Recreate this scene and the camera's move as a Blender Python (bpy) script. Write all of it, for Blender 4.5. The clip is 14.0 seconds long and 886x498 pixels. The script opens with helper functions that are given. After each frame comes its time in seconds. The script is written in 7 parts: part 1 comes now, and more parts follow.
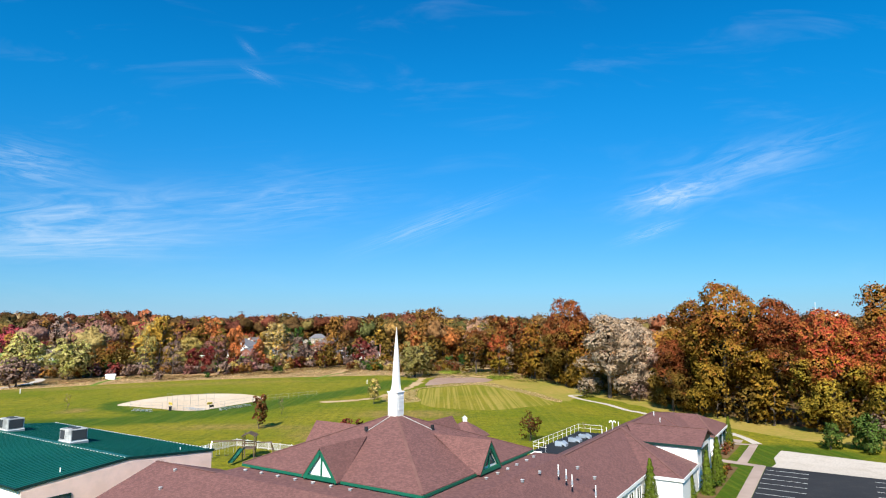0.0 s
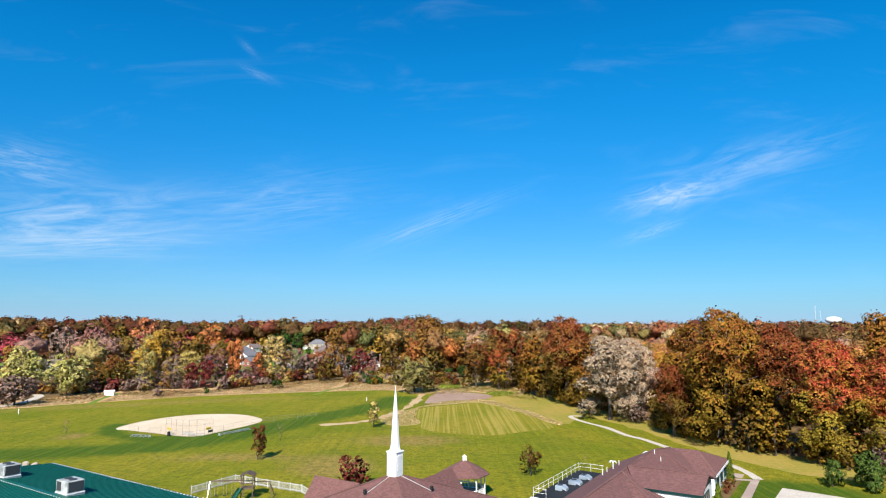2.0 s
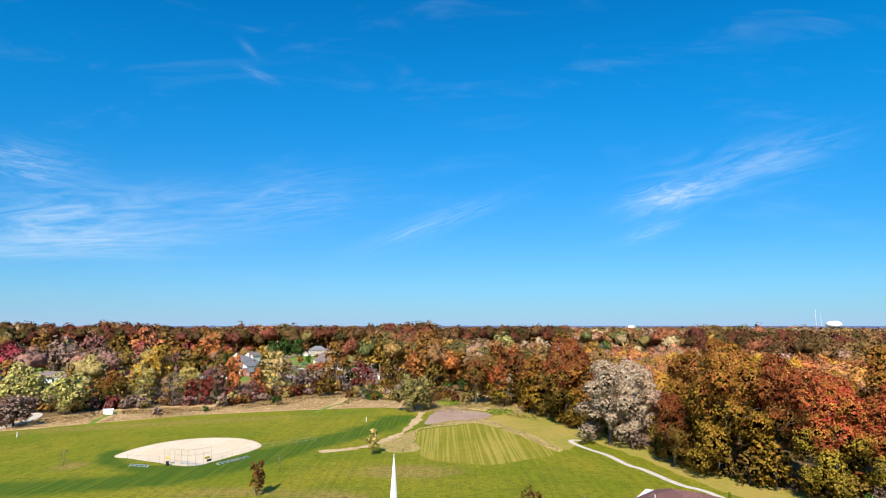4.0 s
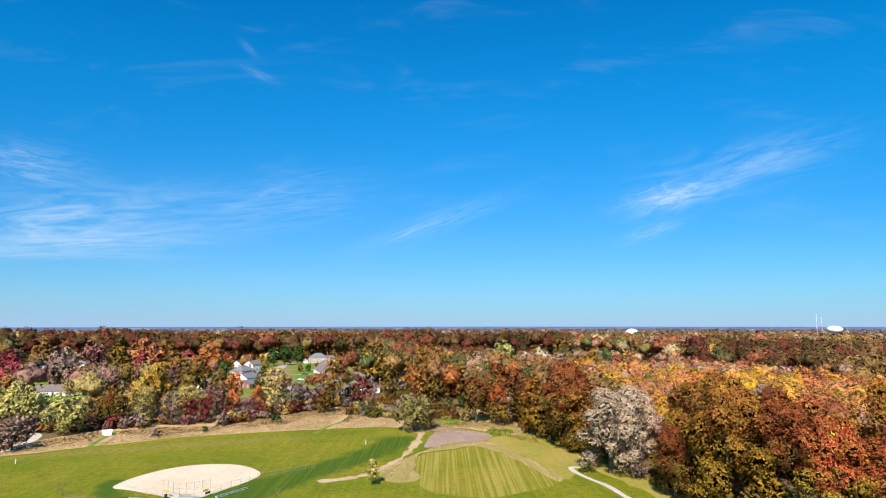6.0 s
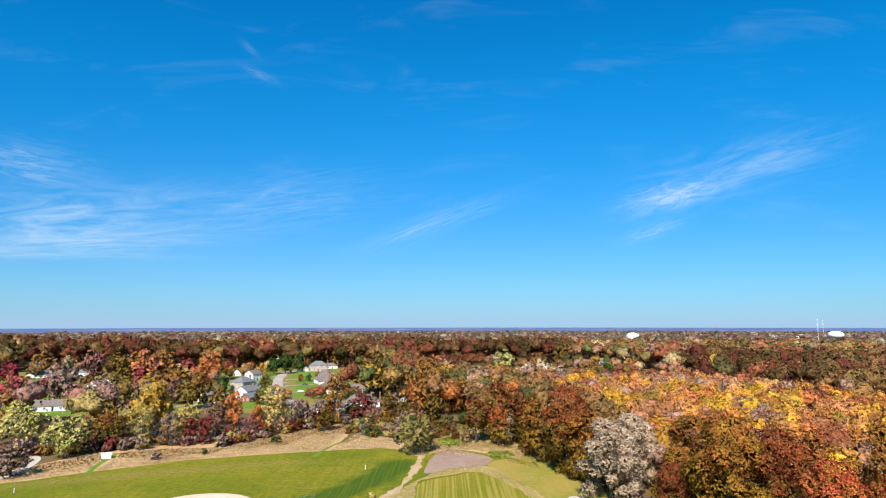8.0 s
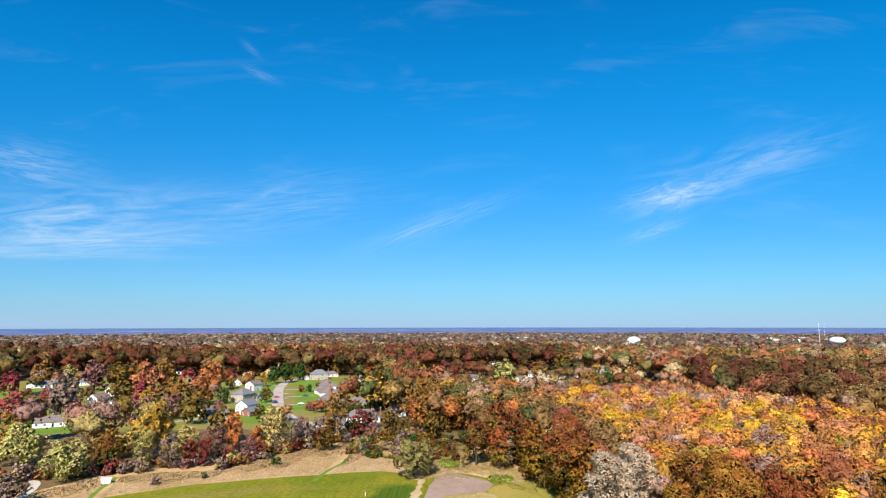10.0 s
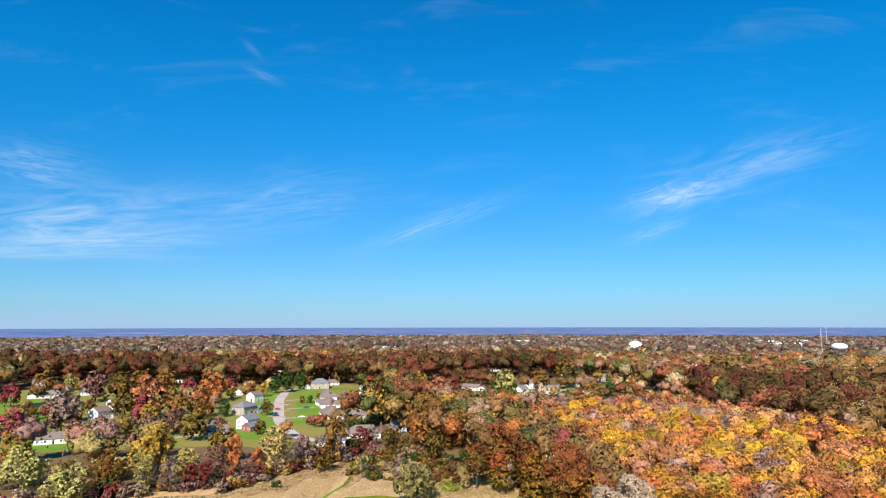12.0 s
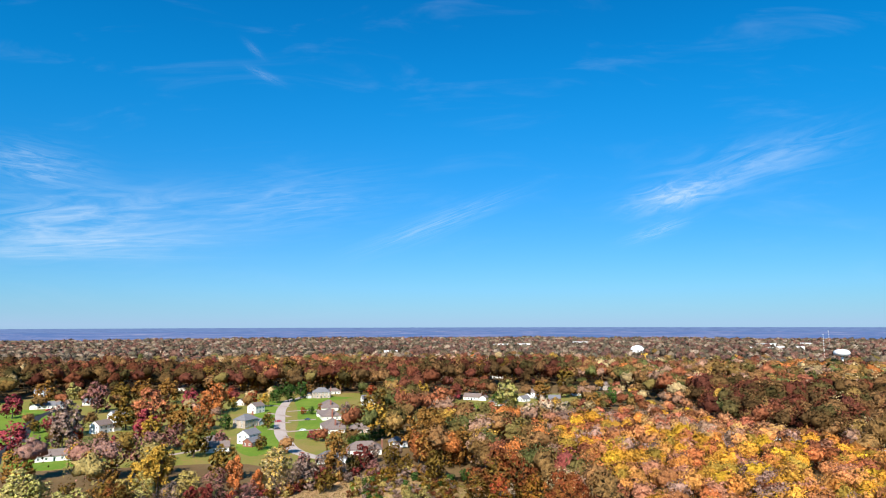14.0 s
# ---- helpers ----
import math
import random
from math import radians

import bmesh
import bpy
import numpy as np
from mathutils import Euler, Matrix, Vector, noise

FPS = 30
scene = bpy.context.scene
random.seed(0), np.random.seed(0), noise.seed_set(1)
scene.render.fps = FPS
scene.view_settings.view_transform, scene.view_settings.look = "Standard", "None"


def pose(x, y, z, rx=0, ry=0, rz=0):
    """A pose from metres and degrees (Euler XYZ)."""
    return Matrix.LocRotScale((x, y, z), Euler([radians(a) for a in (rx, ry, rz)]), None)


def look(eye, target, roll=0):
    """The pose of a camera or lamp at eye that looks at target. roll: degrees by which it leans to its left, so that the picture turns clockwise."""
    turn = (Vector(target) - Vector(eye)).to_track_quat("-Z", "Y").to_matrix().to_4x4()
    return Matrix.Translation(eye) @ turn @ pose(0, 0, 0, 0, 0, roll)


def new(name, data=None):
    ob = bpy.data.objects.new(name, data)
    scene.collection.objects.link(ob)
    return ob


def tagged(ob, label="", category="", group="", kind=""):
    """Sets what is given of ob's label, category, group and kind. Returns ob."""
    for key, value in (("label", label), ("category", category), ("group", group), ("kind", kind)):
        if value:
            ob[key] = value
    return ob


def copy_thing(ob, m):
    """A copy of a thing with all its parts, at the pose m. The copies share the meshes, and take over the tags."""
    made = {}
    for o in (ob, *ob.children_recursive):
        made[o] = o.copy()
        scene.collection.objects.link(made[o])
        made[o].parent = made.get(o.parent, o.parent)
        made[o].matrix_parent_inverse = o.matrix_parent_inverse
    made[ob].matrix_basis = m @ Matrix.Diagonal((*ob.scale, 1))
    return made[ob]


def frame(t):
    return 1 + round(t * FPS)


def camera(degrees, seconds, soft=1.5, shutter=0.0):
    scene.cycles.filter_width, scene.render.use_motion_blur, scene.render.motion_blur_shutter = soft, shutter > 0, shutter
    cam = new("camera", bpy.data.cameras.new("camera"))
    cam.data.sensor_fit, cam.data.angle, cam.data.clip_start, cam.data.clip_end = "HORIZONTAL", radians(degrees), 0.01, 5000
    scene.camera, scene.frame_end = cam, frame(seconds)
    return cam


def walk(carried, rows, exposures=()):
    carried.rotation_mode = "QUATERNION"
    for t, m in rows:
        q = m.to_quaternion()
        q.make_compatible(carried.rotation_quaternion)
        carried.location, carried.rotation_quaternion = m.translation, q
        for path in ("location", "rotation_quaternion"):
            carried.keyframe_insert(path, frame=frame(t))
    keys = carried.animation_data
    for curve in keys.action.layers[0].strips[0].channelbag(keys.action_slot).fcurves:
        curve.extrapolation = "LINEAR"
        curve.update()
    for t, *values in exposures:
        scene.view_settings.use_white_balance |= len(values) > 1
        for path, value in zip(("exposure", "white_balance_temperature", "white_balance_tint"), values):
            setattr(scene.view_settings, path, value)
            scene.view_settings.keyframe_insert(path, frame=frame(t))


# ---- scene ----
# camera: a drone that rises almost straight up, looking level over the fields
cam = camera(72.0, 14.0, soft=1.1)
# seconds, place, yaw, pitch up, lean
ROWS = [
    (0, 0.000, -0.000, 19.500, 0.000, 7.045, 0.012),
    (0.5, 0.003, -0.035, 20.810, -0.005, 7.045, 0.012),
    (1, 0.012, -0.074, 22.190, -0.008, 7.044, 0.013),
    (1.5, 0.027, -0.118, 23.636, -0.010, 7.044, 0.014),
    (2, 0.047, -0.167, 25.149, -0.010, 7.043, 0.016),
    (2.5, 0.073, -0.220, 26.724, -0.008, 7.043, 0.017),
    (3, 0.105, -0.278, 28.362, -0.005, 7.042, 0.019),
    (3.2, 0.119, -0.302, 29.020, -0.004, 7.042, 0.020),
    (4.25, 0.209, -0.443, 32.596, 0.009, 7.041, 0.025),
    (5.3, 0.324, -0.605, 36.352, 0.030, 7.039, 0.031),
    (5.5, 0.349, -0.638, 37.087, 0.035, 7.039, 0.032),
    (6, 0.415, -0.724, 38.944, 0.048, 7.038, 0.036),
    (6.5, 0.486, -0.815, 40.833, 0.064, 7.037, 0.039),
    (7, 0.563, -0.911, 42.834, 0.081, 7.036, 0.043),
    (7.5, 0.646, -1.011, 44.874, 0.100, 7.036, 0.047),
    (8, 0.734, -1.116, 46.952, 0.121, 7.035, 0.052),
    (8.2, 0.771, -1.159, 47.792, 0.130, 7.034, 0.054),
    (9.25, 0.980, -1.399, 52.291, 0.183, 7.032, 0.064),
    (10.3, 1.214, -1.659, 56.914, 0.245, 7.030, 0.075),
    (10.5, 1.262, -1.711, 57.806, 0.257, 7.030, 0.078),
    (11, 1.384, -1.844, 60.051, 0.291, 7.029, 0.083),
    (11.5, 1.512, -1.981, 62.315, 0.327, 7.028, 0.090),
    (12, 1.646, -2.124, 64.593, 0.365, 7.027, 0.096),
    (12.5, 1.786, -2.271, 66.883, 0.406, 7.026, 0.103),
    (13, 1.931, -2.423, 69.183, 0.449, 7.024, 0.110),
    (13.5, 2.082, -2.579, 71.488, 0.494, 7.023, 0.117),
    (14, 2.239, -2.740, 73.796, 0.541, 7.022, 0.124),
]
walk(cam, [(t, pose(x, y, z, 90 + p, r, w)) for t, x, y, z, w, p, r in ROWS])

# ---- sky, sun, exposure ----
SUN_AZ, SUN_EL = 12.0, 39.0          # shadows fall 12 degrees to the right of straight ahead
TO_SUN = Vector((-math.sin(radians(SUN_AZ)) * math.cos(radians(SUN_EL)),
                 -math.cos(radians(SUN_AZ)) * math.cos(radians(SUN_EL)), math.sin(radians(SUN_EL))))
sun_data = bpy.data.lights.new("sun", "SUN")
sun_data.energy, sun_data.angle, sun_data.color = 4.4, radians(0.53), (1.0, 0.94, 0.84)
sun = new("sun", sun_data)
sun.matrix_world = look((0, 0, 300), Vector((0, 0, 300)) - TO_SUN)
scene.view_settings.exposure = 0.9

world = bpy.data.worlds.new("world")
scene.world = world
world.use_nodes = True


class Nodes:
    """Small helper round a node tree."""

    def __init__(self, tree):
        self.t = tree
        tree.nodes.clear()

    def add(self, kind, **values):
        n = self.t.nodes.new("ShaderNode" + kind)
        for k, v in values.items():
            if k == "operation":
                n.operation = v
            elif k == "blend":
                n.data_type, n.blend_type = "RGBA", v
        return n

    def link(self, a, b):
        self.t.links.new(a, b)

    def put(self, socket, v):
        if isinstance(v, bpy.types.NodeSocket):
            self.link(v, socket)
        else:
            socket.default_value = v

    def math(self, op, a, b=0.0, c=0.0, clamp=False):
        n = self.add("Math", operation=op)
        n.use_clamp = clamp
        self.put(n.inputs[0], a), self.put(n.inputs[1], b), self.put(n.inputs[2], c)
        return n.outputs[0]

    def mix(self, f, a, b, blend="MIX"):
        n = self.add("Mix", blend=blend)
        self.put(n.inputs[0], f)
        self.put(n.inputs[6], a if isinstance(a, bpy.types.NodeSocket) else (*a[:3], 1))
        self.put(n.inputs[7], b if isinstance(b, bpy.types.NodeSocket) else (*b[:3], 1))
        return n.outputs[2]

    def noise(self, vec, scale, detail=3.0, rough=0.55, distort=0.0):
        n = self.add("TexNoise")
        if vec is not None:
            self.link(vec, n.inputs["Vector"])
        n.inputs["Scale"].default_value, n.inputs["Detail"].default_value = scale, detail
        n.inputs["Roughness"].default_value, n.inputs["Distortion"].default_value = rough, distort
        return n.outputs["Fac"]

    def ramp(self, f, lo, hi):
        n = self.add("MapRange")
        n.interpolation_type = "SMOOTHSTEP"
        self.put(n.inputs[0], f)
        n.inputs[1].default_value, n.inputs[2].default_value = lo, hi
        return n.outputs[0]

    def scaled(self, vec, s, rz=0.0, loc=(0, 0, 0)):
        n = self.add("Mapping")
        self.link(vec, n.inputs[0])
        n.inputs["Location"].default_value = loc
        n.inputs["Rotation"].default_value = (0, 0, radians(rz))
        n.inputs["Scale"].default_value = s
        return n.outputs[0]


def build_sky():
    k = Nodes(world.node_tree)
    out, bg = k.add("OutputWorld"), k.add("Background")
    k.link(bg.outputs[0], out.inputs[0])
    sky = k.add("TexSky")
    sky.sky_type, sky.sun_disc = "NISHITA", False
    sky.sun_elevation, sky.sun_rotation = radians(SUN_EL), radians(180 + SUN_AZ)
    sky.altitude, sky.air_density, sky.dust_density, sky.ozone_density = 200, 1.0, 0.25, 3.0
    co = k.add("TexCoord").outputs["Generated"]
    sep = k.add("SeparateXYZ")
    k.link(co, sep.inputs[0])
    x, y, z = sep.outputs
    ahead = k.math("MAXIMUM", y, 0.05)
    px, pz = k.math("DIVIDE", x, ahead), k.math("DIVIDE", z, ahead)
    # deep polarised blue: a clean dry autumn sky
    hsv = k.add("HueSaturation")
    hsv.inputs["Saturation"].default_value, hsv.inputs["Value"].default_value = SKY_SAT, 1.0
    k.link(sky.outputs[0], hsv.inputs["Color"])
    colour = k.mix(1.0, hsv.outputs[0], k.mix(k.ramp(z, 0.02, 0.42), SKY_TINT, SKY_TOP), "MULTIPLY")
    # thin cirrus: streaks in the plane ahead, each a soft patch of stretched grain
    com = k.add("CombineXYZ")
    k.link(px, com.inputs[0]), k.link(pz, com.inputs[1])
    flat = com.outputs[0]
    total = None
    for cx, cz, length, width, turn, power, grain in CIRRUS:
        local = k.add("Mapping")
        local.vector_type = "TEXTURE"
        k.link(flat, local.inputs[0])
        local.inputs["Location"].default_value = (cx, cz, 0)
        local.inputs["Rotation"].default_value = (0, 0, radians(turn))
        local.inputs["Scale"].default_value = (length, width, 1)
        s2 = k.add("SeparateXYZ")
        k.link(local.outputs[0], s2.inputs[0])
        u, v = s2.outputs[0], s2.outputs[1]
        far2 = k.math("ADD", k.math("MULTIPLY", u, u), k.math("MULTIPLY", v, v))
        soft = k.math("POWER", 2.718, k.math("MULTIPLY", far2, -1.3))
        streak = k.noise(k.scaled(local.outputs[0], (1.1, grain, 1), 0, (cx * 37, cz * 53, 0)), 1.1, 5.0, 0.60, 1.6)
        a = k.math("MULTIPLY", k.math("MULTIPLY", soft, k.ramp(streak, 0.26, 0.88)), power)
        total = a if total is None else k.math("ADD", total, a)
    veil = k.math("MULTIPLY", k.ramp(k.noise(k.scaled(flat, (1.6, 7.0, 1), 12), 2.2, 5.0, 0.6, 0.6), 0.52, 0.9), 0.10)
    total = k.math("MULTIPLY", k.math("ADD", total, veil), k.ramp(y, 0.1, 0.4), clamp=True)
    colour = k.mix(total, colour, CLOUD)
    # pale band of moist air on the horizon, then the far wooded land below it, painted with blue haze in its colour
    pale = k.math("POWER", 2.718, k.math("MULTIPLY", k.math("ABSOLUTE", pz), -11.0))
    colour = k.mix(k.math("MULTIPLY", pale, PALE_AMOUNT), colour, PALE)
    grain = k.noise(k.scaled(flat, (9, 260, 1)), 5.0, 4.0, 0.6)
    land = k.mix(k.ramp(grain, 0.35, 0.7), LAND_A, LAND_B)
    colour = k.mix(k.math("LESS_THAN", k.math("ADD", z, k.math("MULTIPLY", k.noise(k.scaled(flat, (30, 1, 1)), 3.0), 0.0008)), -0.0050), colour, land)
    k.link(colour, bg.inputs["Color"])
    bg.inputs["Strength"].default_value = SKY_STRENGTH


SKY_STRENGTH, SKY_SAT, SKY_TINT, SKY_TOP, CLOUD = 0.066, 1.35, (0.175, 0.665, 1.00), (0.045, 1.23, 1.37), (6.6, 7.8, 8.8)
# LAND_A, LAND_B: tones of the far land, blue haze mixed into both
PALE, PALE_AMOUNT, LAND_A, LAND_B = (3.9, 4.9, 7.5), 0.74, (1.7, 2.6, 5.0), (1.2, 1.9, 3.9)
CIRRUS = (
    (-0.62, 0.170, 0.23, 0.055, 3, 0.62, 1.7), (-0.58, 0.135, 0.20, 0.018, 2, 0.5, 1.6), (-0.70, 0.27, 0.10, 0.035, -12, 0.40, 3.0),
    (0.385, 0.213, 0.080, 0.022, 14, 0.95, 1.3), (0.50, 0.262, 0.17, 0.042, 15, 0.36, 1.7),
    (0.345, 0.152, 0.055, 0.011, 18, 0.45, 3.0), (-0.02, 0.165, 0.13, 0.018, 20, 0.36, 3.0),
    (-0.315, 0.425, 0.034, 0.007, -26, 0.22, 3.0), (-0.335, 0.472, 0.022, 0.006, -44, 0.16, 3.0),
    (-0.28, 0.20, 0.16, 0.05, 6, 0.25, 4.0), (-0.66, 0.115, 0.22, 0.007, -1, 0.40, 2.0),
)
build_sky()

# ---- materials ----
def material(name, rough=0.8, metal=0.0):
    m = bpy.data.materials.new(name)
    m.use_nodes = True
    k = Nodes(m.node_tree)
    out, b = k.add("OutputMaterial"), k.add("BsdfPrincipled")
    k.link(b.outputs[0], out.inputs[0])
    b.inputs["Roughness"].default_value, b.inputs["Metallic"].default_value = rough, metal
    b.inputs["Specular IOR Level"].default_value = 0.3
    return m, k, b


def bump(k, b, height, strength, distance):
    n = k.add("Bump")
    n.inputs["Strength"].default_value, n.inputs["Distance"].default_value = strength, distance
    k.link(height, n.inputs["Height"])
    k.link(n.outputs[0], b.inputs["Normal"])


def plain(name, colour, rough=0.7, metal=0.0, wear=0.12, size=1.0, bumps=0.0):
    """Paint, metal or plaster with two scales of stain and grain."""
    m, k, b = material(name, rough, metal)
    co = k.add("NewGeometry").outputs["Position"]
    big, fine = k.noise(co, 0.35 / size, 4.0), k.noise(co, 9.0 / size, 3.0)
    dark = tuple(c * (1 - 2.2 * wear) for c in colour)
    c = k.mix(k.ramp(big, 0.35, 0.7), dark, colour)
    c = k.mix(k.math("MULTIPLY", fine, wear), c, tuple(v * 0.55 for v in colour))
    k.link(c, b.inputs["Base Color"])
    k.link(k.math("ADD", k.math("MULTIPLY", big, 0.2), rough - 0.1), b.inputs["Roughness"])
    if bumps:
        bump(k, b, fine, 0.6, bumps)
    return m


def ground_cover(name, tones, patch=0.02, grain=1.6, stripe=None, bumps=0.05):
    """Three tones laid over one another by broad patches, clumps and fine grain; stripe: (turn, wave length, amount, colour)."""
    m, k, b = material(name, 0.95)
    b.inputs["Specular IOR Level"].default_value = 0.1
    co = k.add("NewGeometry").outputs["Position"]
    broad = k.noise(co, patch, 5.0, 0.6, 0.4)
    clump = k.noise(co, patch * 9, 5.0, 0.65)
    fine = k.noise(co, grain, 4.0, 0.7)
    c = k.mix(k.ramp(broad, 0.38, 0.66), tones[0], tones[1])
    c = k.mix(k.math("MULTIPLY", k.ramp(clump, 0.46, 0.72), 0.75), c, tones[2])
    if stripe:
        turn, wave, amount, colour = stripe
        w = k.noise(k.scaled(co, (1 / wave, 0.012, 0.05), turn), 1.0, 2.0, 0.5)
        c = k.mix(k.math("MULTIPLY", k.ramp(w, 0.42, 0.62), amount), c, colour)
    c = k.mix(k.math("MULTIPLY", k.ramp(fine, 0.35, 0.75), 0.45), c, tuple(v * 0.5 for v in tones[0]))
    k.link(c, b.inputs["Base Color"])
    bump(k, b, fine, 0.5, bumps)
    return m


def facing(k):
    """The outward direction of the bough that a spray belongs to, for soft even shading of foliage."""
    at, turn = k.add("Attribute"), k.add("VectorTransform")
    at.attribute_name = "facing"
    turn.vector_type, turn.convert_from, turn.convert_to = "NORMAL", "OBJECT", "WORLD"
    k.link(at.outputs["Vector"], turn.inputs[0])
    n = k.add("VectorMath")
    n.operation = "NORMALIZE"
    k.link(turn.outputs[0], n.inputs[0])
    return n.outputs[0]


def leaves(name, a, b_, size=0.35, glow=0.20, low=None, top=27.0):
    """Foliage: two leaf colours in patches through the crown, each spray of its own lightness, light shining through."""
    m = bpy.data.materials.new(name)
    m.use_nodes = True
    k = Nodes(m.node_tree)
    out = k.add("OutputMaterial")
    geo = k.add("NewGeometry")
    co = k.add("TexCoord").outputs["Object"]
    info = k.add("ObjectInfo").outputs["Random"]
    patch = k.noise(co, size, 4.0, 0.6, 0.5)
    f = k.ramp(k.math("ADD", patch, k.math("MULTIPLY", k.math("SUBTRACT", geo.outputs["Random Per Island"], 0.5), 0.34)), 0.38, 0.62)
    c = k.mix(f, a, b_)
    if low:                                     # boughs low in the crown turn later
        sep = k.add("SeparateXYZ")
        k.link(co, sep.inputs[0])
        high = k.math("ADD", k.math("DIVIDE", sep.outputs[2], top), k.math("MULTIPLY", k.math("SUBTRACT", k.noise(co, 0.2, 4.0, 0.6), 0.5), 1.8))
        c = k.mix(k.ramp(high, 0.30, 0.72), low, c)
    light = k.math("ADD", 0.66, k.math("MULTIPLY", geo.outputs["Random Per Island"], 0.70))
    tone = k.math("ADD", 0.86, k.math("MULTIPLY", info, 0.28))
    light = k.math("MULTIPLY", light, tone)
    light = k.math("MULTIPLY", light, k.math("ADD", 0.67, k.math("MULTIPLY", k.ramp(k.noise(co, 3.6, 3.0, 0.7), 0.32, 0.68), 0.95)))
    com = k.add("CombineColor")
    for i in range(3):
        k.link(light, com.inputs[i])
    c = k.mix(1.0, c, com.outputs[0], "MULTIPLY")
    d, t = k.add("BsdfDiffuse"), k.add("BsdfTranslucent")
    k.link(c, d.inputs[0]), k.link(c, t.inputs[0]), k.link(facing(k), d.inputs["Normal"])
    mixer = k.add("MixShader")
    mixer.inputs[0].default_value = glow
    k.link(d.outputs[0], mixer.inputs[1]), k.link(t.outputs[0], mixer.inputs[2])
    k.link(mixer.outputs[0], out.inputs[0])
    return m


def woods_material(name):
    """Joined woods: every crown carries its own tint, every spray its own lightness."""
    m = bpy.data.materials.new(name)
    m.use_nodes = True
    k = Nodes(m.node_tree)
    out, geo, tint = k.add("OutputMaterial"), k.add("NewGeometry"), k.add("Attribute")
    tint.attribute_name = "tint"
    light = k.math("ADD", 0.74, k.math("MULTIPLY", geo.outputs["Random Per Island"], 0.52))
    light = k.math("MULTIPLY", light, k.math("ADD", 0.87, k.math("MULTIPLY", k.ramp(k.noise(geo.outputs["Position"], 1.7, 3.0, 0.7), 0.32, 0.68), 0.62)))
    light = k.math("MULTIPLY", light, k.math("ADD", 0.80, k.math("MULTIPLY", k.ramp(k.noise(geo.outputs["Position"], 0.45, 2.0, 0.6), 0.36, 0.64), 0.40)))
    com = k.add("CombineColor")
    for i in range(3):
        k.link(light, com.inputs[i])
    c = k.mix(1.0, tint.outputs["Color"], com.outputs[0], "MULTIPLY")
    d, t = k.add("BsdfDiffuse"), k.add("BsdfTranslucent")
    k.link(c, d.inputs[0]), k.link(c, t.inputs[0])
    mixer = k.add("MixShader")
    mixer.inputs[0].default_value = 0.22
    k.link(d.outputs[0], mixer.inputs[1]), k.link(t.outputs[0], mixer.inputs[2])
    k.link(mixer.outputs[0], out.inputs[0])
    rough = k.add("Bump")
    rough.inputs["Strength"].default_value, rough.inputs["Distance"].default_value = 0.8, 0.9
    k.link(k.noise(geo.outputs["Position"], 0.75, 3.0, 0.7), rough.inputs["Height"])
    k.link(facing(k), rough.inputs["Normal"])
    k.link(rough.outputs[0], d.inputs["Normal"])
    return m


def shingle(name, a, b_, rise=0.075):
    """Asphalt shingles: fine courses that step down the slope, mottled granules, faint weather streaks."""
    m, k, b = material(name, 0.92)
    co = k.add("TexCoord").outputs["Object"]
    sep = k.add("SeparateXYZ")
    k.link(co, sep.inputs[0])
    row = k.math("DIVIDE", sep.outputs[2], rise)
    step = k.math("FRACT", row)
    floor_row = k.math("FLOOR", row)
    com = k.add("CombineXYZ")
    for i, f in enumerate((2.6, 2.6)):
        k.link(k.math("MULTIPLY", sep.outputs[i], f), com.inputs[i])
    k.link(k.math("MULTIPLY", floor_row, 3.7), com.inputs[2])
    tab = k.noise(com.outputs[0], 1.0, 1.0, 0.4)
    broad, fine, mid = k.noise(co, 0.22, 5.0, 0.65), k.noise(co, 9.0, 4.0, 0.7), k.noise(co, 1.1, 4.0, 0.6)
    c = k.mix(k.ramp(tab, 0.35, 0.65), b_, a)
    c = k.mix(k.math("MULTIPLY", k.ramp(fine, 0.38, 0.62), 0.5), c, tuple(v * 0.62 for v in b_))
    c = k.mix(k.math("MULTIPLY", k.ramp(step, 0.72, 0.95), 0.35), c, tuple(v * 0.6 for v in b_))
    c = k.mix(k.math("MULTIPLY", k.ramp(broad, 0.4, 0.75), 0.35), c, tuple(v * 0.74 for v in a))
    c = k.mix(k.math("MULTIPLY", k.ramp(mid, 0.5, 0.75), 0.2), c, tuple(min(1, v * 1.3) for v in a))
    k.link(c, b.inputs["Base Color"])
    bump(k, b, k.math("ADD", step, fine), 0.35, 0.015)
    return m


ROOF = shingle("roof_shingles", (0.215, 0.100, 0.087), (0.148, 0.069, 0.062))
ROOF_CAP = plain("ridge_cap", (0.215, 0.105, 0.088), 0.9)
ROOF_GREY = shingle("grey_shingles", (0.23, 0.22, 0.23), (0.16, 0.155, 0.165))
ROOF_BROWN = shingle("brown_shingles", (0.25, 0.19, 0.165), (0.18, 0.135, 0.12))
GREEN_METAL = plain("green_metal", (0.006, 0.10, 0.075), 0.42, 0.0, 0.08, 3)
GREEN_TRIM = plain("green_trim", (0.008, 0.13, 0.075), 0.5, 0.0, 0.08)
DARK_TRIM = plain("dark_green_trim", (0.006, 0.035, 0.03), 0.5)
WHITE = plain("white_paint", (0.82, 0.81, 0.78), 0.55, 0.0, 0.05)
CREAM = plain("cream_siding", (0.78, 0.74, 0.66), 0.7, 0.0, 0.06)
PINK_BLOCK = plain("split_face_block", (0.94, 0.66, 0.57), 0.95, 0.0, 0.05, 0.5, 0.05)
BRICK = plain("red_brick", (0.33, 0.13, 0.09), 0.9, 0.0, 0.16, 0.4, 0.02)
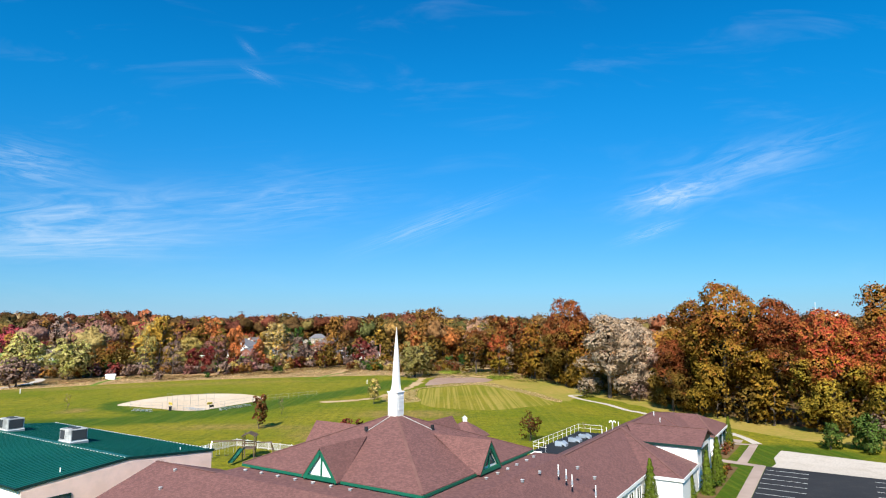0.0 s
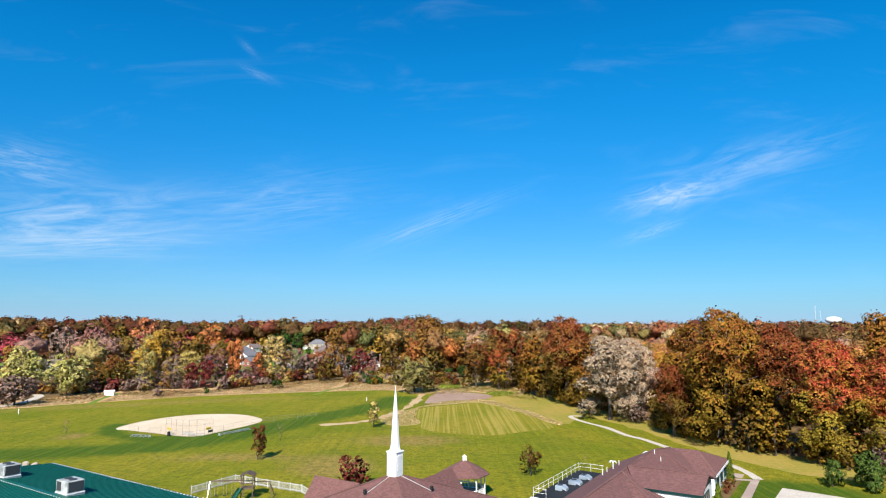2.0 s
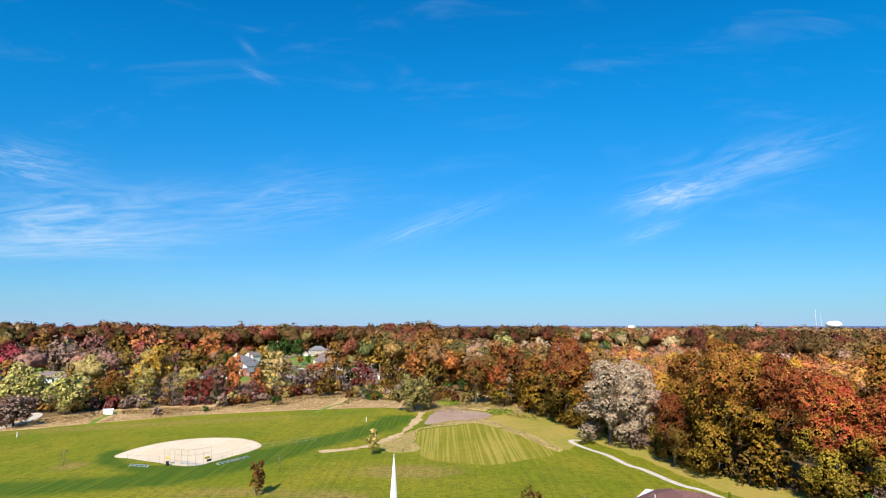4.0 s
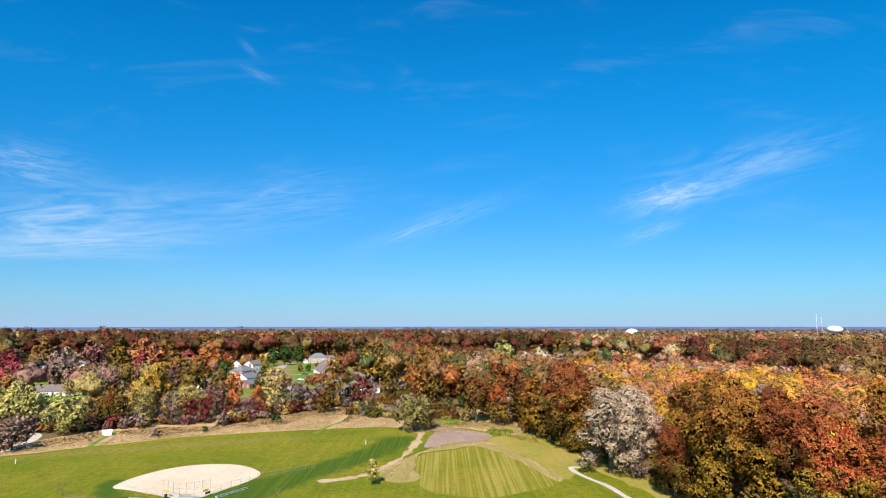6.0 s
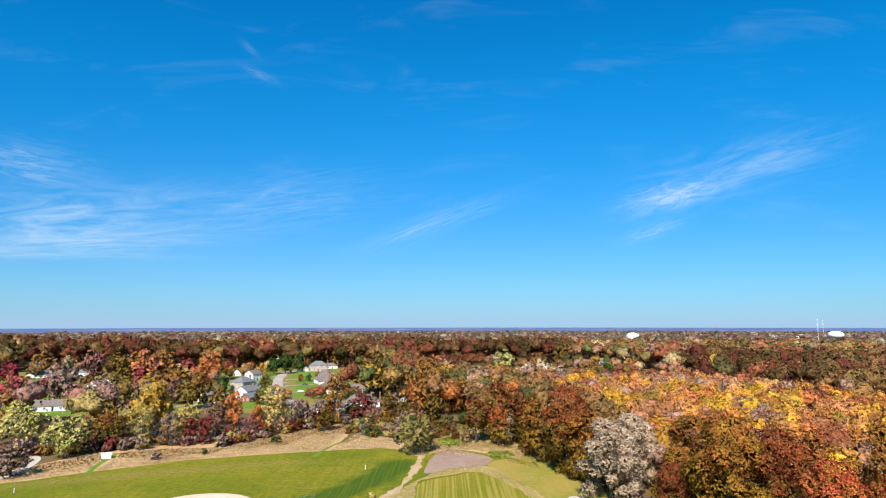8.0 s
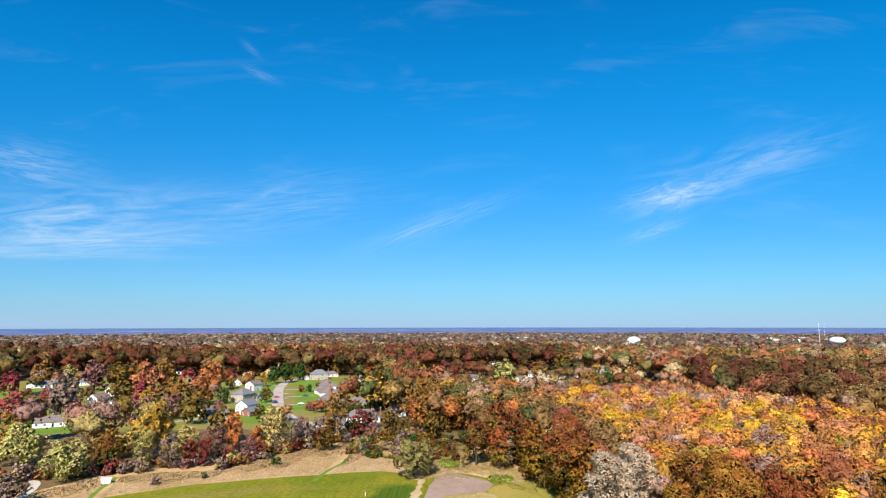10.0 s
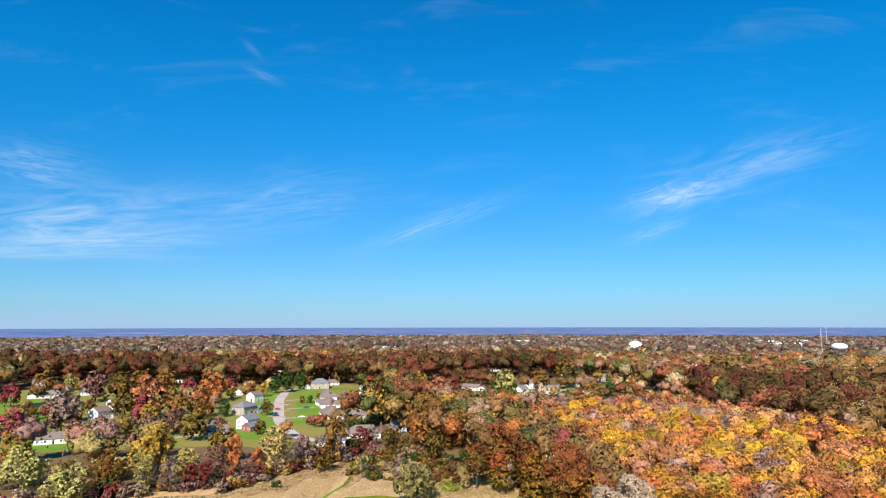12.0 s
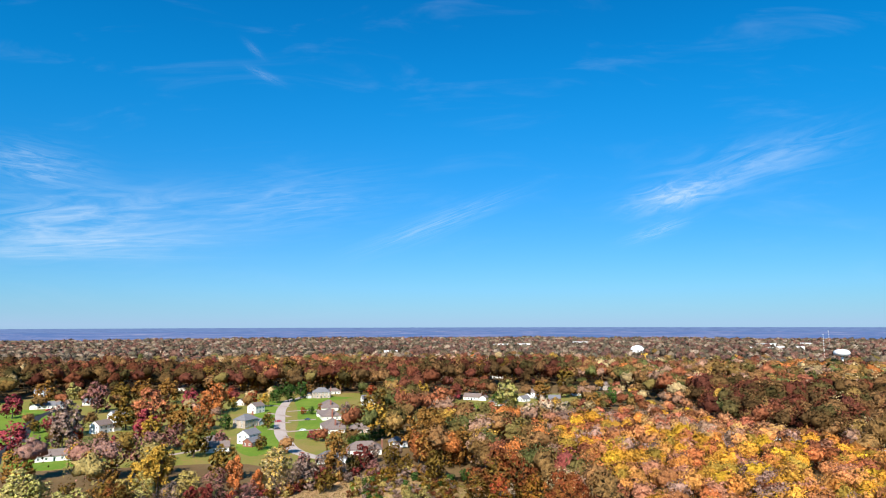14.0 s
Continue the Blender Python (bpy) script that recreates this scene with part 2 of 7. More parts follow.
STONE = plain("beige_stone", (0.48, 0.39, 0.31), 0.9, 0.0, 0.15, 0.5, 0.02)
CONCRETE = plain("concrete", (0.45, 0.34, 0.28), 0.9, 0.0, 0.10, 2, 0.01)
GRAVEL_WHITE = ground_cover("pale_gravel", ((0.55, 0.48, 0.40), (0.61, 0.54, 0.46), (0.48, 0.41, 0.33)), 0.05, 3.0)
ASPHALT = ground_cover("asphalt", ((0.030, 0.032, 0.036), (0.038, 0.04, 0.044), (0.05, 0.05, 0.052)), 0.06, 5.0, None, 0.01)
ROAD_PALE = ground_cover("pale_road", ((0.46, 0.37, 0.32), (0.50, 0.41, 0.36), (0.42, 0.34, 0.30)), 0.03, 2.0, None, 0.01)
SAND = ground_cover("infield_sand", ((0.68, 0.53, 0.37), (0.74, 0.60, 0.44), (0.63, 0.47, 0.32)), 0.07, 2.0, (20, 3.0, 0.25, (0.60, 0.45, 0.31)), 0.02)
SANDY = ground_cover("sandy_track", ((0.50, 0.33, 0.17), (0.58, 0.42, 0.25), (0.36, 0.26, 0.09)), 0.12, 1.6, None, 0.1)
DIRT = ground_cover("bare_dirt", ((0.34, 0.22, 0.16), (0.40, 0.28, 0.21), (0.28, 0.18, 0.13)), 0.06, 2.0)


def lawn_material():
    """Mown grass: base turf, lusher and worn areas by the cover laid on the mesh, faint mowing lines, fine grain."""
    m, k, b = material("lawn", 0.95)
    b.inputs["Specular IOR Level"].default_value = 0.1
    co = k.add("NewGeometry").outputs["Position"]
    at = k.add("Attribute")
    at.attribute_name = "cover"
    sep = k.add("SeparateColor")
    k.link(at.outputs["Color"], sep.inputs[0])
    lush, worn = sep.outputs[0], sep.outputs[1]
    broad, clump = k.noise(co, 0.03, 5.0, 0.62, 0.5), k.noise(co, 0.16, 5.0, 0.7, 0.3)
    mid, fine = k.noise(co, 0.7, 4.0, 0.7), k.noise(co, 2.6, 4.0, 0.75)
    c = k.mix(k.ramp(broad, 0.36, 0.66), (0.188, 0.205, 0.006), (0.318, 0.258, 0.018))
    c = k.mix(k.math("MULTIPLY", k.ramp(clump, 0.45, 0.75), 0.55), c, (0.095, 0.120, 0.009))
    edge = k.math("MULTIPLY", k.math("SUBTRACT", clump, 0.5), 0.7)
    c = k.mix(k.ramp(k.math("ADD", lush, edge), 0.25, 0.8), c, (0.052, 0.112, 0.006))
    c = k.mix(k.math("MULTIPLY", k.ramp(k.math("ADD", worn, edge), 0.18, 0.7), 0.95), c, (0.36, 0.235, 0.065))
    for turn, wave, amount, colour in ((62, 0.8, 0.22, (0.33, 0.30, 0.03)), (-28, 1.1, 0.20, (0.075, 0.115, 0.006))):
        w = k.noise(k.scaled(co, (1 / wave, 0.02, 0.05), turn), 1.0, 3.0, 0.6)
        c = k.mix(k.math("MULTIPLY", k.ramp(w, 0.45, 0.62), amount), c, colour)
    c = k.mix(k.math("MULTIPLY", k.ramp(mid, 0.44, 0.66), 0.60), c, (0.085, 0.102, 0.008))
    c = k.mix(k.math("MULTIPLY", k.ramp(fine, 0.42, 0.64), 0.60), c, (0.05, 0.068, 0.006))
    k.link(c, b.inputs["Base Color"])
    bump(k, b, fine, 0.8, 0.25)
    return m


LAWN = lawn_material()
LEAFY = ground_cover("leaf_strewn_grass", ((0.36, 0.265, 0.06), (0.25, 0.235, 0.035), (0.45, 0.30, 0.10)), 0.07, 1.6, (62, 1.0, 0.25, (0.24, 0.23, 0.03)))
TOWN = ground_cover("leafy_yards", ((0.203, 0.203, 0.039), (0.270, 0.203, 0.058), (0.324, 0.189, 0.078)), 0.03, 1.5)
LUSH = ground_cover("lush_lawn", ((0.128, 0.217, 0.021), (0.180, 0.255, 0.030), (0.240, 0.240, 0.045)), 0.05, 1.5, (70, 2.6, 0.35, (0.11, 0.20, 0.02)))
WORN = ground_cover("worn_lawn", ((0.44, 0.31, 0.11), (0.34, 0.27, 0.07), (0.52, 0.38, 0.19)), 0.06, 1.3, (58, 2.2, 0.3, (0.27, 0.24, 0.05)))
PLOT = ground_cover("mown_plot", ((0.194, 0.188, 0.012), (0.257, 0.210, 0.020), (0.142, 0.145, 0.012)), 0.05, 1.5, (15, 0.75, 0.46, (0.513, 0.370, 0.100)))
HAY = ground_cover("dry_meadow", ((0.546, 0.333, 0.160), (0.630, 0.402, 0.220), (0.326, 0.206, 0.070)), 0.05, 1.2, (70, 3.0, 0.3, (0.378, 0.265, 0.080)), 0.3)
LITTER = ground_cover("leaf_litter", ((0.15, 0.09, 0.04), (0.19, 0.12, 0.055), (0.11, 0.09, 0.03)), 0.03, 1.0, None, 0.3)
BARK = plain("bark", (0.11, 0.085, 0.065), 0.95, 0.0, 0.2, 0.6, 0.03)
BARK_PALE = plain("pale_bark", (0.40, 0.35, 0.29), 0.9, 0.0, 0.16, 0.6, 0.02)
GALV = plain("galvanised_metal", (0.55, 0.58, 0.60), 0.4, 0.7, 0.08)
UNIT = plain("unit_casing", (0.60, 0.60, 0.58), 0.5, 0.1, 0.26, 0.4)
UNIT_DARK = plain("unit_grille", (0.05, 0.055, 0.06), 0.6)
TIMBER = plain("weathered_timber", (0.16, 0.11, 0.08), 0.9, 0.0, 0.18)
BLACK = plain("black_membrane", (0.02, 0.022, 0.024), 0.8)
GLASS, _k, _b = material("window_glass", 0.08)
_b.inputs["Base Color"].default_value = (0.02, 0.05, 0.06, 1)
_b.inputs["Specular IOR Level"].default_value = 0.9
WOODS = woods_material("woods")
LEAF = {
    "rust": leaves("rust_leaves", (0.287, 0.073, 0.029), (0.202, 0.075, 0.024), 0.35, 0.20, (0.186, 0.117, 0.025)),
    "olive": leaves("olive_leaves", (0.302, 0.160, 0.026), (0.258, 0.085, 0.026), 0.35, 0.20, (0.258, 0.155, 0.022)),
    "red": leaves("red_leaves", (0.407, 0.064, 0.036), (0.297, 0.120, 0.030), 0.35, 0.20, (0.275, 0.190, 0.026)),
    "maroon": leaves("maroon_leaves", (0.250, 0.040, 0.037), (0.175, 0.050, 0.037)),
    "orange": leaves("orange_leaves", (0.550, 0.175, 0.052), (0.396, 0.150, 0.055)),
    "yellow": leaves("yellow_leaves", (0.575, 0.335, 0.050), (0.391, 0.243, 0.048)),
    "pale": leaves("pale_leaves", (0.60, 0.47, 0.34), (0.44, 0.31, 0.20)),
    "cream": leaves("cream_leaves", (0.598, 0.454, 0.176), (0.391, 0.292, 0.072)),
    "light": leaves("light_green_leaves", (0.550, 0.454, 0.187), (0.330, 0.313, 0.083)),
    "willow": leaves("willow_leaves", (0.340, 0.270, 0.090), (0.220, 0.190, 0.060)),
    "twig": leaves("bare_twigs", (0.362, 0.246, 0.192), (0.263, 0.174, 0.138)),
    "conifer": leaves("conifer_needles", (0.105, 0.150, 0.030), (0.060, 0.100, 0.022), 0.6, 0.1),
    "arbor": leaves("arborvitae_needles", (0.100, 0.125, 0.014), (0.058, 0.085, 0.012), 0.6, 0.1),
    "shrub": leaves("russet_shrub", (0.216, 0.047, 0.027), (0.135, 0.081, 0.027), 0.8),
    "oliveg": leaves("olive_green_leaves", (0.378, 0.185, 0.043), (0.270, 0.137, 0.038)),
    "magenta": leaves("crimson_leaves", (0.396, 0.066, 0.088), (0.300, 0.057, 0.066)),
    "scarlet": leaves("scarlet_leaves", (0.48, 0.075, 0.030), (0.36, 0.070, 0.030)),
    "plum": leaves("dusky_leaves", (0.388, 0.178, 0.150), (0.275, 0.121, 0.102)),
    "peach": leaves("peach_leaves", (0.575, 0.220, 0.090), (0.413, 0.143, 0.072)),
    "paleyellow": leaves("straw_yellow_leaves", (0.550, 0.432, 0.238), (0.500, 0.324, 0.070), 0.5),
    "green": leaves("green_leaves", (0.074, 0.135, 0.027), (0.047, 0.095, 0.022)),
}

# ---- building helpers ----
def link_mesh(name, bm, mat, parent=None, label=""):
    me = bpy.data.meshes.new(name)
    bm.to_mesh(me)
    bm.free()
    me.materials.append(mat)
    ob = new(name, me)
    if parent is not None:
        ob.parent = parent
    if label:
        tagged(ob, label)
    return ob


def part(name, bm, mat, parent, label=""):
    return link_mesh(name, bm, mat, parent, label)


def box(x0, y0, z0, x1, y1, z1, bevel=0.0, bm=None):
    bm = bm or bmesh.new()
    v = bmesh.ops.create_cube(bm, size=1)["verts"]
    bmesh.ops.scale(bm, vec=(x1 - x0, y1 - y0, z1 - z0), verts=v)
    bmesh.ops.translate(bm, vec=((x0 + x1) / 2, (y0 + y1) / 2, (z0 + z1) / 2), verts=v)
    if bevel:
        bmesh.ops.bevel(bm, geom=[e for e in bm.edges if e.verts[0] in v], offset=bevel, segments=1, affect="EDGES")
    return bm


def tube(points, radius, sides=6, bm=None, taper=1.0):
    """A round bar along a line of points, its end radius taper times the first."""
    bm = bm or bmesh.new()
    pts = [Vector(p) for p in points]
    rings = []
    for i, p in enumerate(pts):
        d = (pts[min(i + 1, len(pts) - 1)] - pts[max(i - 1, 0)]).normalized()
        a = d.orthogonal().normalized()
        b = d.cross(a)
        r = radius * (1 + (taper - 1) * i / max(1, len(pts) - 1))
        rings.append([bm.verts.new(p + (a * math.cos(t) + b * math.sin(t)) * r)
                      for t in (2 * math.pi * j / sides for j in range(sides))])
    for r0, r1 in zip(rings, rings[1:]):
        for j in range(sides):
            bm.faces.new((r0[j], r0[(j + 1) % sides], r1[(j + 1) % sides], r1[j]))
    bm.faces.new(rings[0][::-1]), bm.faces.new(rings[-1])
    return bm


def slab(points, thick, bm=None):
    """A flat polygon with thickness below it (roof planes, panels)."""
    bm = bm or bmesh.new()
    top = [bm.verts.new(p) for p in points]
    low = [bm.verts.new((p[0], p[1], p[2] - thick)) for p in points]
    bm.faces.new(top), bm.faces.new(low[::-1])
    n = len(top)
    for i in range(n):
        bm.faces.new((top[i], low[i], low[(i + 1) % n], top[(i + 1) % n]))
    bmesh.ops.recalc_face_normals(bm, faces=bm.faces)
    return bm


def bar(p, q, w, h, bm=None):
    """A square-cut board from p to q, w wide and h deep."""
    bm = bm or bmesh.new()
    p, q = Vector(p), Vector(q)
    d = (q - p).normalized()
    side = d.cross(Vector((0, 0, 1)))
    side = side.normalized() if side.length > 1e-4 else Vector((1, 0, 0))
    up = side.cross(d)
    r = [[bm.verts.new(e + side * (w / 2 * a) + up * (h / 2 * b)) for a, b in ((-1, -1), (1, -1), (1, 1), (-1, 1))] for e in (p, q)]
    for j in range(4):
        bm.faces.new((r[0][j], r[0][(j + 1) % 4], r[1][(j + 1) % 4], r[1][j]))
    bm.faces.new(r[0][::-1]), bm.faces.new(r[1])
    return bm


def empty(name, m, label, category, group="", kind=""):
    ob = new(name)
    ob.matrix_world = m
    return tagged(ob, label, category, group, kind)


def smooth_loop(points, steps=6, closed=True):
    """A rounded line through the points."""
    n, out = len(points), []
    for i in range(n if closed else n - 1):
        g = [Vector(points[(i + j) % n] if closed else points[min(max(i + j, 0), n - 1)]) for j in (-1, 0, 1, 2)]
        for s in range(steps):
            t = s / steps
            out.append(0.5 * ((2 * g[1]) + (g[2] - g[0]) * t + (2 * g[0] - 5 * g[1] + 4 * g[2] - g[3]) * t * t
                              + (3 * g[1] - g[0] - 3 * g[2] + g[3]) * t ** 3))
    if not closed:
        out.append(Vector(points[-1]))
    return out


def sheet(name, points, z, mat, label, category, steps=6, ragged=0.0, thick=0.02):
    """A thin layer of ground with an uneven edge."""
    loop = smooth_loop(points, steps) if steps else [Vector(p) for p in points]
    bm = bmesh.new()
    vs = []
    for p in loop:
        j = Vector((noise.noise((p.x * 0.2, p.y * 0.2, 3.1)), noise.noise((p.x * 0.2, p.y * 0.2, 9.7)))) * ragged
        vs.append(bm.verts.new((p.x + j.x, p.y + j.y, z)))
    f = bm.faces.new(vs)
    if f.normal.z < 0:
        f.normal_flip()
    low = bmesh.ops.extrude_edge_only(bm, edges=list(f.edges))["geom"]
    for v in low:
        if isinstance(v, bmesh.types.BMVert):
            v.co.z -= thick
    bmesh.ops.triangulate(bm, faces=[f])
    return tagged(link_mesh(name, bm, mat), label, category, kind="structure")


def ribbon(name, points, width, z, mat, label, category, ragged=0.0):
    line = smooth_loop(points, 6, False)
    left, right = [], []
    for i, p in enumerate(line):
        d = (line[min(i + 1, len(line) - 1)] - line[max(i - 1, 0)]).normalized()
        s = Vector((-d.y, d.x)) * (width / 2 + ragged * noise.noise((i * 0.7, width, z)))
        left.append(p + s), right.append(p - s)
    bm = bmesh.new()
    a = [bm.verts.new((*p, z)) for p in left]
    b = [bm.verts.new((*p, z)) for p in right]
    for i in range(len(a) - 1):
        bm.faces.new((b[i], b[i + 1], a[i + 1], a[i]))
    return tagged(link_mesh(name, bm, mat), label, category, kind="structure")

# ---- ground ----
def build_ground():
    bm = bmesh.new()
    ring = []
    for r in (0.0, 400.0, 1200.0, 2500.0):
        ring.append([bm.verts.new((r * math.sin(a), r * math.cos(a), -0.06)) for a in (2 * math.pi * i / 96 for i in range(96))] if r else [bm.verts.new((0, 0, -0.06))])
    for i in range(96):
        bm.faces.new((ring[0][0], ring[1][(i + 1) % 96], ring[1][i]))
        for a, b in zip(ring[1:], ring[2:]):
            bm.faces.new((a[i], a[(i + 1) % 96], b[(i + 1) % 96], b[i]))
    bmesh.ops.recalc_face_normals(bm, faces=bm.faces)
    tagged(link_mesh("ground", bm, LITTER), "brown leaf-strewn ground under the autumn woods", "ground", kind="structure")
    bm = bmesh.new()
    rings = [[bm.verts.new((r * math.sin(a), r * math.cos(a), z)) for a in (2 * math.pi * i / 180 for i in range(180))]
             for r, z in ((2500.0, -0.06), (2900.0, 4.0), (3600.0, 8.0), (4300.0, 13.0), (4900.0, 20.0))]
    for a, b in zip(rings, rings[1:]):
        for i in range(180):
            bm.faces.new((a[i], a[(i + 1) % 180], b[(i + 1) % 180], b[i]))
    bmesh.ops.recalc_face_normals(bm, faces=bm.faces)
    tagged(link_mesh("backdrop", bm, HAZED_LAND), "distant wooded plain along the horizon, brown tinted with painted blue haze", "backdrop", kind="structure")


def hazed_land():
    # blue and violet tones carry the haze of distance, painted into the base colour
    m, k, b = material("hazed_land", 0.95)
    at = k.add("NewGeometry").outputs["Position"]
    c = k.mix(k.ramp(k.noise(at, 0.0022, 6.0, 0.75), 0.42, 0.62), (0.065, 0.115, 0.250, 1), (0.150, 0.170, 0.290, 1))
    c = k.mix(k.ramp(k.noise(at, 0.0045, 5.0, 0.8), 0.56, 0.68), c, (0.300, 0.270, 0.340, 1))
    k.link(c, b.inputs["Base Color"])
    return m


HAZED_LAND = hazed_land()
build_ground()
LAWN_EDGE = ((-300, -160), (-20, -160), (220, -160), (220, 40), (120, 84), (92, 100), (76, 110), (66, 118), (60, 130), (56, 140), (52, 156),
             (44, 180), (38, 198), (31, 216), (19, 226), (6, 236), (-9, 226), (-17, 237), (-30, 238), (-60, 229.5), (-86, 220), (-108, 205.5), (-131, 187), (-175, 160), (-300, 120))
sheet("ground_lawn", LAWN_EDGE, 0.0, LAWN, "wide green mown lawn with yellowed patches", "lawn", 5, 1.0)


def line_distance(X, Y, pts):
    best = np.full(X.shape, 1e9)
    for (x0, y0), (x1, y1) in zip(pts, pts[1:]):
        dx, dy = x1 - x0, y1 - y0
        t = np.clip(((X - x0) * dx + (Y - y0) * dy) / (dx * dx + dy * dy), 0, 1)
        best = np.minimum(best, np.hypot(X - x0 - t * dx, Y - y0 - t * dy))
    return best


def build_turf():
    """The near lawn as a fine sheet that carries how lush or worn the turf is; it fades to plain turf at its rim."""
    x0, x1, y0, y1, step = -150, 72, 54, 226, 1.5
    xs, ys = np.arange(x0, x1 + 0.1, step), np.arange(y0, y1 + 0.1, step)
    X, Y = np.meshgrid(xs, ys)
    bank = line_distance(X, Y, ((-150, 112), (-110, 116), (-78, 124), (-58, 130), (-45, 146), (-38, 162), (-27, 180), (-18, 200), (-13, 220), (-13, 232)))
    lush = np.exp(-(bank / 7.5) ** 2)
    lush += 0.8 * np.exp(-((np.hypot(X + 62.6, Y - 158.6) - 19) / 4.0) ** 2) * (Y < 160)
    lush += 0.2 * np.exp(-((X - 34) / 9) ** 2 - ((Y - 130) / 26) ** 2) + 0.4 * np.exp(-((X + 20) / 30) ** 2 - ((Y - 78) / 12) ** 2)
    lush += 0.9 * np.exp(-(line_distance(X, Y, ((26, 62), (51, 100), (66, 92))) / 5.5) ** 2)
    worn = 0.95 * np.exp(-((X + 19) / 8) ** 2 - ((Y - 112) / 8) ** 2) + 0.85 * np.exp(-((X + 8) / 13) ** 2 - ((Y - 137) / 7) ** 2)
    worn += 0.5 * np.exp(-((Y - np.interp(X, (-150, -110, -60, -20), (176, 192, 214, 226))) / 9) ** 2) * (X < -14)
    worn += 0.7 * np.exp(-((X + 84) / 5) ** 2 - ((Y - 142) / 5) ** 2) + 0.6 * np.exp(-((X + 40) / 18) ** 2 - ((Y - 120) / 5) ** 2)
    rim = np.minimum.reduce([(X - x0), (x1 - X), (Y - y0), (y1 - Y)]) / 12
    lush, worn = np.clip(lush * np.clip(rim, 0, 1), 0, 1), np.clip(worn * np.clip(rim, 0, 1), 0, 1)
    edge = np.array(LAWN_EDGE)
    top = np.interp(X, edge[24:14:-1, 0], edge[24:14:-1, 1]) - 2
    right = np.interp(Y, edge[4:15, 1], edge[4:15, 0]) - 3
    ok = (Y < top) & (X < right)
    n, m = X.shape
    idx = np.arange(n * m).reshape(n, m)
    cell = ok[:-1, :-1] & ok[1:, :-1] & ok[:-1, 1:] & ok[1:, 1:]
    F = np.stack([idx[:-1, :-1], idx[:-1, 1:], idx[1:, 1:], idx[1:, :-1]], 2)[cell]
    me = bpy.data.meshes.new("turf")
    me.from_pydata(np.stack([X.ravel(), Y.ravel(), np.full(n * m, 0.004)], 1).tolist(), [], F.tolist())
    at = me.attributes.new("cover", "FLOAT_COLOR", "POINT")
    at.data.foreach_set("color", np.stack([lush.ravel(), worn.ravel(), 0 * worn.ravel(), 1 + 0 * worn.ravel()], 1).astype(np.float32).ravel())
    me.materials.append(LAWN)
    tagged(new("ground_turf", me), "mown playing field turf with lush and worn areas", "lawn", kind="structure")


build_turf()
sheet("ground_leafy", ((90, 88), (76, 96), (66, 102), (58, 110), (54, 120), (50.5, 132), (48, 146), (42, 166), (37, 184), (31, 206), (27, 222), (34, 226), (40, 206), (46, 186), (54, 160), (60, 140), (64, 126), (74, 114), (90, 104)),
      0.012, LEAFY, "golden leaf-strewn grass along the wood edge", "lawn", 5, 1.2)
sheet("ground_meadow", ((-190, 150), (-134, 182), (-100, 204), (-50, 224), (-12, 222), (8, 200), (30, 196), (40, 215), (30, 250), (16, 286), (-2, 302), (-24, 310), (-45, 308),
                        (-60, 290), (-72, 274), (-88, 257), (-106, 246), (-124, 236), (-138, 212), (-150, 200)),
      -0.02, HAY, "strip of tall dry straw-coloured grass before the woods", "meadow", 5, 1.5)
sheet("ground_plot", ((-7.6, 174), (-6.6, 188), (3, 196), (14, 202), (24.4, 184), (28.5, 157), (18, 147), (9.9, 143), (-4, 150)), 0.014, PLOT, "mown plot with pale straw stripes", "plot", 4, 0.6)
FRINGE = ((-16, 170), (-12, 181.5), (-7, 192.2), (-1.4, 202.7), (3.2, 207.5), (11.8, 210.4), (17.1, 205.6), (21.2, 193), (24.7, 185), (28, 172.5), (30.6, 159),
          (28.9, 157), (25.7, 167), (22.7, 177.5), (19.6, 186.3), (15.4, 195.6), (11.3, 201.8), (3.1, 198.2), (-3.9, 193), (-7.5, 188.2), (-7.2, 171), (-5.7, 160), (-10.5, 156.5), (-15.5, 160))
sheet("ground_hay_edge", FRINGE, 0.018, WORN, "dry grass fringe round the mown plot", "meadow", 4, 1.3)
sheet("ground_leafy", ((15, 209), (19, 216.6), (24.2, 220.5), (28.2, 214), (32.7, 206), (35.5, 196), (38, 185), (40, 175), (36, 168), (33, 160), (29.5, 161), (26.5, 172), (23.5, 185), (19, 197)),
      0.010, LEAFY, "golden leaf-strewn grass beside the plot", "lawn", 4, 1.6)
sheet("ground_dirt", ((-5.5, 200), (-4.6, 216), (-1.8, 230), (2.6, 236.5), (9.8, 231), (17.3, 222.5), (17.4, 216), (12.7, 209.4), (3.2, 206.3), (-1.4, 202)), 0.03, DIRT, "bare reddish-brown dirt clearing", "dirt", 6, 1.0)
sheet("ground_infield", ((-79.4, 152.1), (-79.1, 160.9), (-76.5, 167.9), (-73.2, 172.5), (-68.9, 175.5), (-63.0, 176.7), (-57.0, 175.5), (-51.5, 171.3), (-47.5, 165.1), (-48.3, 157.9), (-51.1, 151.2), (-53.6, 145.1), (-56.2, 141.9), (-60.7, 142.7), (-69.4, 147.2), (-75.0, 149.9)), 0.03, SAND,
      "fan-shaped pale sand infield of the ball field", "infield", 4, 0.2)
ribbon("pavement_path", ((39, 172), (35.5, 172.5), (35.2, 168), (37.2, 160.7), (40.2, 153), (42, 143), (44.2, 138), (47.1, 126), (50.5, 120), (52, 110), (51.5, 103)), 1.5, 0.035, GRAVEL_WHITE,
       "pale gravel footpath winding beside the woods", "path", 0.15)
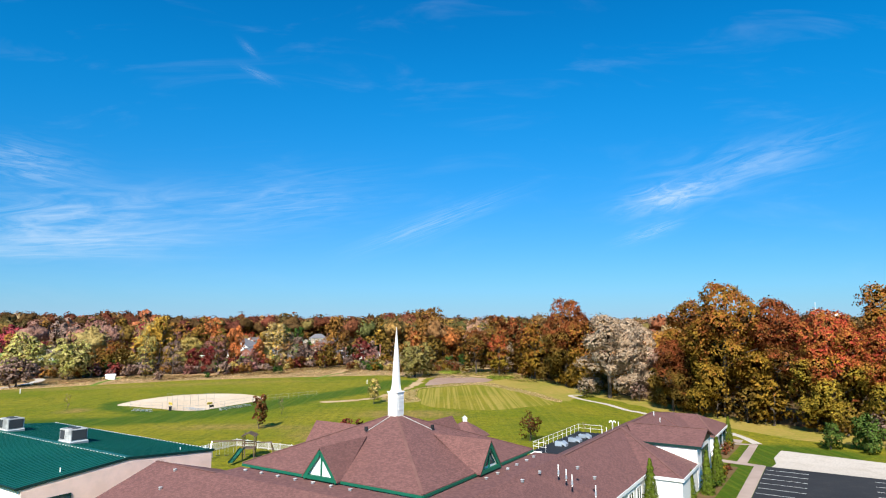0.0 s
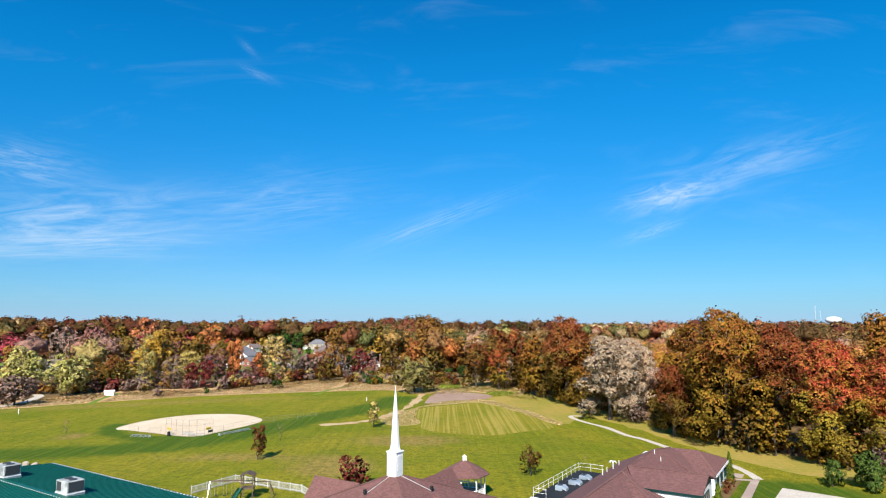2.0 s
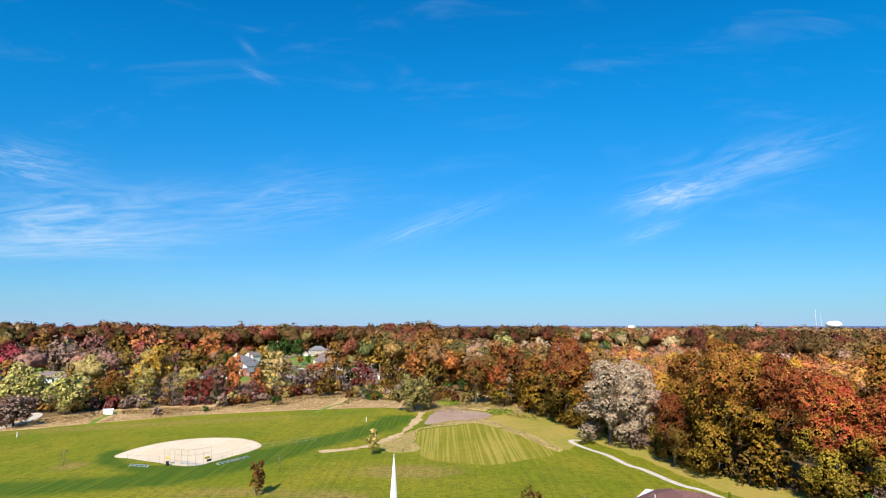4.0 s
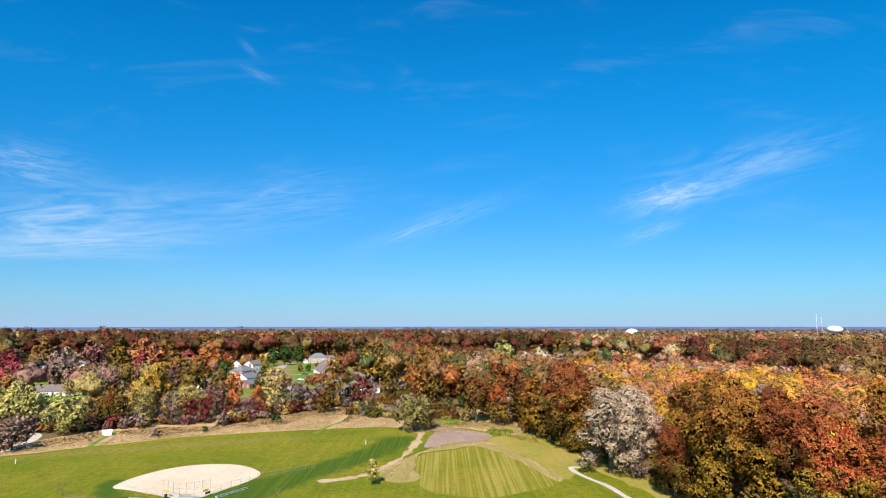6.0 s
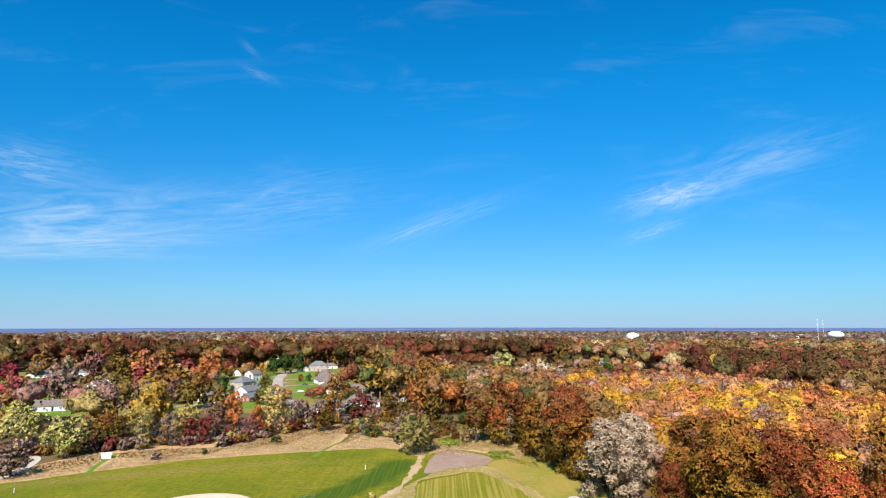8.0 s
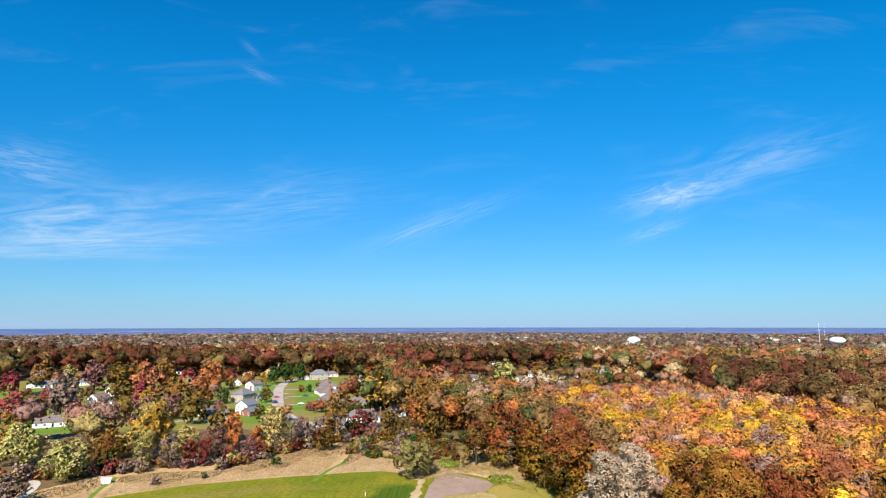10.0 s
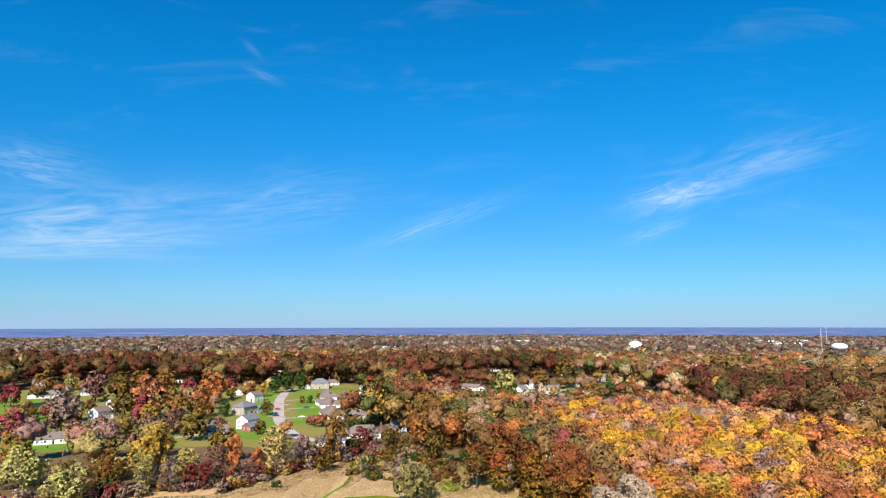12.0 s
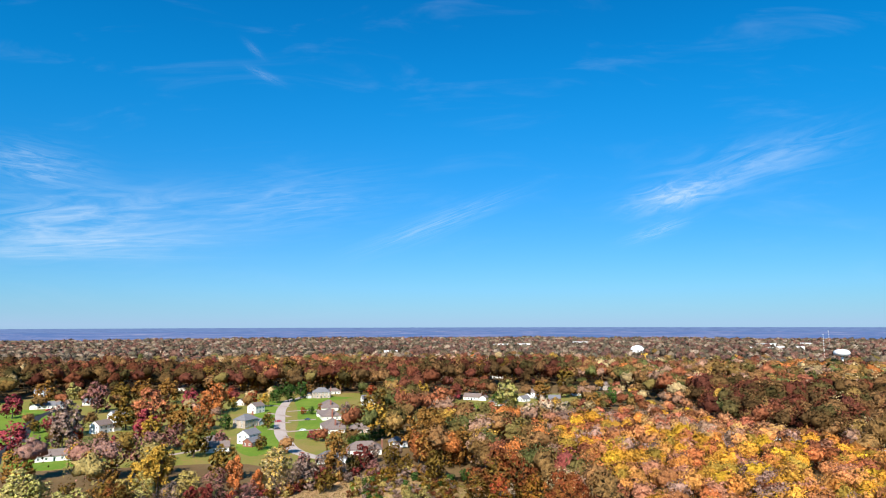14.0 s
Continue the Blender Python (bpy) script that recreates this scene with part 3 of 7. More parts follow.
ribbon("road", ((-136, 186), (-136, 195), (-136.5, 203), (-139.5, 213), (-144, 222), (-154, 230), (-172, 238)), 3.0, 0.03, GRAVEL_WHITE, "pale gravel lane leading into the trees", "road", 0.4)
ribbon("ground_track", ((-112, 198), (-115.5, 209), (-117.5, 219), (-119.5, 230)), 1.8, 0.02, LUSH, "narrow green mown track beside the shed", "track", 0.3)
ribbon("ground_sand_track", ((-31, 157.5), (-24, 160.5), (-18, 167), (-13.5, 178), (-10.8, 191), (-9, 204), (-8, 217), (-7.2, 229)), 2.4, 0.026, SANDY, "worn sandy track between lawn and plot", "track", 1.6)
ribbon("ground_track", ((-46, 224), (-44, 240), (-40, 256), (-40, 275), (-43, 290), (-44, 302)), 1.6, 0.02, LUSH, "narrow green mown track through dry grass", "track", 0.3)

# ---- the church and its gymnasium ----
CHURCH = Matrix.Translation((-4.98, 65.97, 0)) @ Matrix.Rotation(radians(-32.35), 4, "Z")
# the sanctuary and its hall stand a little nearer and higher than the wing behind them
NEAR = 0.92
SANCTUARY = Matrix.Translation((0, 0, 19.5 * (1 - NEAR))) @ Matrix.Scale(NEAR, 4) @ CHURCH


def seam(x, y, z):
    """A point of the wing, in the hall's own measures."""
    return tuple(SANCTUARY.inverted() @ (CHURCH @ Vector((x, y, z))))


def at_church(x, y, z=0.0, turn=0.0):
    return CHURCH @ pose(x, y, z, 0, 0, turn)


def window(parent, a, b, z0, z1, out, trim=WHITE, panes=2, name="window"):
    """A framed window on a wall from a to b (local x, y), standing proud along out."""
    a, b, o = Vector((*a, 0)), Vector((*b, 0)), Vector((*out, 0))
    up = Vector((0, 0, 1))
    bm = bmesh.new()
    along = (b - a).normalized()
    rims = []
    for grow, depth in ((0.09, 0.0), (0.09, 0.09), (-0.03, 0.09), (-0.03, 0.0)):
        rims.append([bm.verts.new(e + along * (grow * sx) + up * (h + grow * sz) + o * depth) for e, sx, h, sz in ((a, -1, z0, -1), (b, 1, z0, -1), (b, 1, z1, 1), (a, -1, z1, 1))])
    for r0, r1 in zip(rims, rims[1:] + rims[:1]):
        for i in range(4):
            bm.faces.new((r0[i], r0[(i + 1) % 4], r1[(i + 1) % 4], r1[i]))
    bmesh.ops.recalc_face_normals(bm, faces=bm.faces)
    w = part(name, bm, trim, parent)
    for i in range(1, panes):
        m = a.lerp(b, i / panes)
        part("mullion", bar(m + o * 0.05 + up * z0, m + o * 0.05 + up * z1, 0.06, 0.06), trim, w)
    bm = bmesh.new()
    f = bm.faces.new([bm.verts.new(p + o * 0.015) for p in (a + up * z0, b + up * z0, b + up * z1, a + up * z1)])
    part("pane", slab_glass(bm, o), GLASS, w, "dark reflecting glass")
    return w


def slab_glass(bm, o):
    r = bmesh.ops.extrude_face_region(bm, geom=list(bm.faces))
    bmesh.ops.translate(bm, vec=o * 0.02, verts=[v for v in r["geom"] if isinstance(v, bmesh.types.BMVert)])
    bmesh.ops.recalc_face_normals(bm, faces=bm.faces)
    return bm


def cap(p, q, parent, mat=ROOF_CAP):
    part("ridge_cap", bar(Vector(p) + Vector((0, 0, 0.03)), Vector(q) + Vector((0, 0, 0.03)), 0.26, 0.03), mat, parent)


CONDUIT = plain("grey_conduit", (0.55, 0.53, 0.50), 0.5, 0.1, 0.15)


def build_sanctuary():
    c = empty("church", SANCTUARY, "brown-shingled church with a square hipped sanctuary roof and green trim", "church")
    H, E, A = 10.8, 5.9, 10.2
    corners = [(-H, -H), (H, -H), (H, H), (-H, H)]
    part("wall", box(-H + 0.5, -H + 0.5, -1.75, H - 0.5, H - 0.5, E - 0.35), CREAM, c)
    roof = None
    for i in range(4):
        (x0, y0), (x1, y1) = corners[i], corners[(i + 1) % 4]
        part("roof", slab([(x0, y0, E), (x1, y1, E), (0, 0, A)], 0.18), ROOF, c, "brown asphalt shingles")
        cap((x0, y0, E), (0, 0, A), c)
        out = Vector(((x0 + x1) / 2, (y0 + y1) / 2, 0)).normalized()
        part("fascia", bar(Vector((x0, y0, E - 0.19)) + out * 0.04, Vector((x1, y1, E - 0.19)) + out * 0.04, 0.1, 0.22), GREEN_TRIM, c, "green painted fascia board")
        # a steep gabled dormer in the middle of each side
        t = Matrix.Rotation(math.pi / 2 * i, 4, "Z")
        wide, top, face = DORMER
        back = H * (1 - (top - E) / (A - E)) + 0.1
        P = lambda x, y, z: tuple(t @ Vector((x, y, z)))
        d = part("dormer", slab_tri([P(-wide, -face, E), P(wide, -face, E), P(0, -face, top)], [P(-wide, -face + 0.3, E), P(wide, -face + 0.3, E), P(0, -face + 0.3, top)]), WHITE, c, "triangular dormer with green frame and glass")
        for s in (-1, 1):
            part("roof", slab([P(s * (wide + 0.25), -face - 0.35, E - 0.05), P(0, -face - 0.35, top + 0.22), P(0, -back, top + 0.22), P(s * (wide + 0.25), -H + 0.15, E - 0.05)], 0.12), ROOF, d)
            part("frame", bar(P(s * (wide + 0.10), -face - 0.24, E - 0.20), P(0, -face - 0.24, top - 0.17), 0.14, 0.36), GREEN_TRIM, d, "green painted dormer frame")
            part("pane", slab_tri([P(s * 0.12, -face - 0.04, E + 0.35), P(s * (wide - 0.55), -face - 0.04, E + 0.35), P(s * 0.12, -face - 0.04, top - 0.75)],
                                  [P(s * 0.12, -face + 0.02, E + 0.35), P(s * (wide - 0.55), -face + 0.02, E + 0.35), P(s * 0.12, -face + 0.02, top - 0.75)]),
                 GLASS if i == 1 else WHITE_GLASS, d, "triangular window pane")
        part("frame", bar(P(0, -face - 0.06, E + 0.1), P(0, -face - 0.06, top - 0.4), 0.14, 0.1), GREEN_TRIM, d)
        part("frame", bar(P(-wide - 0.1, -face - 0.2, E - 0.03), P(wide + 0.1, -face - 0.2, E - 0.03), 0.24, 0.34), GREEN_TRIM, d)
    # two floodlights on the hips, with their conduits
    for fx, fy in ((-0.9, -3.75), (3.9, 1.1)):
        z = A - max(abs(fx), abs(fy)) * (A - E) / H
        f = part("floodlight", box(fx - 0.14, fy - 0.14, z + 0.15, fx + 0.14, fy + 0.14, z + 0.55, 0.03), BLACK, c, "small black floodlight")
        part("bracket", tube([(fx, fy, z), (fx, fy, z + 0.2)], 0.05), BLACK, f)
        part("conduit", tube([(fx * 0.15, fy * 0.15, A - 0.15 * max(abs(fx), abs(fy)) * (A - E) / H + 0.06), (fx, fy, z + 0.06)], 0.038), CONDUIT, c, "pale conduit along the hip")
    return c


def slab_tri(front, back):
    bm = bmesh.new()
    a, b = [bm.verts.new(p) for p in front], [bm.verts.new(p) for p in back]
    n = len(a)
    bm.faces.new(a), bm.faces.new(b[::-1])
    for i in range(n):
        bm.faces.new((a[i], b[i], b[(i + 1) % n], a[(i + 1) % n]))
    bmesh.ops.recalc_face_normals(bm, faces=bm.faces)
    return bm


DORMER = (1.88, 8.35, 11.0)
WHITE_GLASS, _k, _b = material("frosted_glass", 0.25)
_b.inputs["Base Color"].default_value = (0.62, 0.70, 0.72, 1)
church = build_sanctuary()


def build_steeple():
    s = empty("steeple", SANCTUARY @ pose(0, 0, 10.2), "slender white church steeple on a square base", "steeple")
    part("base", box(-0.61, -0.61, -0.75, 0.61, 0.61, 2.15, 0.03), WHITE, s)
    part("cornice", box(-0.69, -0.69, 2.15, 0.69, 0.69, 2.28, 0.03), WHITE, s)
    for i in range(4):
        t = Matrix.Rotation(math.pi / 2 * i, 4, "Z")
        for z in (0.35, 0.75, 1.15, 1.55):
            bm = box(-0.34, -0.645, z, 0.34, -0.61, z + 0.3, 0.0)
            bmesh.ops.transform(bm, matrix=t, verts=bm.verts)
            part("louver", bm, WHITE, s)
    bm = bmesh.new()
    prof = ((0.64, 2.28), (0.55, 2.55), (0.47, 3.0), (0.34, 5.2), (0.155, 7.6), (0.03, 8.75))
    rings = [[bm.verts.new((r * math.cos(a), r * math.sin(a), z)) for a in (math.pi / 8 + math.pi / 4 * j for j in range(8))] for r, z in prof]
    for a, b in zip(rings, rings[1:]):
        for j in range(8):
            bm.faces.new((a[j], a[(j + 1) % 8], b[(j + 1) % 8], b[j]))
    bm.faces.new(rings[-1])
    part("spire", bm, WHITE, s, "tapering eight-sided white spire")
    part("finial", tube([(0, 0, 8.7), (0, 0, 9.0)], 0.03), WHITE, s)


build_steeple()


def roof_block(parent, planes, mat=ROOF, thick=0.16):
    for pts in planes:
        part("roof", slab(pts, thick), mat, parent, "brown asphalt shingles" if mat is ROOF else "")


def build_narthex():
    n = empty("church_hall", SANCTUARY, "low brown-shingled hall wrapped round the sanctuary", "building")
    # south roof below the sanctuary, and the cross ridge that runs to the gymnasium
    roof_block(n, [[(-20.4, -13.8, 5.5), (13.8, -13.8, 5.5), (21.3, -21.3, 2.85), (-14, -21.3, 2.85), (-20.4, -20.0, 3.2)],
                   [(13.8, -13.8, 5.5), (13.8, 4.0, 5.5), seam(21.0, 4.0, 2.95), (21.3, -21.3, 2.85)],
                   [(-10.9, -13.8, 5.5), (13.8, -13.8, 5.5), (10.9, -10.9, 5.52), (-10.9, -10.9, 5.52)],
                   [(13.8, -13.8, 5.5), (13.8, 4.0, 5.5), (10.9, 10.9, 5.52), (10.9, -10.9, 5.52)],
                   [(-20.4, -13.8, 5.5), (-20.4, -6.0, 3.2), (-10.6, -6.0, 3.2), (-10.6, -13.8, 5.5)],
                   [seam(15.2, 8.6, 6.12), seam(21, 8.6, 3.01), seam(21, 4.0, 2.95), (13.8, 4.0, 5.5)],
                   [seam(15.2, 8.6, 6.12), (13.8, 4.0, 5.5), (10.9, 10.9, 5.52)],
                   [seam(15.2, 8.6, 6.12), (10.9, 10.9, 5.52), seam(9.8, 12.0, 3.6)]])
    cap((-20.4, -13.8, 5.5), (-11.0, -13.8, 5.5), n)
    cap((13.8, -13.8, 5.5), (21.3, -21.3, 2.85), n)
    part("wall", box(-20.2, -19.2, -1.75, 18.0, -8, 2.85), CREAM, n)
    part("wall", box(9, -19.2, -1.75, 20.3, 6, 2.6), CREAM, n)
    return n


hall = build_narthex()


def build_wing():
    w = empty("church_wing", CHURCH, "long low wing with brown shingled roof and cream walls", "building")
    R, Z = 15.2, 6.1
    b, c, a = (R, 29.0, Z), (25, 17.8, 3.0), (R, 45.7, Z)
    roof_block(w, [[(R, 8.6, Z), (21, 8.6, 3.0), (21, 17.8, 3.0), b],
                   [b, (21, 17.8, 3.0), c],
                   [b, c, (25, 26.9, 3.0), (21.5, 29.0, 4.1)],
                   [(R, 8.6, Z), b, a, (9.8, 45.7, 3.6), (9.8, 12.0, 3.6)],
                   [b, (21, 29, 3.0), (21, 45.7, 3.0), a],
                   # cross gable
                   [(R, 31.5, 6.4), (25.4, 31.5, 6.4), (25.4, 26.5, 5.0), (17.6, 26.5, 5.0)],
                   [(R, 31.5, 6.4), (25.4, 31.5, 6.4), (25.4, 36.5, 5.0), (17.6, 36.5, 5.0)],
                   # north end
                   [a, (21.5, 45.7, 3.0), (21.5, 61, 3.0), (16, 53.5, 5.2)],
                   [a, (16, 53.5, 5.2), (12, 61, 3.0), (9.8, 45.7, 3.6)],
                   [(16, 53.5, 5.2), (21.5, 61, 3.0), (12, 61, 3.0)],
                   [(16, 53.5, 5.2), (20.2, 53.5, 5.2), (23.8, 60.4, 3.0), (16, 60.4, 3.0)],
                   [(16, 53.5, 5.2), (20.2, 53.5, 5.2), (23.8, 47.0, 3.0), (18.5, 47.0, 3.4)],
                   [(20.2, 53.5, 5.2), (23.8, 60.4, 3.0), (23.8, 47.0, 3.0)]])
    for p, q in (((R, 8.6, Z), b), (b, a), (b, c), ((R, 31.5, 6.4), (25.4, 31.5, 6.4)), (a, (16, 53.5, 5.2)), ((20.2, 53.5, 5.2), (23.8, 47.0, 3.0))):
        cap(p, q, w)
    part("wall", box(10.2, 10, 0, 20.85, 30, 2.85), CREAM, w)
    part("wall", box(18, 17.95, 0, 24.85, 29, 2.85), WHITE, w)
    part("wall", box(17.2, 26.62, 0, 24.9, 36, 4.85), WHITE, w, "white wall of the cross gable")
    part("gable", slab_tri([(24.95, 27, 4.85), (24.95, 36, 4.85), (24.95, 31.5, 6.15)], [(24.7, 27, 4.85), (24.7, 36, 4.85), (24.7, 31.5, 6.15)]), DARK_TRIM, w, "dark gable siding")
    part("wall", box(10.2, 36, 0, 21, 60.5, 2.85), WHITE, w)
    part("wall", box(18, 47.5, 0, 23.4, 60, 2.85), WHITE, w)
    for p, q in (((21.03, 4.0, 2.86), (21.03, 17.75, 2.9)), ((21, 17.77, 2.9), (25.03, 17.77, 2.9)), ((25.03, 17.77, 2.9), (25.03, 26.9, 2.9)), ((23.83, 47, 2.9), (23.83, 60.4, 2.9))):
        part("fascia", bar(p, q, 0.08, 0.34), WHITE, w, "white fascia board")
    part("fascia", bar((17.6, 26.47, 4.88), (25.4, 26.47, 4.88), 0.08, 0.3), DARK_TRIM, w, "dark green fascia board")
    for y in (8.2, 11.6, 14.6):
        window(w, (20.87, y), (20.87, y + 1.7), 0.9, 2.3, (1, 0))
    window(w, (24.93, 29.4), (24.93, 33.4), 1.0, 4.2, (1, 0), DARK_TRIM, 3)
    for y in (49.5, 53.2, 56.9):
        window(w, (23.42, y), (23.42, y + 1.6), 0.9, 2.3, (1, 0), DARK_TRIM)
    return w


wing = build_wing()


def build_gym():
    g = empty("gymnasium", CHURCH, "gymnasium with green ribbed metal roof and pink block walls", "building")
    x0, x1, y0, y1, e, r = -55.5, -20.5, -26.7, -6.8, 5.5, 6.35
    m = (y0 + y1) / 2
    part("wall", box(x0 + 0.4, y0 + 0.4, 0, x1 - 0.04, y1 - 0.2, e - 0.2), PINK_BLOCK, g)
    part("gable", slab_tri([(x1 - 0.04, y0 + 0.4, e - 0.2), (x1 - 0.04, y1 - 0.2, e - 0.2), (x1 - 0.04, m, r - 0.15)], [(x1 - 0.4, y0 + 0.4, e - 0.2), (x1 - 0.4, y1 - 0.2, e - 0.2), (x1 - 0.4, m, r - 0.15)]), PINK_BLOCK, g)
    part("wall_panel", box(x0 + 0.4, y0 + 0.33, 0, x1 - 0.4, y0 + 0.39, e - 0.3), WHITE, g, "white metal wall panel")
    for ya, yb in ((y0, m), (y1, m)):
        part("roof", slab([(x0, ya, e), (x1, ya, e), (x1, yb, r), (x0, yb, r)], 0.1), GREEN_METAL, g, "green ribbed metal roofing")
        n = int((x1 - x0) / 0.6)
        for i in range(n + 1):
            x = x0 + (x1 - x0) * i / n
            part("rib", bar((x, ya, e + 0.03), (x, yb, r + 0.03), 0.06, 0.06), GREEN_METAL, g)
        part("trim", bar((x1 + 0.0, ya, e - 0.06), (x1 + 0.0, yb, r - 0.06), 0.07, 0.24), DARK_TRIM, g, "dark green rake trim")
        part("gutter", bar((x0, ya + (0.06 if ya > m else -0.06), e - 0.06), (x1, ya + (0.06 if ya > m else -0.06), e - 0.06), 0.14, 0.18), DARK_TRIM, g)
    part("ridge_cap", bar((x0, m, r + 0.06), (x1, m, r + 0.06), 0.5, 0.06), GREEN_METAL, g)
    for i in range(56):
        x = x0 + 0.3 + (x1 - x0 - 0.6) * i / 55
        part("closure", box(x - 0.14, m - 0.30, r + 0.02, x + 0.10, m - 0.25, r + 0.07), WHITE, g)
        part("snow_guard", box(x - 0.14, y1 - 0.2, e + 0.04, x + 0.09, y1 - 0.1, e + 0.10), WHITE, g)
    window(g, (x1 - 0.03, -24.2), (x1 - 0.03, -22.2), 2.9, 4.1, (1, 0), DARK_TRIM, 2)
    return g


gym = build_gym()

# ---- round the church: parking, walks, roof fittings, gazebo, playground ----
def church_sheet(name, pts, z, mat, label, category):
    return sheet(name, [(CHURCH @ Vector((x, y, 0))).xy for x, y in pts], z, mat, label, category, 0)


church_sheet("pavement_parking", ((30.55, -60), (75, -60), (75, 44.2), (30.55, 44.5)), 0.03, ASPHALT, "fresh black asphalt parking lot", "parking lot")
church_sheet("pavement_apron", ((31.2, 44.6), (75, 43.6), (75, 55.0), (44.6, 55.8), (31.5, 57.8), (31.0, 51), (31.6, 47)), 0.025, GRAVEL_WHITE, "pale gravel apron beside the parking lot", "gravel")
church_sheet("pavement_walk", ((29.05, -60), (30.5, -60), (30.5, 44.6), (29.1, 44.4)), 0.06, CONCRETE, "concrete walk along the parking lot", "pavement")
church_sheet("pavement_walk", ((24.4, 44.1), (29.05, 43.6), (30.5, 44.65), (24.4, 46.1)), 0.064, CONCRETE, "concrete walk to the wing", "pavement")
church_sheet("pavement_walk", ((26.75, 45.6), (28.1, 45.3), (28.1, 60.9), (26.9, 60.9)), 0.06, CONCRETE, "narrow concrete walk on the lawn", "pavement")
church_sheet("pavement_walk", ((24.2, 58.9), (26.9, 59.8), (26.9, 60.9), (24.2, 60.1)), 0.06, CONCRETE, "narrow concrete walk on the lawn", "pavement")
church_sheet("ground_plantbed", ((23.6, 47), (25.3, 47), (25.6, 59), (23.6, 59)), 0.012, LITTER, "mulched planting bed by the wing", "bed")
church_sheet("ground_plantbed", ((25.1, 20), (26.9, 20), (27.3, 42), (25.1, 42)), 0.012, LITTER, "mulched planting bed by the wing", "bed")
church_sheet("pavement_pad", ((22, 61.5), (25.5, 61), (25.5, 64), (22, 64.2)), 0.05, CONCRETE, "small concrete pad behind the wing", "pavement")
LINE = plain("line_paint", (0.75, 0.74, 0.70), 0.7, 0.0, 0.15)
for k in range(26):
    for x0, x1 in ((30.7, 35.7), (42.7, 47.7), (47.8, 52.8)):
        b = box(x0, 42.2 - 2.68 * k - 0.06, 0.032, x1, 42.2 - 2.68 * k + 0.06, 0.037)
        ob = link_mesh("stall_line", b, LINE)
        ob.matrix_world = CHURCH
        tagged(ob, "white painted parking stall line on asphalt", "road marking", "parking stall lines")


def on_roof(name, x, y, z, label, build, group=""):
    hall_roof = -21 < x and y < 9
    t = empty(name, (SANCTUARY if hall_roof else CHURCH) @ pose(x, y, z), label, "vent", group)
    build(t)
    return t


VENT = plain("weathered_aluminium", (0.74, 0.72, 0.68), 0.5, 0.2, 0.15)


def box_vent(t):
    part("body", box(-0.12, -0.12, -0.15, 0.12, 0.12, 0.10, 0.03), GALV, t)
    part("hood", box(-0.15, -0.15, 0.08, 0.15, 0.15, 0.13, 0.02), VENT, t)


def pipe_vent(t):
    part("pipe", tube([(0, 0, -0.5), (0, 0, 0.62)], 0.055, 10), WHITE, t)
    part("collar", tube([(0, 0, -0.3), (0, 0, 0.08)], 0.13, 10, None, 0.6), GALV, t)


VENT_TEXT = "small square metal vent on brown shingles"
for x in (-9.1, -6.9, -4.66, -2.43, -0.23, 1.9, 4.1):
    on_roof("roof_vent", x, -11.85, 5.56, VENT_TEXT, box_vent, "roof vents")
for x, y, z in ((11.9, 8.44, 5.57), (12.0, 6.47, 5.56), (12.0, 4.12, 5.56), (12.0, 2.11, 5.56), (12.0, -0.04, 5.56), (12.0, -2.25, 5.56), (14.6, 3.76, 5.27), (14.57, -0.11, 5.27), (16.88, 7.97, 5.16), (18.54, 8.23, 4.34)):
    on_roof("roof_vent", x, y, z, VENT_TEXT, box_vent, "roof vents")
for x, y in ((-16.1, -14.6), (-14.4, -17.2), (-11.4, -18.9)):
    on_roof("roof_vent", x, y, 5.5 - (-13.8 - y) * 0.353 + 0.04, "small square metal vent on brown shingles", box_vent, "roof vents")
for x, y, z in ((15.77, 5.62, 5.16), (16.57, 5.64, 4.83), (17.3, 5.28, 4.47), (19.43, 5.84, 3.64)):
    on_roof("vent_pipe", x, y, z, "white plumbing vent pipe on brown shingles", pipe_vent, "vent pipes")
for x, y in ((15.8, 44.0), (17.0, 42.6)):
    on_roof("vent_pipe", x, y, 6.1 - (x - 15.2) * 0.534, "white plumbing vent pipe on brown shingles", pipe_vent, "vent pipes")
for x, y in ((11.2, 33.4), (11.4, 40.5), (11.0, 36.0)):
    on_roof("vent_pipe", x, y, 6.1 - (15.2 - x) * 0.463, "white plumbing vent pipe on brown shingles", pipe_vent, "vent pipes")
for x, y, z in ((-22.3, -9.8, 5.63), (-22.1, -22.4, 5.86), (-21.3, -7.3, 5.52)):
    on_roof("vent_pipe", x, y, z - 0.22, "white vent pipe on green metal roof", pipe_vent, "vent pipes")


def goose_vent(t):
    for s in (-1, 1):
        part("pipe", tube([(0, 0, -0.3), (0, 0, 0.75), (s * 0.15, 0, 0.95), (s * 0.38, 0, 0.9), (s * 0.45, 0, 0.7)], 0.10, 8), WHITE, t)


on_roof("exhaust_stack", 11.6, 37.0, 4.6, "white double gooseneck exhaust stack", goose_vent)


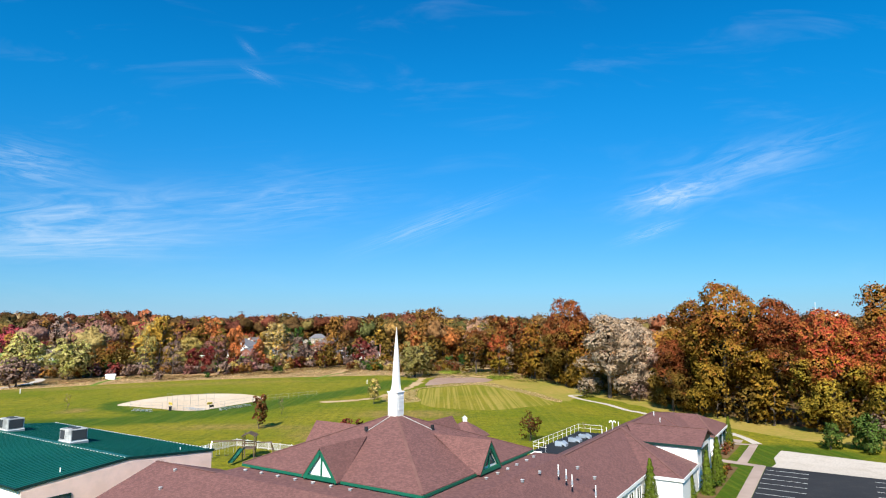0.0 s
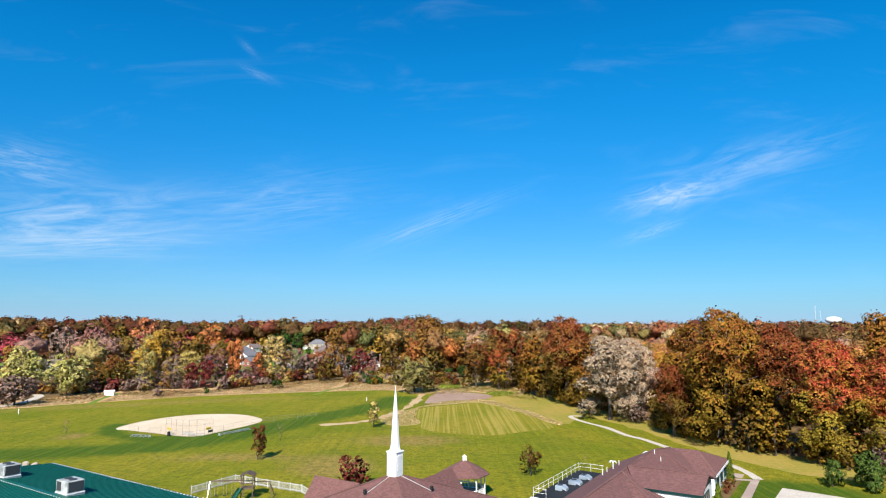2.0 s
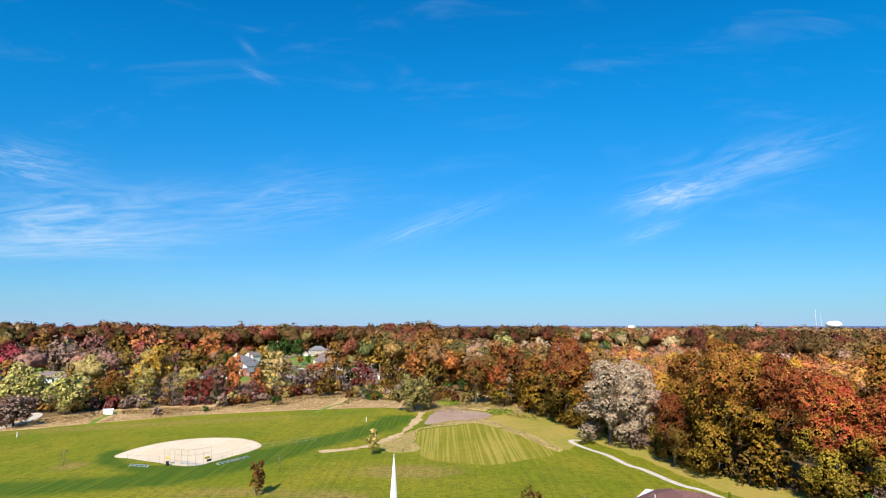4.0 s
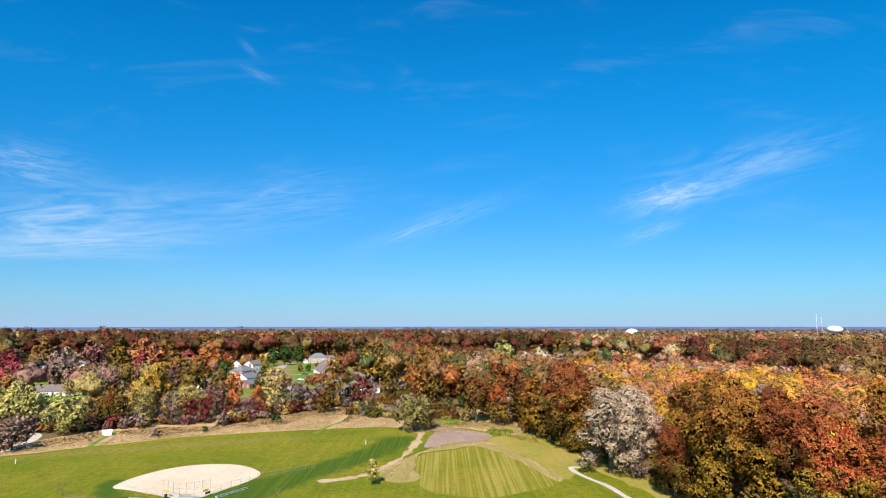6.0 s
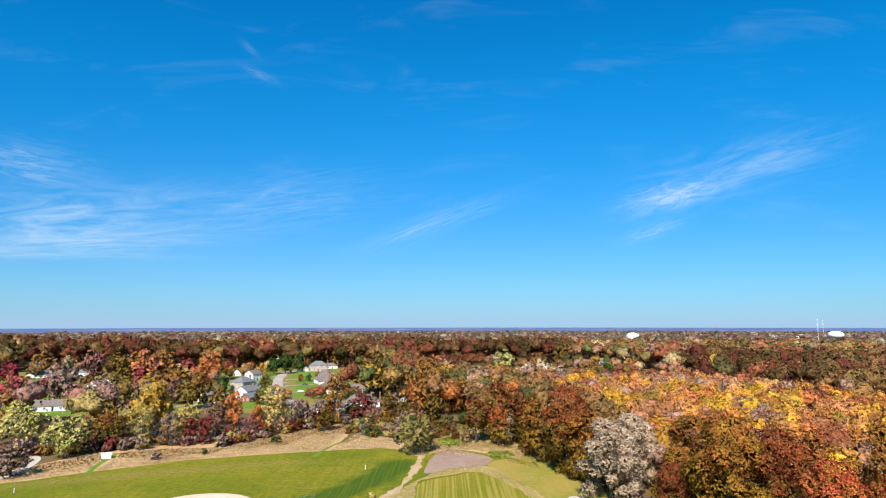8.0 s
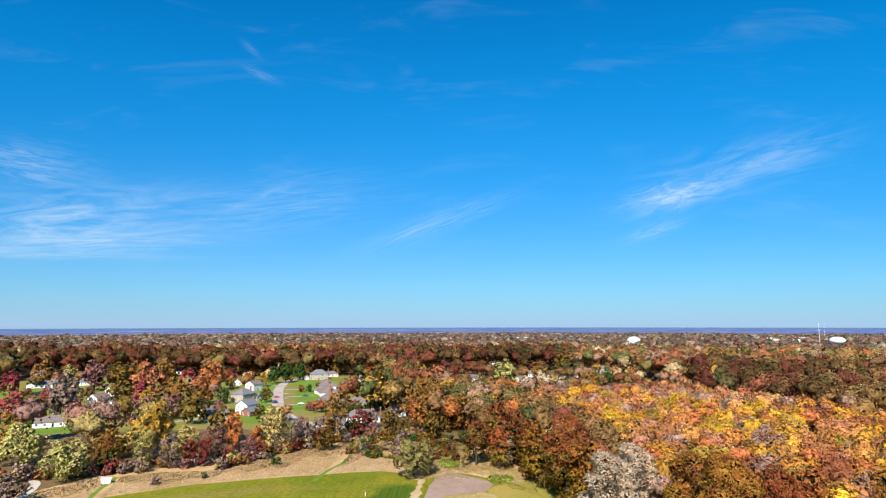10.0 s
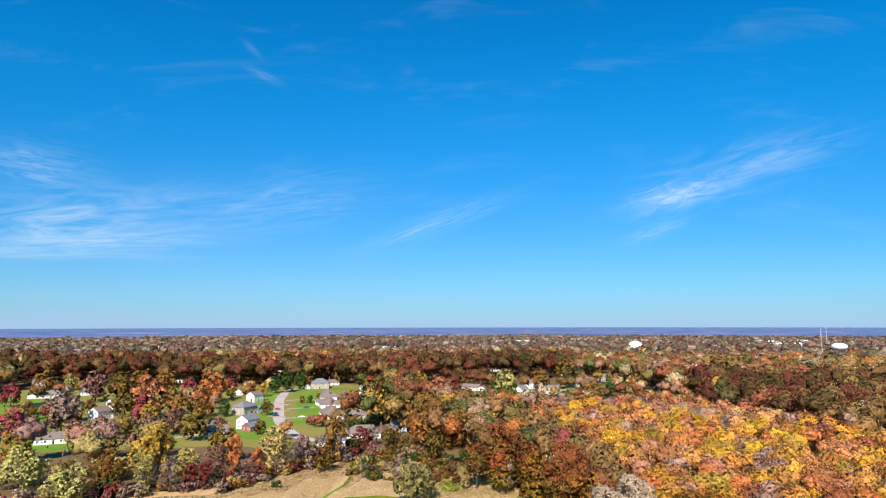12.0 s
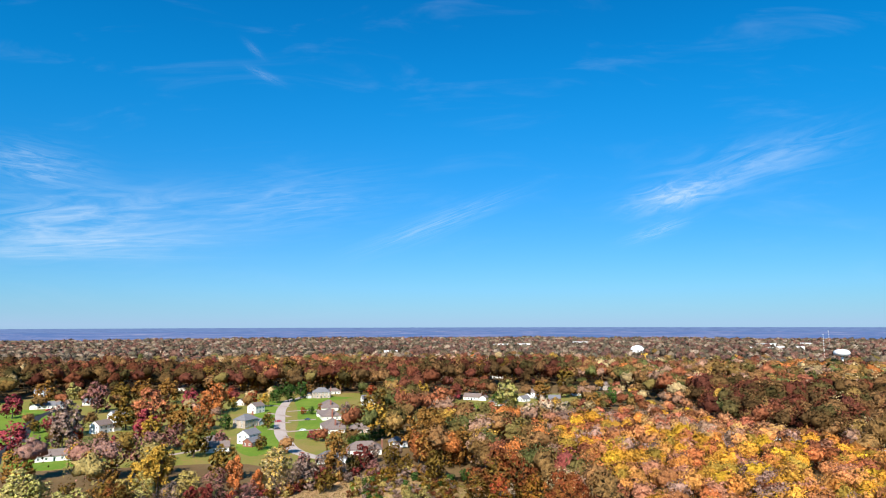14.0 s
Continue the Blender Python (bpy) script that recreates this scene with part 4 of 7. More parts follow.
def build_hvac(x, y):
    t = empty("rooftop_unit", at_church(x, y, 6.3), "boxy grey rooftop air handling unit on green metal roof", "air conditioner", "gymnasium roof units")
    part("curb", box(-1.3, -1.0, -0.35, 1.3, 1.0, 0.12), GALV, t)
    part("casing", box(-1.2, -0.95, 0.12, 1.2, 0.95, 1.5, 0.04), UNIT, t, "pale grey metal casing")
    part("grille", box(1.2, -0.8, 0.35, 1.24, 0.8, 1.4), UNIT_DARK, t, "dark condenser coil grille")
    part("grille", box(-1.0, -0.99, 0.4, -0.1, -0.95, 1.35), UNIT_DARK, t)
    part("rail", box(-1.24, -0.99, 0.12, 1.24, 0.99, 0.22), WHITE, t)
    for fx in (-0.5, 0.5):
        f = part("fan_guard", tube([(fx, 0, 1.49), (fx, 0, 1.58)], 0.42, 16), UNIT_DARK, t)
    for i in range(5):
        part("louver", box(0.12, -1.0, 0.4 + i * 0.19, 0.9, -0.96, 0.5 + i * 0.19), UNIT, t)


build_hvac(-34.2, -15.2)
build_hvac(-48.8, -15.4)


UNIT_BLUE = plain("weathered_unit_metal", (0.36, 0.43, 0.50), 0.5, 0.2, 0.16)


def build_deck():
    d = empty("roof_deck", CHURCH, "flat black roof deck with white pipe guard rail", "roof deck")
    part("wall", box(6.4, 20.2, 0, 10.6, 37.0, 3.5), CREAM, d)
    part("membrane", box(6.3, 20.1, 3.5, 10.6, 37.1, 3.62), BLACK, d, "black roofing membrane")
    part("parapet", box(6.25, 20.0, 3.2, 7.8, 20.1, 3.7), WHITE, d)
    run = [(6.5, 20.4), (6.5, 24.5), (6.5, 28.6), (6.5, 32.8), (6.5, 36.9), (8.5, 36.9), (10.2, 36.9)]
    posts = [(6.5, 20.4 + 1.65 * i) for i in range(11)] + [(8.3, 36.9), (10.0, 36.9), (8.2, 20.4)]
    for x, y in posts:
        part("post", tube([(x, y, 3.6), (x, y, 4.75)], 0.024), WHITE, d)
    for z in (4.2, 4.73):
        part("rail", tube([(x, y, z) for x, y in run], 0.024), WHITE, d, "white pipe rail")
        part("rail", tube([(6.5, 20.4, z), (8.3, 20.4, z)], 0.026), WHITE, d)
    for x, y, w, l, h in ((8.3, 25.4, 0.7, 1.3, 0.6), (8.8, 29.2, 0.75, 1.6, 0.55), (9.0, 32.6, 0.75, 1.4, 0.5)):
        u = empty("condenser_unit", at_church(x, y, 3.62), "grey metal condenser unit on the roof deck", "air conditioner", "roof deck units")
        part("casing", box(-w, -l / 2, 0, w * 0.4, l / 2, h, 0.04), UNIT_BLUE, u)
        part("duct", slab([(w * 0.4, -l / 2, h), (w * 1.1, -l / 3, h * 0.5), (w * 1.1, l / 3, h * 0.5), (w * 0.4, l / 2, h)], 0.3), UNIT_BLUE, u)
        part("fan_guard", tube([(-w * 0.3, 0, h), (-w * 0.3, 0, h + 0.07)], 0.36, 14), UNIT_DARK, u)


build_deck()


def build_gazebo():
    g = empty("gazebo", pose(3.25, 93.6, 0, 0, 0, 10), "eight-sided white gazebo with brown shingled roof", "gazebo")
    ring = lambda r, z, off=0.0: [(r * math.cos(a), r * math.sin(a), z) for a in (math.pi / 4 * i + math.pi / 8 + off for i in range(8))]
    part("floor", slab(ring(3.1, 0.45), 0.5), CONCRETE, g)
    eave, top = ring(3.75, 3.35), (0, 0, 5.3)
    for i in range(8):
        part("roof", slab([eave[i], eave[(i + 1) % 8], top], 0.12), ROOF, g)
        p, q = ring(3.0, 0.45)[i], ring(3.0, 3.3)[i]
        part("post", bar(p, q, 0.16, 0.16), WHITE, g, "white turned post")
        p2 = ring(3.0, 0.45)[(i + 1) % 8]
        P, Q = Vector(p), Vector(p2)
        up = Vector((0, 0, 1))
        part("fascia", bar(P + up * 2.8, Q + up * 2.8, 0.1, 0.35), WHITE, g)
        for a, b in ((P, Q), (Q, P)):
            m = a.lerp(b, 0.3)
            part("bracket", tube([a + up * 1.9, a.lerp(b, 0.08) + up * 2.35, m + up * 2.68], 0.06, 5), WHITE, g, "curved white bracket")
        if i != 4:
            part("rail", bar(P + up * 0.9, Q + up * 0.9, 0.09, 0.08), WHITE, g)
            part("rail", bar(P + up * 0.15, Q + up * 0.15, 0.08, 0.08), WHITE, g)
            for j in range(1, 12):
                m = P.lerp(Q, j / 12)
                part("baluster", bar(m + up * 0.15, m + up * 0.9, 0.05, 0.05), WHITE, g)
    cup = part("cupola", box(-0.28, -0.28, 5.05, 0.28, 0.28, 5.6, 0.03), WHITE, g, "small white cupola")
    part("cupola_roof", slab_tri([(-0.36, -0.36, 5.6), (0.36, -0.36, 5.6), (0, 0, 5.95)], [(-0.36, 0.36, 5.6), (0.36, 0.36, 5.6), (0, 0, 5.95)]), WHITE, cup)


build_gazebo()


VINYL = plain("weathered_vinyl", (0.58, 0.56, 0.52), 0.6, 0.0, 0.12)


def fence_run(name, a, b, label, height=1.15, slat=0.07, gap=0.21, group="playground fence"):
    a, b = Vector((*a, 0)), Vector((*b, 0))
    d = (b - a).normalized()
    f = empty(name, Matrix.Translation(a) @ Matrix.Rotation(math.atan2(d.y, d.x), 4, "Z"), label, "fence", group)
    L = (b - a).length
    n = max(1, round(L / 2.4))
    for i in range(n + 1):
        part("post", box(L * i / n - 0.06, -0.06, 0, L * i / n + 0.06, 0.06, height + 0.1, 0.01), VINYL, f)
    for z in (0.2, height - 0.12):
        part("rail", box(0, -0.03, z, L, 0.03, z + 0.1), VINYL, f)
    s = bpy.data.meshes.new("slat")
    bm = box(-slat / 2, -0.05, 0.06, slat / 2, -0.03, height)
    bm.to_mesh(s)
    bm.free()
    s.materials.append(VINYL)
    x = gap
    while x < L:
        o = new("slat", s)
        o.parent, o.location = f, (x, 0, 0)
        x += gap


for a, b in (((-37.5, 94.6), (-33.3, 101.6)), ((-33.3, 101.6), (-21.2, 95.4)), ((-21.2, 95.4), (-18.0, 90.5))):
    fence_run("playground_fence", a, b, "white vinyl slat fence round the playground")


def build_playset():
    p = empty("playset", pose(-29.2, 92.2, 0, 0, 0, 8), "weathered timber playset with green slide and swings", "playset")
    for x in (0, 1.6):
        for y in (-0.8, 0.8):
            part("post", bar((x, y, 0), (x, y, 3.6), 0.13, 0.13), TIMBER, p)
    part("platform", box(-0.1, -0.9, 1.5, 1.7, 0.9, 1.62), TIMBER, p)
    for y in (-0.8, 0.8):
        part("rail", bar((0, y, 2.3), (1.6, y, 2.3), 0.06, 0.12), TIMBER, p)
    part("canopy", slab([(-0.3, -1.1, 3.3), (0.8, -1.1, 3.8), (0.8, 1.1, 3.8), (-0.3, 1.1, 3.3)], 0.06), TIMBER, p)
    part("canopy", slab([(1.9, -1.1, 3.3), (0.8, -1.1, 3.8), (0.8, 1.1, 3.8), (1.9, 1.1, 3.3)], 0.06), TIMBER, p)
    part("beam", bar((-4.6, 0, 2.6), (0, 0, 2.6), 0.14, 0.18), TIMBER, p)
    for y in (-1.2, 1.2):
        part("leg", bar((-4.6, y, 0), (-4.5, 0, 2.65), 0.11, 0.11), GALV, p)
        part("leg", bar((4.4, y * 0.8 + 0.5, 0), (3.8, 0.5, 2.2), 0.1, 0.1), TIMBER, p)
    part("beam", bar((1.6, 0.5, 2.2), (4.0, 0.5, 2.2), 0.12, 0.14), TIMBER, p)
    for x in (-3.6, -2.4, -1.2):
        s = part("swing_seat", box(x - 0.25, -0.12, 0.55, x + 0.25, 0.12, 0.6), BLACK, p)
        for dx in (-0.22, 0.22):
            part("chain", tube([(x + dx, 0, 0.58), (x + dx, 0, 2.55)], 0.015, 4), GALV, s)
    bm = bmesh.new()
    prof = [(0.0, 0, 1.65), (-0.1, -0.9, 1.55), (-0.5, -1.9, 0.9), (-0.9, -2.9, 0.4), (-1.0, -3.4, 0.35)]
    rows = [[bm.verts.new((u + e, v - 0.9, z + lift)) for e, lift in ((-0.33, 0.24), (-0.30, 0), (0.30, 0), (0.33, 0.24))] for u, v, z in prof]
    for r0, r1 in zip(rows, rows[1:]):
        for i in range(3):
            bm.faces.new((r0[i], r0[i + 1], r1[i + 1], r1[i]))
    bmesh.ops.solidify(bm, geom=list(bm.faces), thickness=0.05)
    part("slide", bm, SLIDE, p, "curved green plastic slide")


SLIDE = plain("green_plastic", (0.03, 0.17, 0.12), 0.35, 0.0, 0.05)
TOY = plain("yellow_plastic", (0.75, 0.55, 0.05), 0.4, 0.0, 0.05)
build_playset()


def build_rocker(x, y, turn):
    t = empty("spring_rider", pose(x, y, 0, 0, 0, turn), "small yellow spring rider on the play lawn", "toy", "spring riders")
    part("spring", tube([(0, 0, 0), (0, 0, 0.4)], 0.1, 8), BLACK, t)
    part("seat", box(-0.4, -0.12, 0.4, 0.4, 0.12, 0.75, 0.06), TOY, t)
    part("handle", tube([(0.2, -0.2, 0.85), (0.2, 0.2, 0.85)], 0.03), BLACK, t)


build_rocker(-24.6, 88.2, 20)
build_rocker(-23.6, 89.3, 60)

# ---- ball field ----
MESH_WIRE = plain("fence_wire", (0.42, 0.43, 0.42), 0.5, 0.6, 0.1)


def chain_fence(name, pts, height, label, spacing=3.0, wires=3, category="fence"):
    f = empty(name, pose(0, 0, 0), label, category)
    for a, b in zip(pts, pts[1:]):
        a, b = Vector((*a, 0)), Vector((*b, 0))
        n = max(1, round((b - a).length / spacing))
        for i in range(n + 1):
            q = a.lerp(b, i / n)
            part("post", tube([q, q + Vector((0, 0, height))], 0.03), MESH_WIRE, f)
        for j in range(1, wires + 1):
            z = Vector((0, 0, height * j / wires))
            part("rail", tube([a + z, b + z], 0.02, 5), MESH_WIRE, f)
        bm = bmesh.new()
        m = int((b - a).length / 0.35)
        for i in range(m):
            q = a.lerp(b, i / m)
            tube([q + Vector((0, 0, 0.05)), q + Vector((0, 0, height))], 0.004, 3, bm)
        part("mesh", bm, MESH_WIRE, f, "thin chain-link mesh")


chain_fence("backstop", ((-63.8, 144.4), (-60.4, 142.0), (-57.0, 140.8), (-54.3, 143.0), (-53.4, 145.5)), 3.7, "tall chain-link backstop behind home plate", 2.2, 3, "backstop")
chain_fence("foul_fence", ((-73.5, 146.8), (-70.6, 145.4), (-65.0, 144.6)), 1.6, "low chain-link fence by the players bench", 3.0, 2)
chain_fence("foul_fence", ((-53.4, 145.5), (-50.7, 152.0), (-46.5, 159.3), (-40.8, 164.6), (-34.5, 170.5)), 1.4, "low chain-link fence along the foul line", 3.2, 2)


def build_bench(x, y, turn, length, label):
    b = empty("bleacher_bench", pose(x, y, 0, 0, 0, turn), label, "bench", "field benches")
    part("seat", box(-length / 2, -0.18, 0.42, length / 2, 0.18, 0.47), GALV, b)
    part("footboard", box(-length / 2, -0.6, 0.2, length / 2, -0.35, 0.24), GALV, b)
    n = int(length / 1.2)
    for i in range(n + 1):
        u = -length / 2 + length * i / n
        part("leg", bar((u, -0.6, 0.02), (u, 0.1, 0.45), 0.06, 0.06), WHITE, b)
        part("leg", bar((u, 0.15, 0), (u, 0.15, 0.42), 0.06, 0.06), WHITE, b)


build_bench(-68.0, 141.4, -14, 4.8, "white slatted bench beside the sand infield")
build_bench(-49.6, 145.2, 60, 5.6, "white slatted bench beside the foul line")
build_bench(-47.6, 148.8, 60, 4.0, "white slatted bench beside the foul line")
build_bench(-56.2, 142.6, 10, 3.2, "white slatted bench inside the backstop")
build_bench(-58.6, 144.0, -5, 2.6, "white slatted bench inside the backstop")


def build_bin(x, y):
    b = empty("trash_barrel", pose(x, y, 0), "black trash barrel beside the backstop", "barrel")
    part("body", tube([(0, 0, 0), (0, 0, 0.9)], 0.32, 12), BLACK, b)
    part("rim", tube([(0, 0, 0.88), (0, 0, 0.95)], 0.35, 12), BLACK, b)


build_bin(-62.2, 142.4)
PADDING = plain("yellow_padding", (0.70, 0.50, 0.06), 0.6, 0.0, 0.08)
SIGN_DARK = plain("dark_panel", (0.05, 0.06, 0.05), 0.6)
for x, y, turn, mat, label in ((-62.6, 143.4, -35, PADDING, "yellow pad on the backstop fence"), (-53.8, 143.9, 60, PADDING, "yellow pad on the backstop fence"), (-53.6, 144.6, 65, SIGN_DARK, "dark panel on the backstop fence")):
    s = empty("fence_panel", pose(x, y, 1.2 if mat is PADDING else 0.5, 0, 0, turn), label, "panel")
    part("board", box(-0.7, -0.04, 0, 0.7, 0.04, 0.5, 0.02), mat, s)
    part("strap", box(-0.72, -0.05, 0.2, 0.72, 0.05, 0.25), SIGN_DARK, s)
    part("strap", tube([(0, 0.02, 0), (0, 0.02, -1.2 if mat is PADDING else -0.5)], 0.03), MESH_WIRE, s)


def marker(x, y, label):
    m = empty("marker_post", pose(x, y, 0), label, "post", "white field markers")
    part("post", box(-0.09, -0.09, 0, 0.09, 0.09, 1.3, 0.02), WHITE, m)
    part("cap", box(-0.12, -0.12, 1.3, 0.12, 0.12, 1.36), WHITE, m)


marker(-120.2, 177, "white marker post in the outfield grass")
marker(-25.0, 204.8, "white marker post in the outfield grass")
g = random.Random(5)
for i in range(14):
    bm = bmesh.new()
    bmesh.ops.create_icosphere(bm, subdivisions=2, radius=1)
    sx, sy, sz = (g.uniform(0.35, 0.75) for _ in range(3))
    for v in bm.verts:
        v.co = Vector((v.co.x * sx, v.co.y * sy, v.co.z * sz * 0.8)) * (1 + 0.25 * noise.noise(v.co * 1.7 + Vector((i * 3.1, 0, 0))))
    ob = link_mesh("boulder", bm, STONE)
    ob.location = (-77 + g.uniform(-4, 4.5), 112.3 + g.uniform(-1.5, 1.5), 0.12)
    tagged(ob, "pale weathered boulder in a rock pile", "rock", "rock pile")


def build_shed(x, y, turn):
    s = empty("utility_shed", pose(x, y, 0, 0, 0, turn), "small white utility shed by the meadow edge", "shed")
    part("wall", box(-1.5, -1.1, 0, 1.5, 1.1, 1.45), WHITE, s)
    for k in (-1, 1):
        part("roof", slab([(-1.7, 0, 1.95), (1.7, 0, 1.95), (1.7, k * 1.3, 1.4), (-1.7, k * 1.3, 1.4)], 0.08), WHITE, s)
    part("door", box(-0.5, -1.14, 0.05, 0.5, -1.1, 1.35), CREAM, s)


build_shed(-118.8, 221.8, 20)

# ---- the houses among the trees ----
def build_house(x, y, turn, w, d, storeys, roof, walls, label, hip=False, garage=0, chimney=True, name="house"):
    """A house w along its ridge and d deep, its front toward local -y."""
    h = empty(name, pose(x, y, 0, 0, 0, turn), label, "house", "houses among the trees")
    e = 2.75 * storeys + 0.35
    r = e + d / 2 * 0.62
    part("wall", box(-w / 2, -d / 2, 0, w / 2, d / 2, e), walls, h)
    o = 0.45
    if hip:
        k = min(w, d) / 2 - 0.5
        a, b = (-w / 2 + k, 0, r), (w / 2 - k, 0, r)
        c = [(-w / 2 - o, -d / 2 - o, e - 0.2), (w / 2 + o, -d / 2 - o, e - 0.2), (w / 2 + o, d / 2 + o, e - 0.2), (-w / 2 - o, d / 2 + o, e - 0.2)]
        for pts in ([c[0], c[1], b, a], [c[2], c[3], a, b], [c[1], c[2], b], [c[3], c[0], a]):
            part("roof", slab(pts, 0.15), roof, h)
    else:
        for s in (-1, 1):
            part("roof", slab([(-w / 2 - o, 0, r), (w / 2 + o, 0, r), (w / 2 + o, s * (d / 2 + o), e - 0.25), (-w / 2 - o, s * (d / 2 + o), e - 0.25)], 0.15), roof, h)
            part("gable", slab_tri([(s * w / 2, -d / 2, e), (s * w / 2, d / 2, e), (s * w / 2, 0, r - 0.15)], [(s * (w / 2 - 0.2), -d / 2, e), (s * (w / 2 - 0.2), d / 2, e), (s * (w / 2 - 0.2), 0, r - 0.15)]), walls, h)
    for f in range(storeys):
        n = max(2, int(w / 3.2))
        for i in range(n):
            u = -w / 2 + w * (i + 0.5) / n
            if f == 0 and i == n // 2:
                part("door", box(u - 0.5, -d / 2 - 0.06, 0.1, u + 0.5, -d / 2, 2.15), DARK_TRIM, h)
                continue
            window(h, (u - 0.55, -d / 2), (u + 0.55, -d / 2), 0.9 + 2.75 * f, 2.2 + 2.75 * f, (0, -1))
        for s in (-1, 1):
            for u in (-d / 4, d / 4):
                window(h, (s * w / 2, u - 0.5), (s * w / 2, u + 0.5), 0.9 + 2.75 * f, 2.2 + 2.75 * f, (s, 0))
    if chimney:
        c = part("chimney", box(w / 2 - 0.1, -0.6, 0, w / 2 + 0.6, 0.6, r + 0.7), BRICK, h, "brick chimney")
        part("chimney_cap", box(w / 2 - 0.18, -0.68, r + 0.7, w / 2 + 0.68, 0.68, r + 0.85), CONCRETE, c)
    if garage:
        gx = garage * (w / 2 + 3.2)
        part("garage_wall", box(gx - 3.2, -d / 2 - 1.0, 0, gx + 3.2, d / 2 - 2, 2.9), walls, h)
        m = (-1.0 - 2) / 2
        for s in (-1, 1):
            part("garage_roof", slab([(gx, -d / 2 - 1.4, 4.9), (gx, d / 2 - 1.7, 4.9), (gx + s * 3.6, d / 2 - 1.7, 2.75), (gx + s * 3.6, -d / 2 - 1.4, 2.75)], 0.14), roof, h)
        part("garage_gable", slab_tri([(gx - 3.2, -d / 2 - 1.0, 2.9), (gx + 3.2, -d / 2 - 1.0, 2.9), (gx, -d / 2 - 1.0, 4.8)], [(gx - 3.2, -d / 2 - 0.8, 2.9), (gx + 3.2, -d / 2 - 0.8, 2.9), (gx, -d / 2 - 0.8, 4.8)]), walls, h)
        part("garage_door", box(gx - 2.4, -d / 2 - 1.06, 0.05, gx + 2.4, -d / 2 - 1.0, 2.3), WHITE, h, "white garage door")
    return h


W2, G2 = "white two-storey house with grey roof among trees", "low ranch house with brown roof among trees"
build_house(-217, 343, 25, 15, 9, 1, ROOF_BROWN, WHITE, "white gabled ranch house with brick chimney", False, 1)
build_house(-352, 552, 15, 20, 10, 1, ROOF_GREY, CREAM, "long cream ranch house with grey roof", True, -1)
build_house(-330, 575, 15, 14, 9, 1, ROOF_GREY, CREAM, "cream ranch house with grey roof", False, 0)
build_house(-253, 476, 60, 10, 9, 2, ROOF_GREY, WHITE, W2, False, 0)
build_house(-238, 428, 70, 11, 9, 2, ROOF_BROWN, WHITE, "white gabled two-storey house under trees", False, 1)
build_house(-161, 524, 65, 11, 9, 2, ROOF_BROWN, CREAM, "cream two-storey house beside the street", False, 0)
build_house(-146, 452, 68, 14, 11, 2, ROOF_GREY, STONE, "large stone house with grey hipped roof", True, 1)
build_house(-124, 392, 68, 11, 9, 2, ROOF_GREY, WHITE, "white house with a brick front wing", False, 0)
build_house(-119, 382, 68, 8, 7, 1, ROOF_GREY, BRICK, "brick gabled wing of a suburban house", False, 0, False)
build_house(-188, 575, 70, 12, 9, 1, ROOF_BROWN, CREAM, G2, False, 0)
build_house(-128, 632, 10, 18, 13, 2, ROOF_GREY, STONE, "large stone house with grey hipped roof at the street end", True, -1)
build_house(-104, 548, -70, 20, 15, 1, ROOF_BROWN, CREAM, "cream house with a brown hipped roof", True, 1)
build_house(-92, 492, -70, 20, 15, 1, ROOF_BROWN, CREAM, "cream house with a brown hipped roof", True, -1)
build_house(-80, 440, -70, 20, 15, 1, ROOF_BROWN, CREAM, "cream house with a brown hipped roof", True, 1)
build_house(-60, 430, 15, 13, 10, 1, ROOF_BROWN, STONE, "beige stone house with a brown hipped roof", True, 0)
build_house(-47, 361, 8, 20, 12, 1, ROOF_BROWN, CREAM, G2, True, 0)
build_house(-29, 381, 8, 11, 9, 1, ROOF_GREY, WHITE, "white garage house behind the maples", True, 0, False)
build_house(26, 612, -20, 17, 10, 1, ROOF_BROWN, WHITE, "white house with a long brown roof", False, 1)
build_house(47, 572, -25, 14, 10, 1, ROOF_GREY, WHITE, "white house with pale grey hipped roof", True, 1)
build_house(2, 790, 10, 18, 11, 2, ROOF_BROWN, STONE, "stone house with brown roof in the woods", True, 0)
build_house(92, 626, -12, 14, 10, 2, ROOF_BROWN, WHITE, W2, False, -1)
build_house(104, 600, -12, 11, 9, 1, ROOF_GREY, BRICK, "brick house with dark grey roof", False, 0)
build_house(74, 598, 40, 10, 8, 1, ROOF_GREY, WHITE, "white gabled house in the woods", False, 0, False)
build_house(137, 650, 30, 14, 9, 1, ROOF_BROWN, WHITE, "white gabled house in the woods", False, 0)
build_house(152, 790, -10, 16, 10, 2, ROOF_GREY, CREAM, W2, False, 0)
build_house(-28, 945, 0, 14, 10, 2, ROOF_GREY, WHITE, W2, False, 0)
build_house(-144, 384, 60, 12, 9, 1, ROOF_BROWN, WHITE, G2, False, 0)
build_house(208, 402, 20, 13, 9, 1, CREAM, WHITE, "low white building in the golden woods", False, 0, False)
build_house(238, 342, 10, 12, 8, 1, CREAM, WHITE, "low white building in the golden woods", False, 0, False)
build_house(-72, 575, 20, 14, 10, 2, ROOF_GREY, CREAM, W2, False, 0)
build_house(-61, 338, 8, 15, 10, 1, ROOF_GREY, WHITE, "low white house behind half-bare trees", True, 0)
build_house(-134, 366, 20, 13, 9, 1, ROOF_BROWN, WHITE, G2, False, 0)

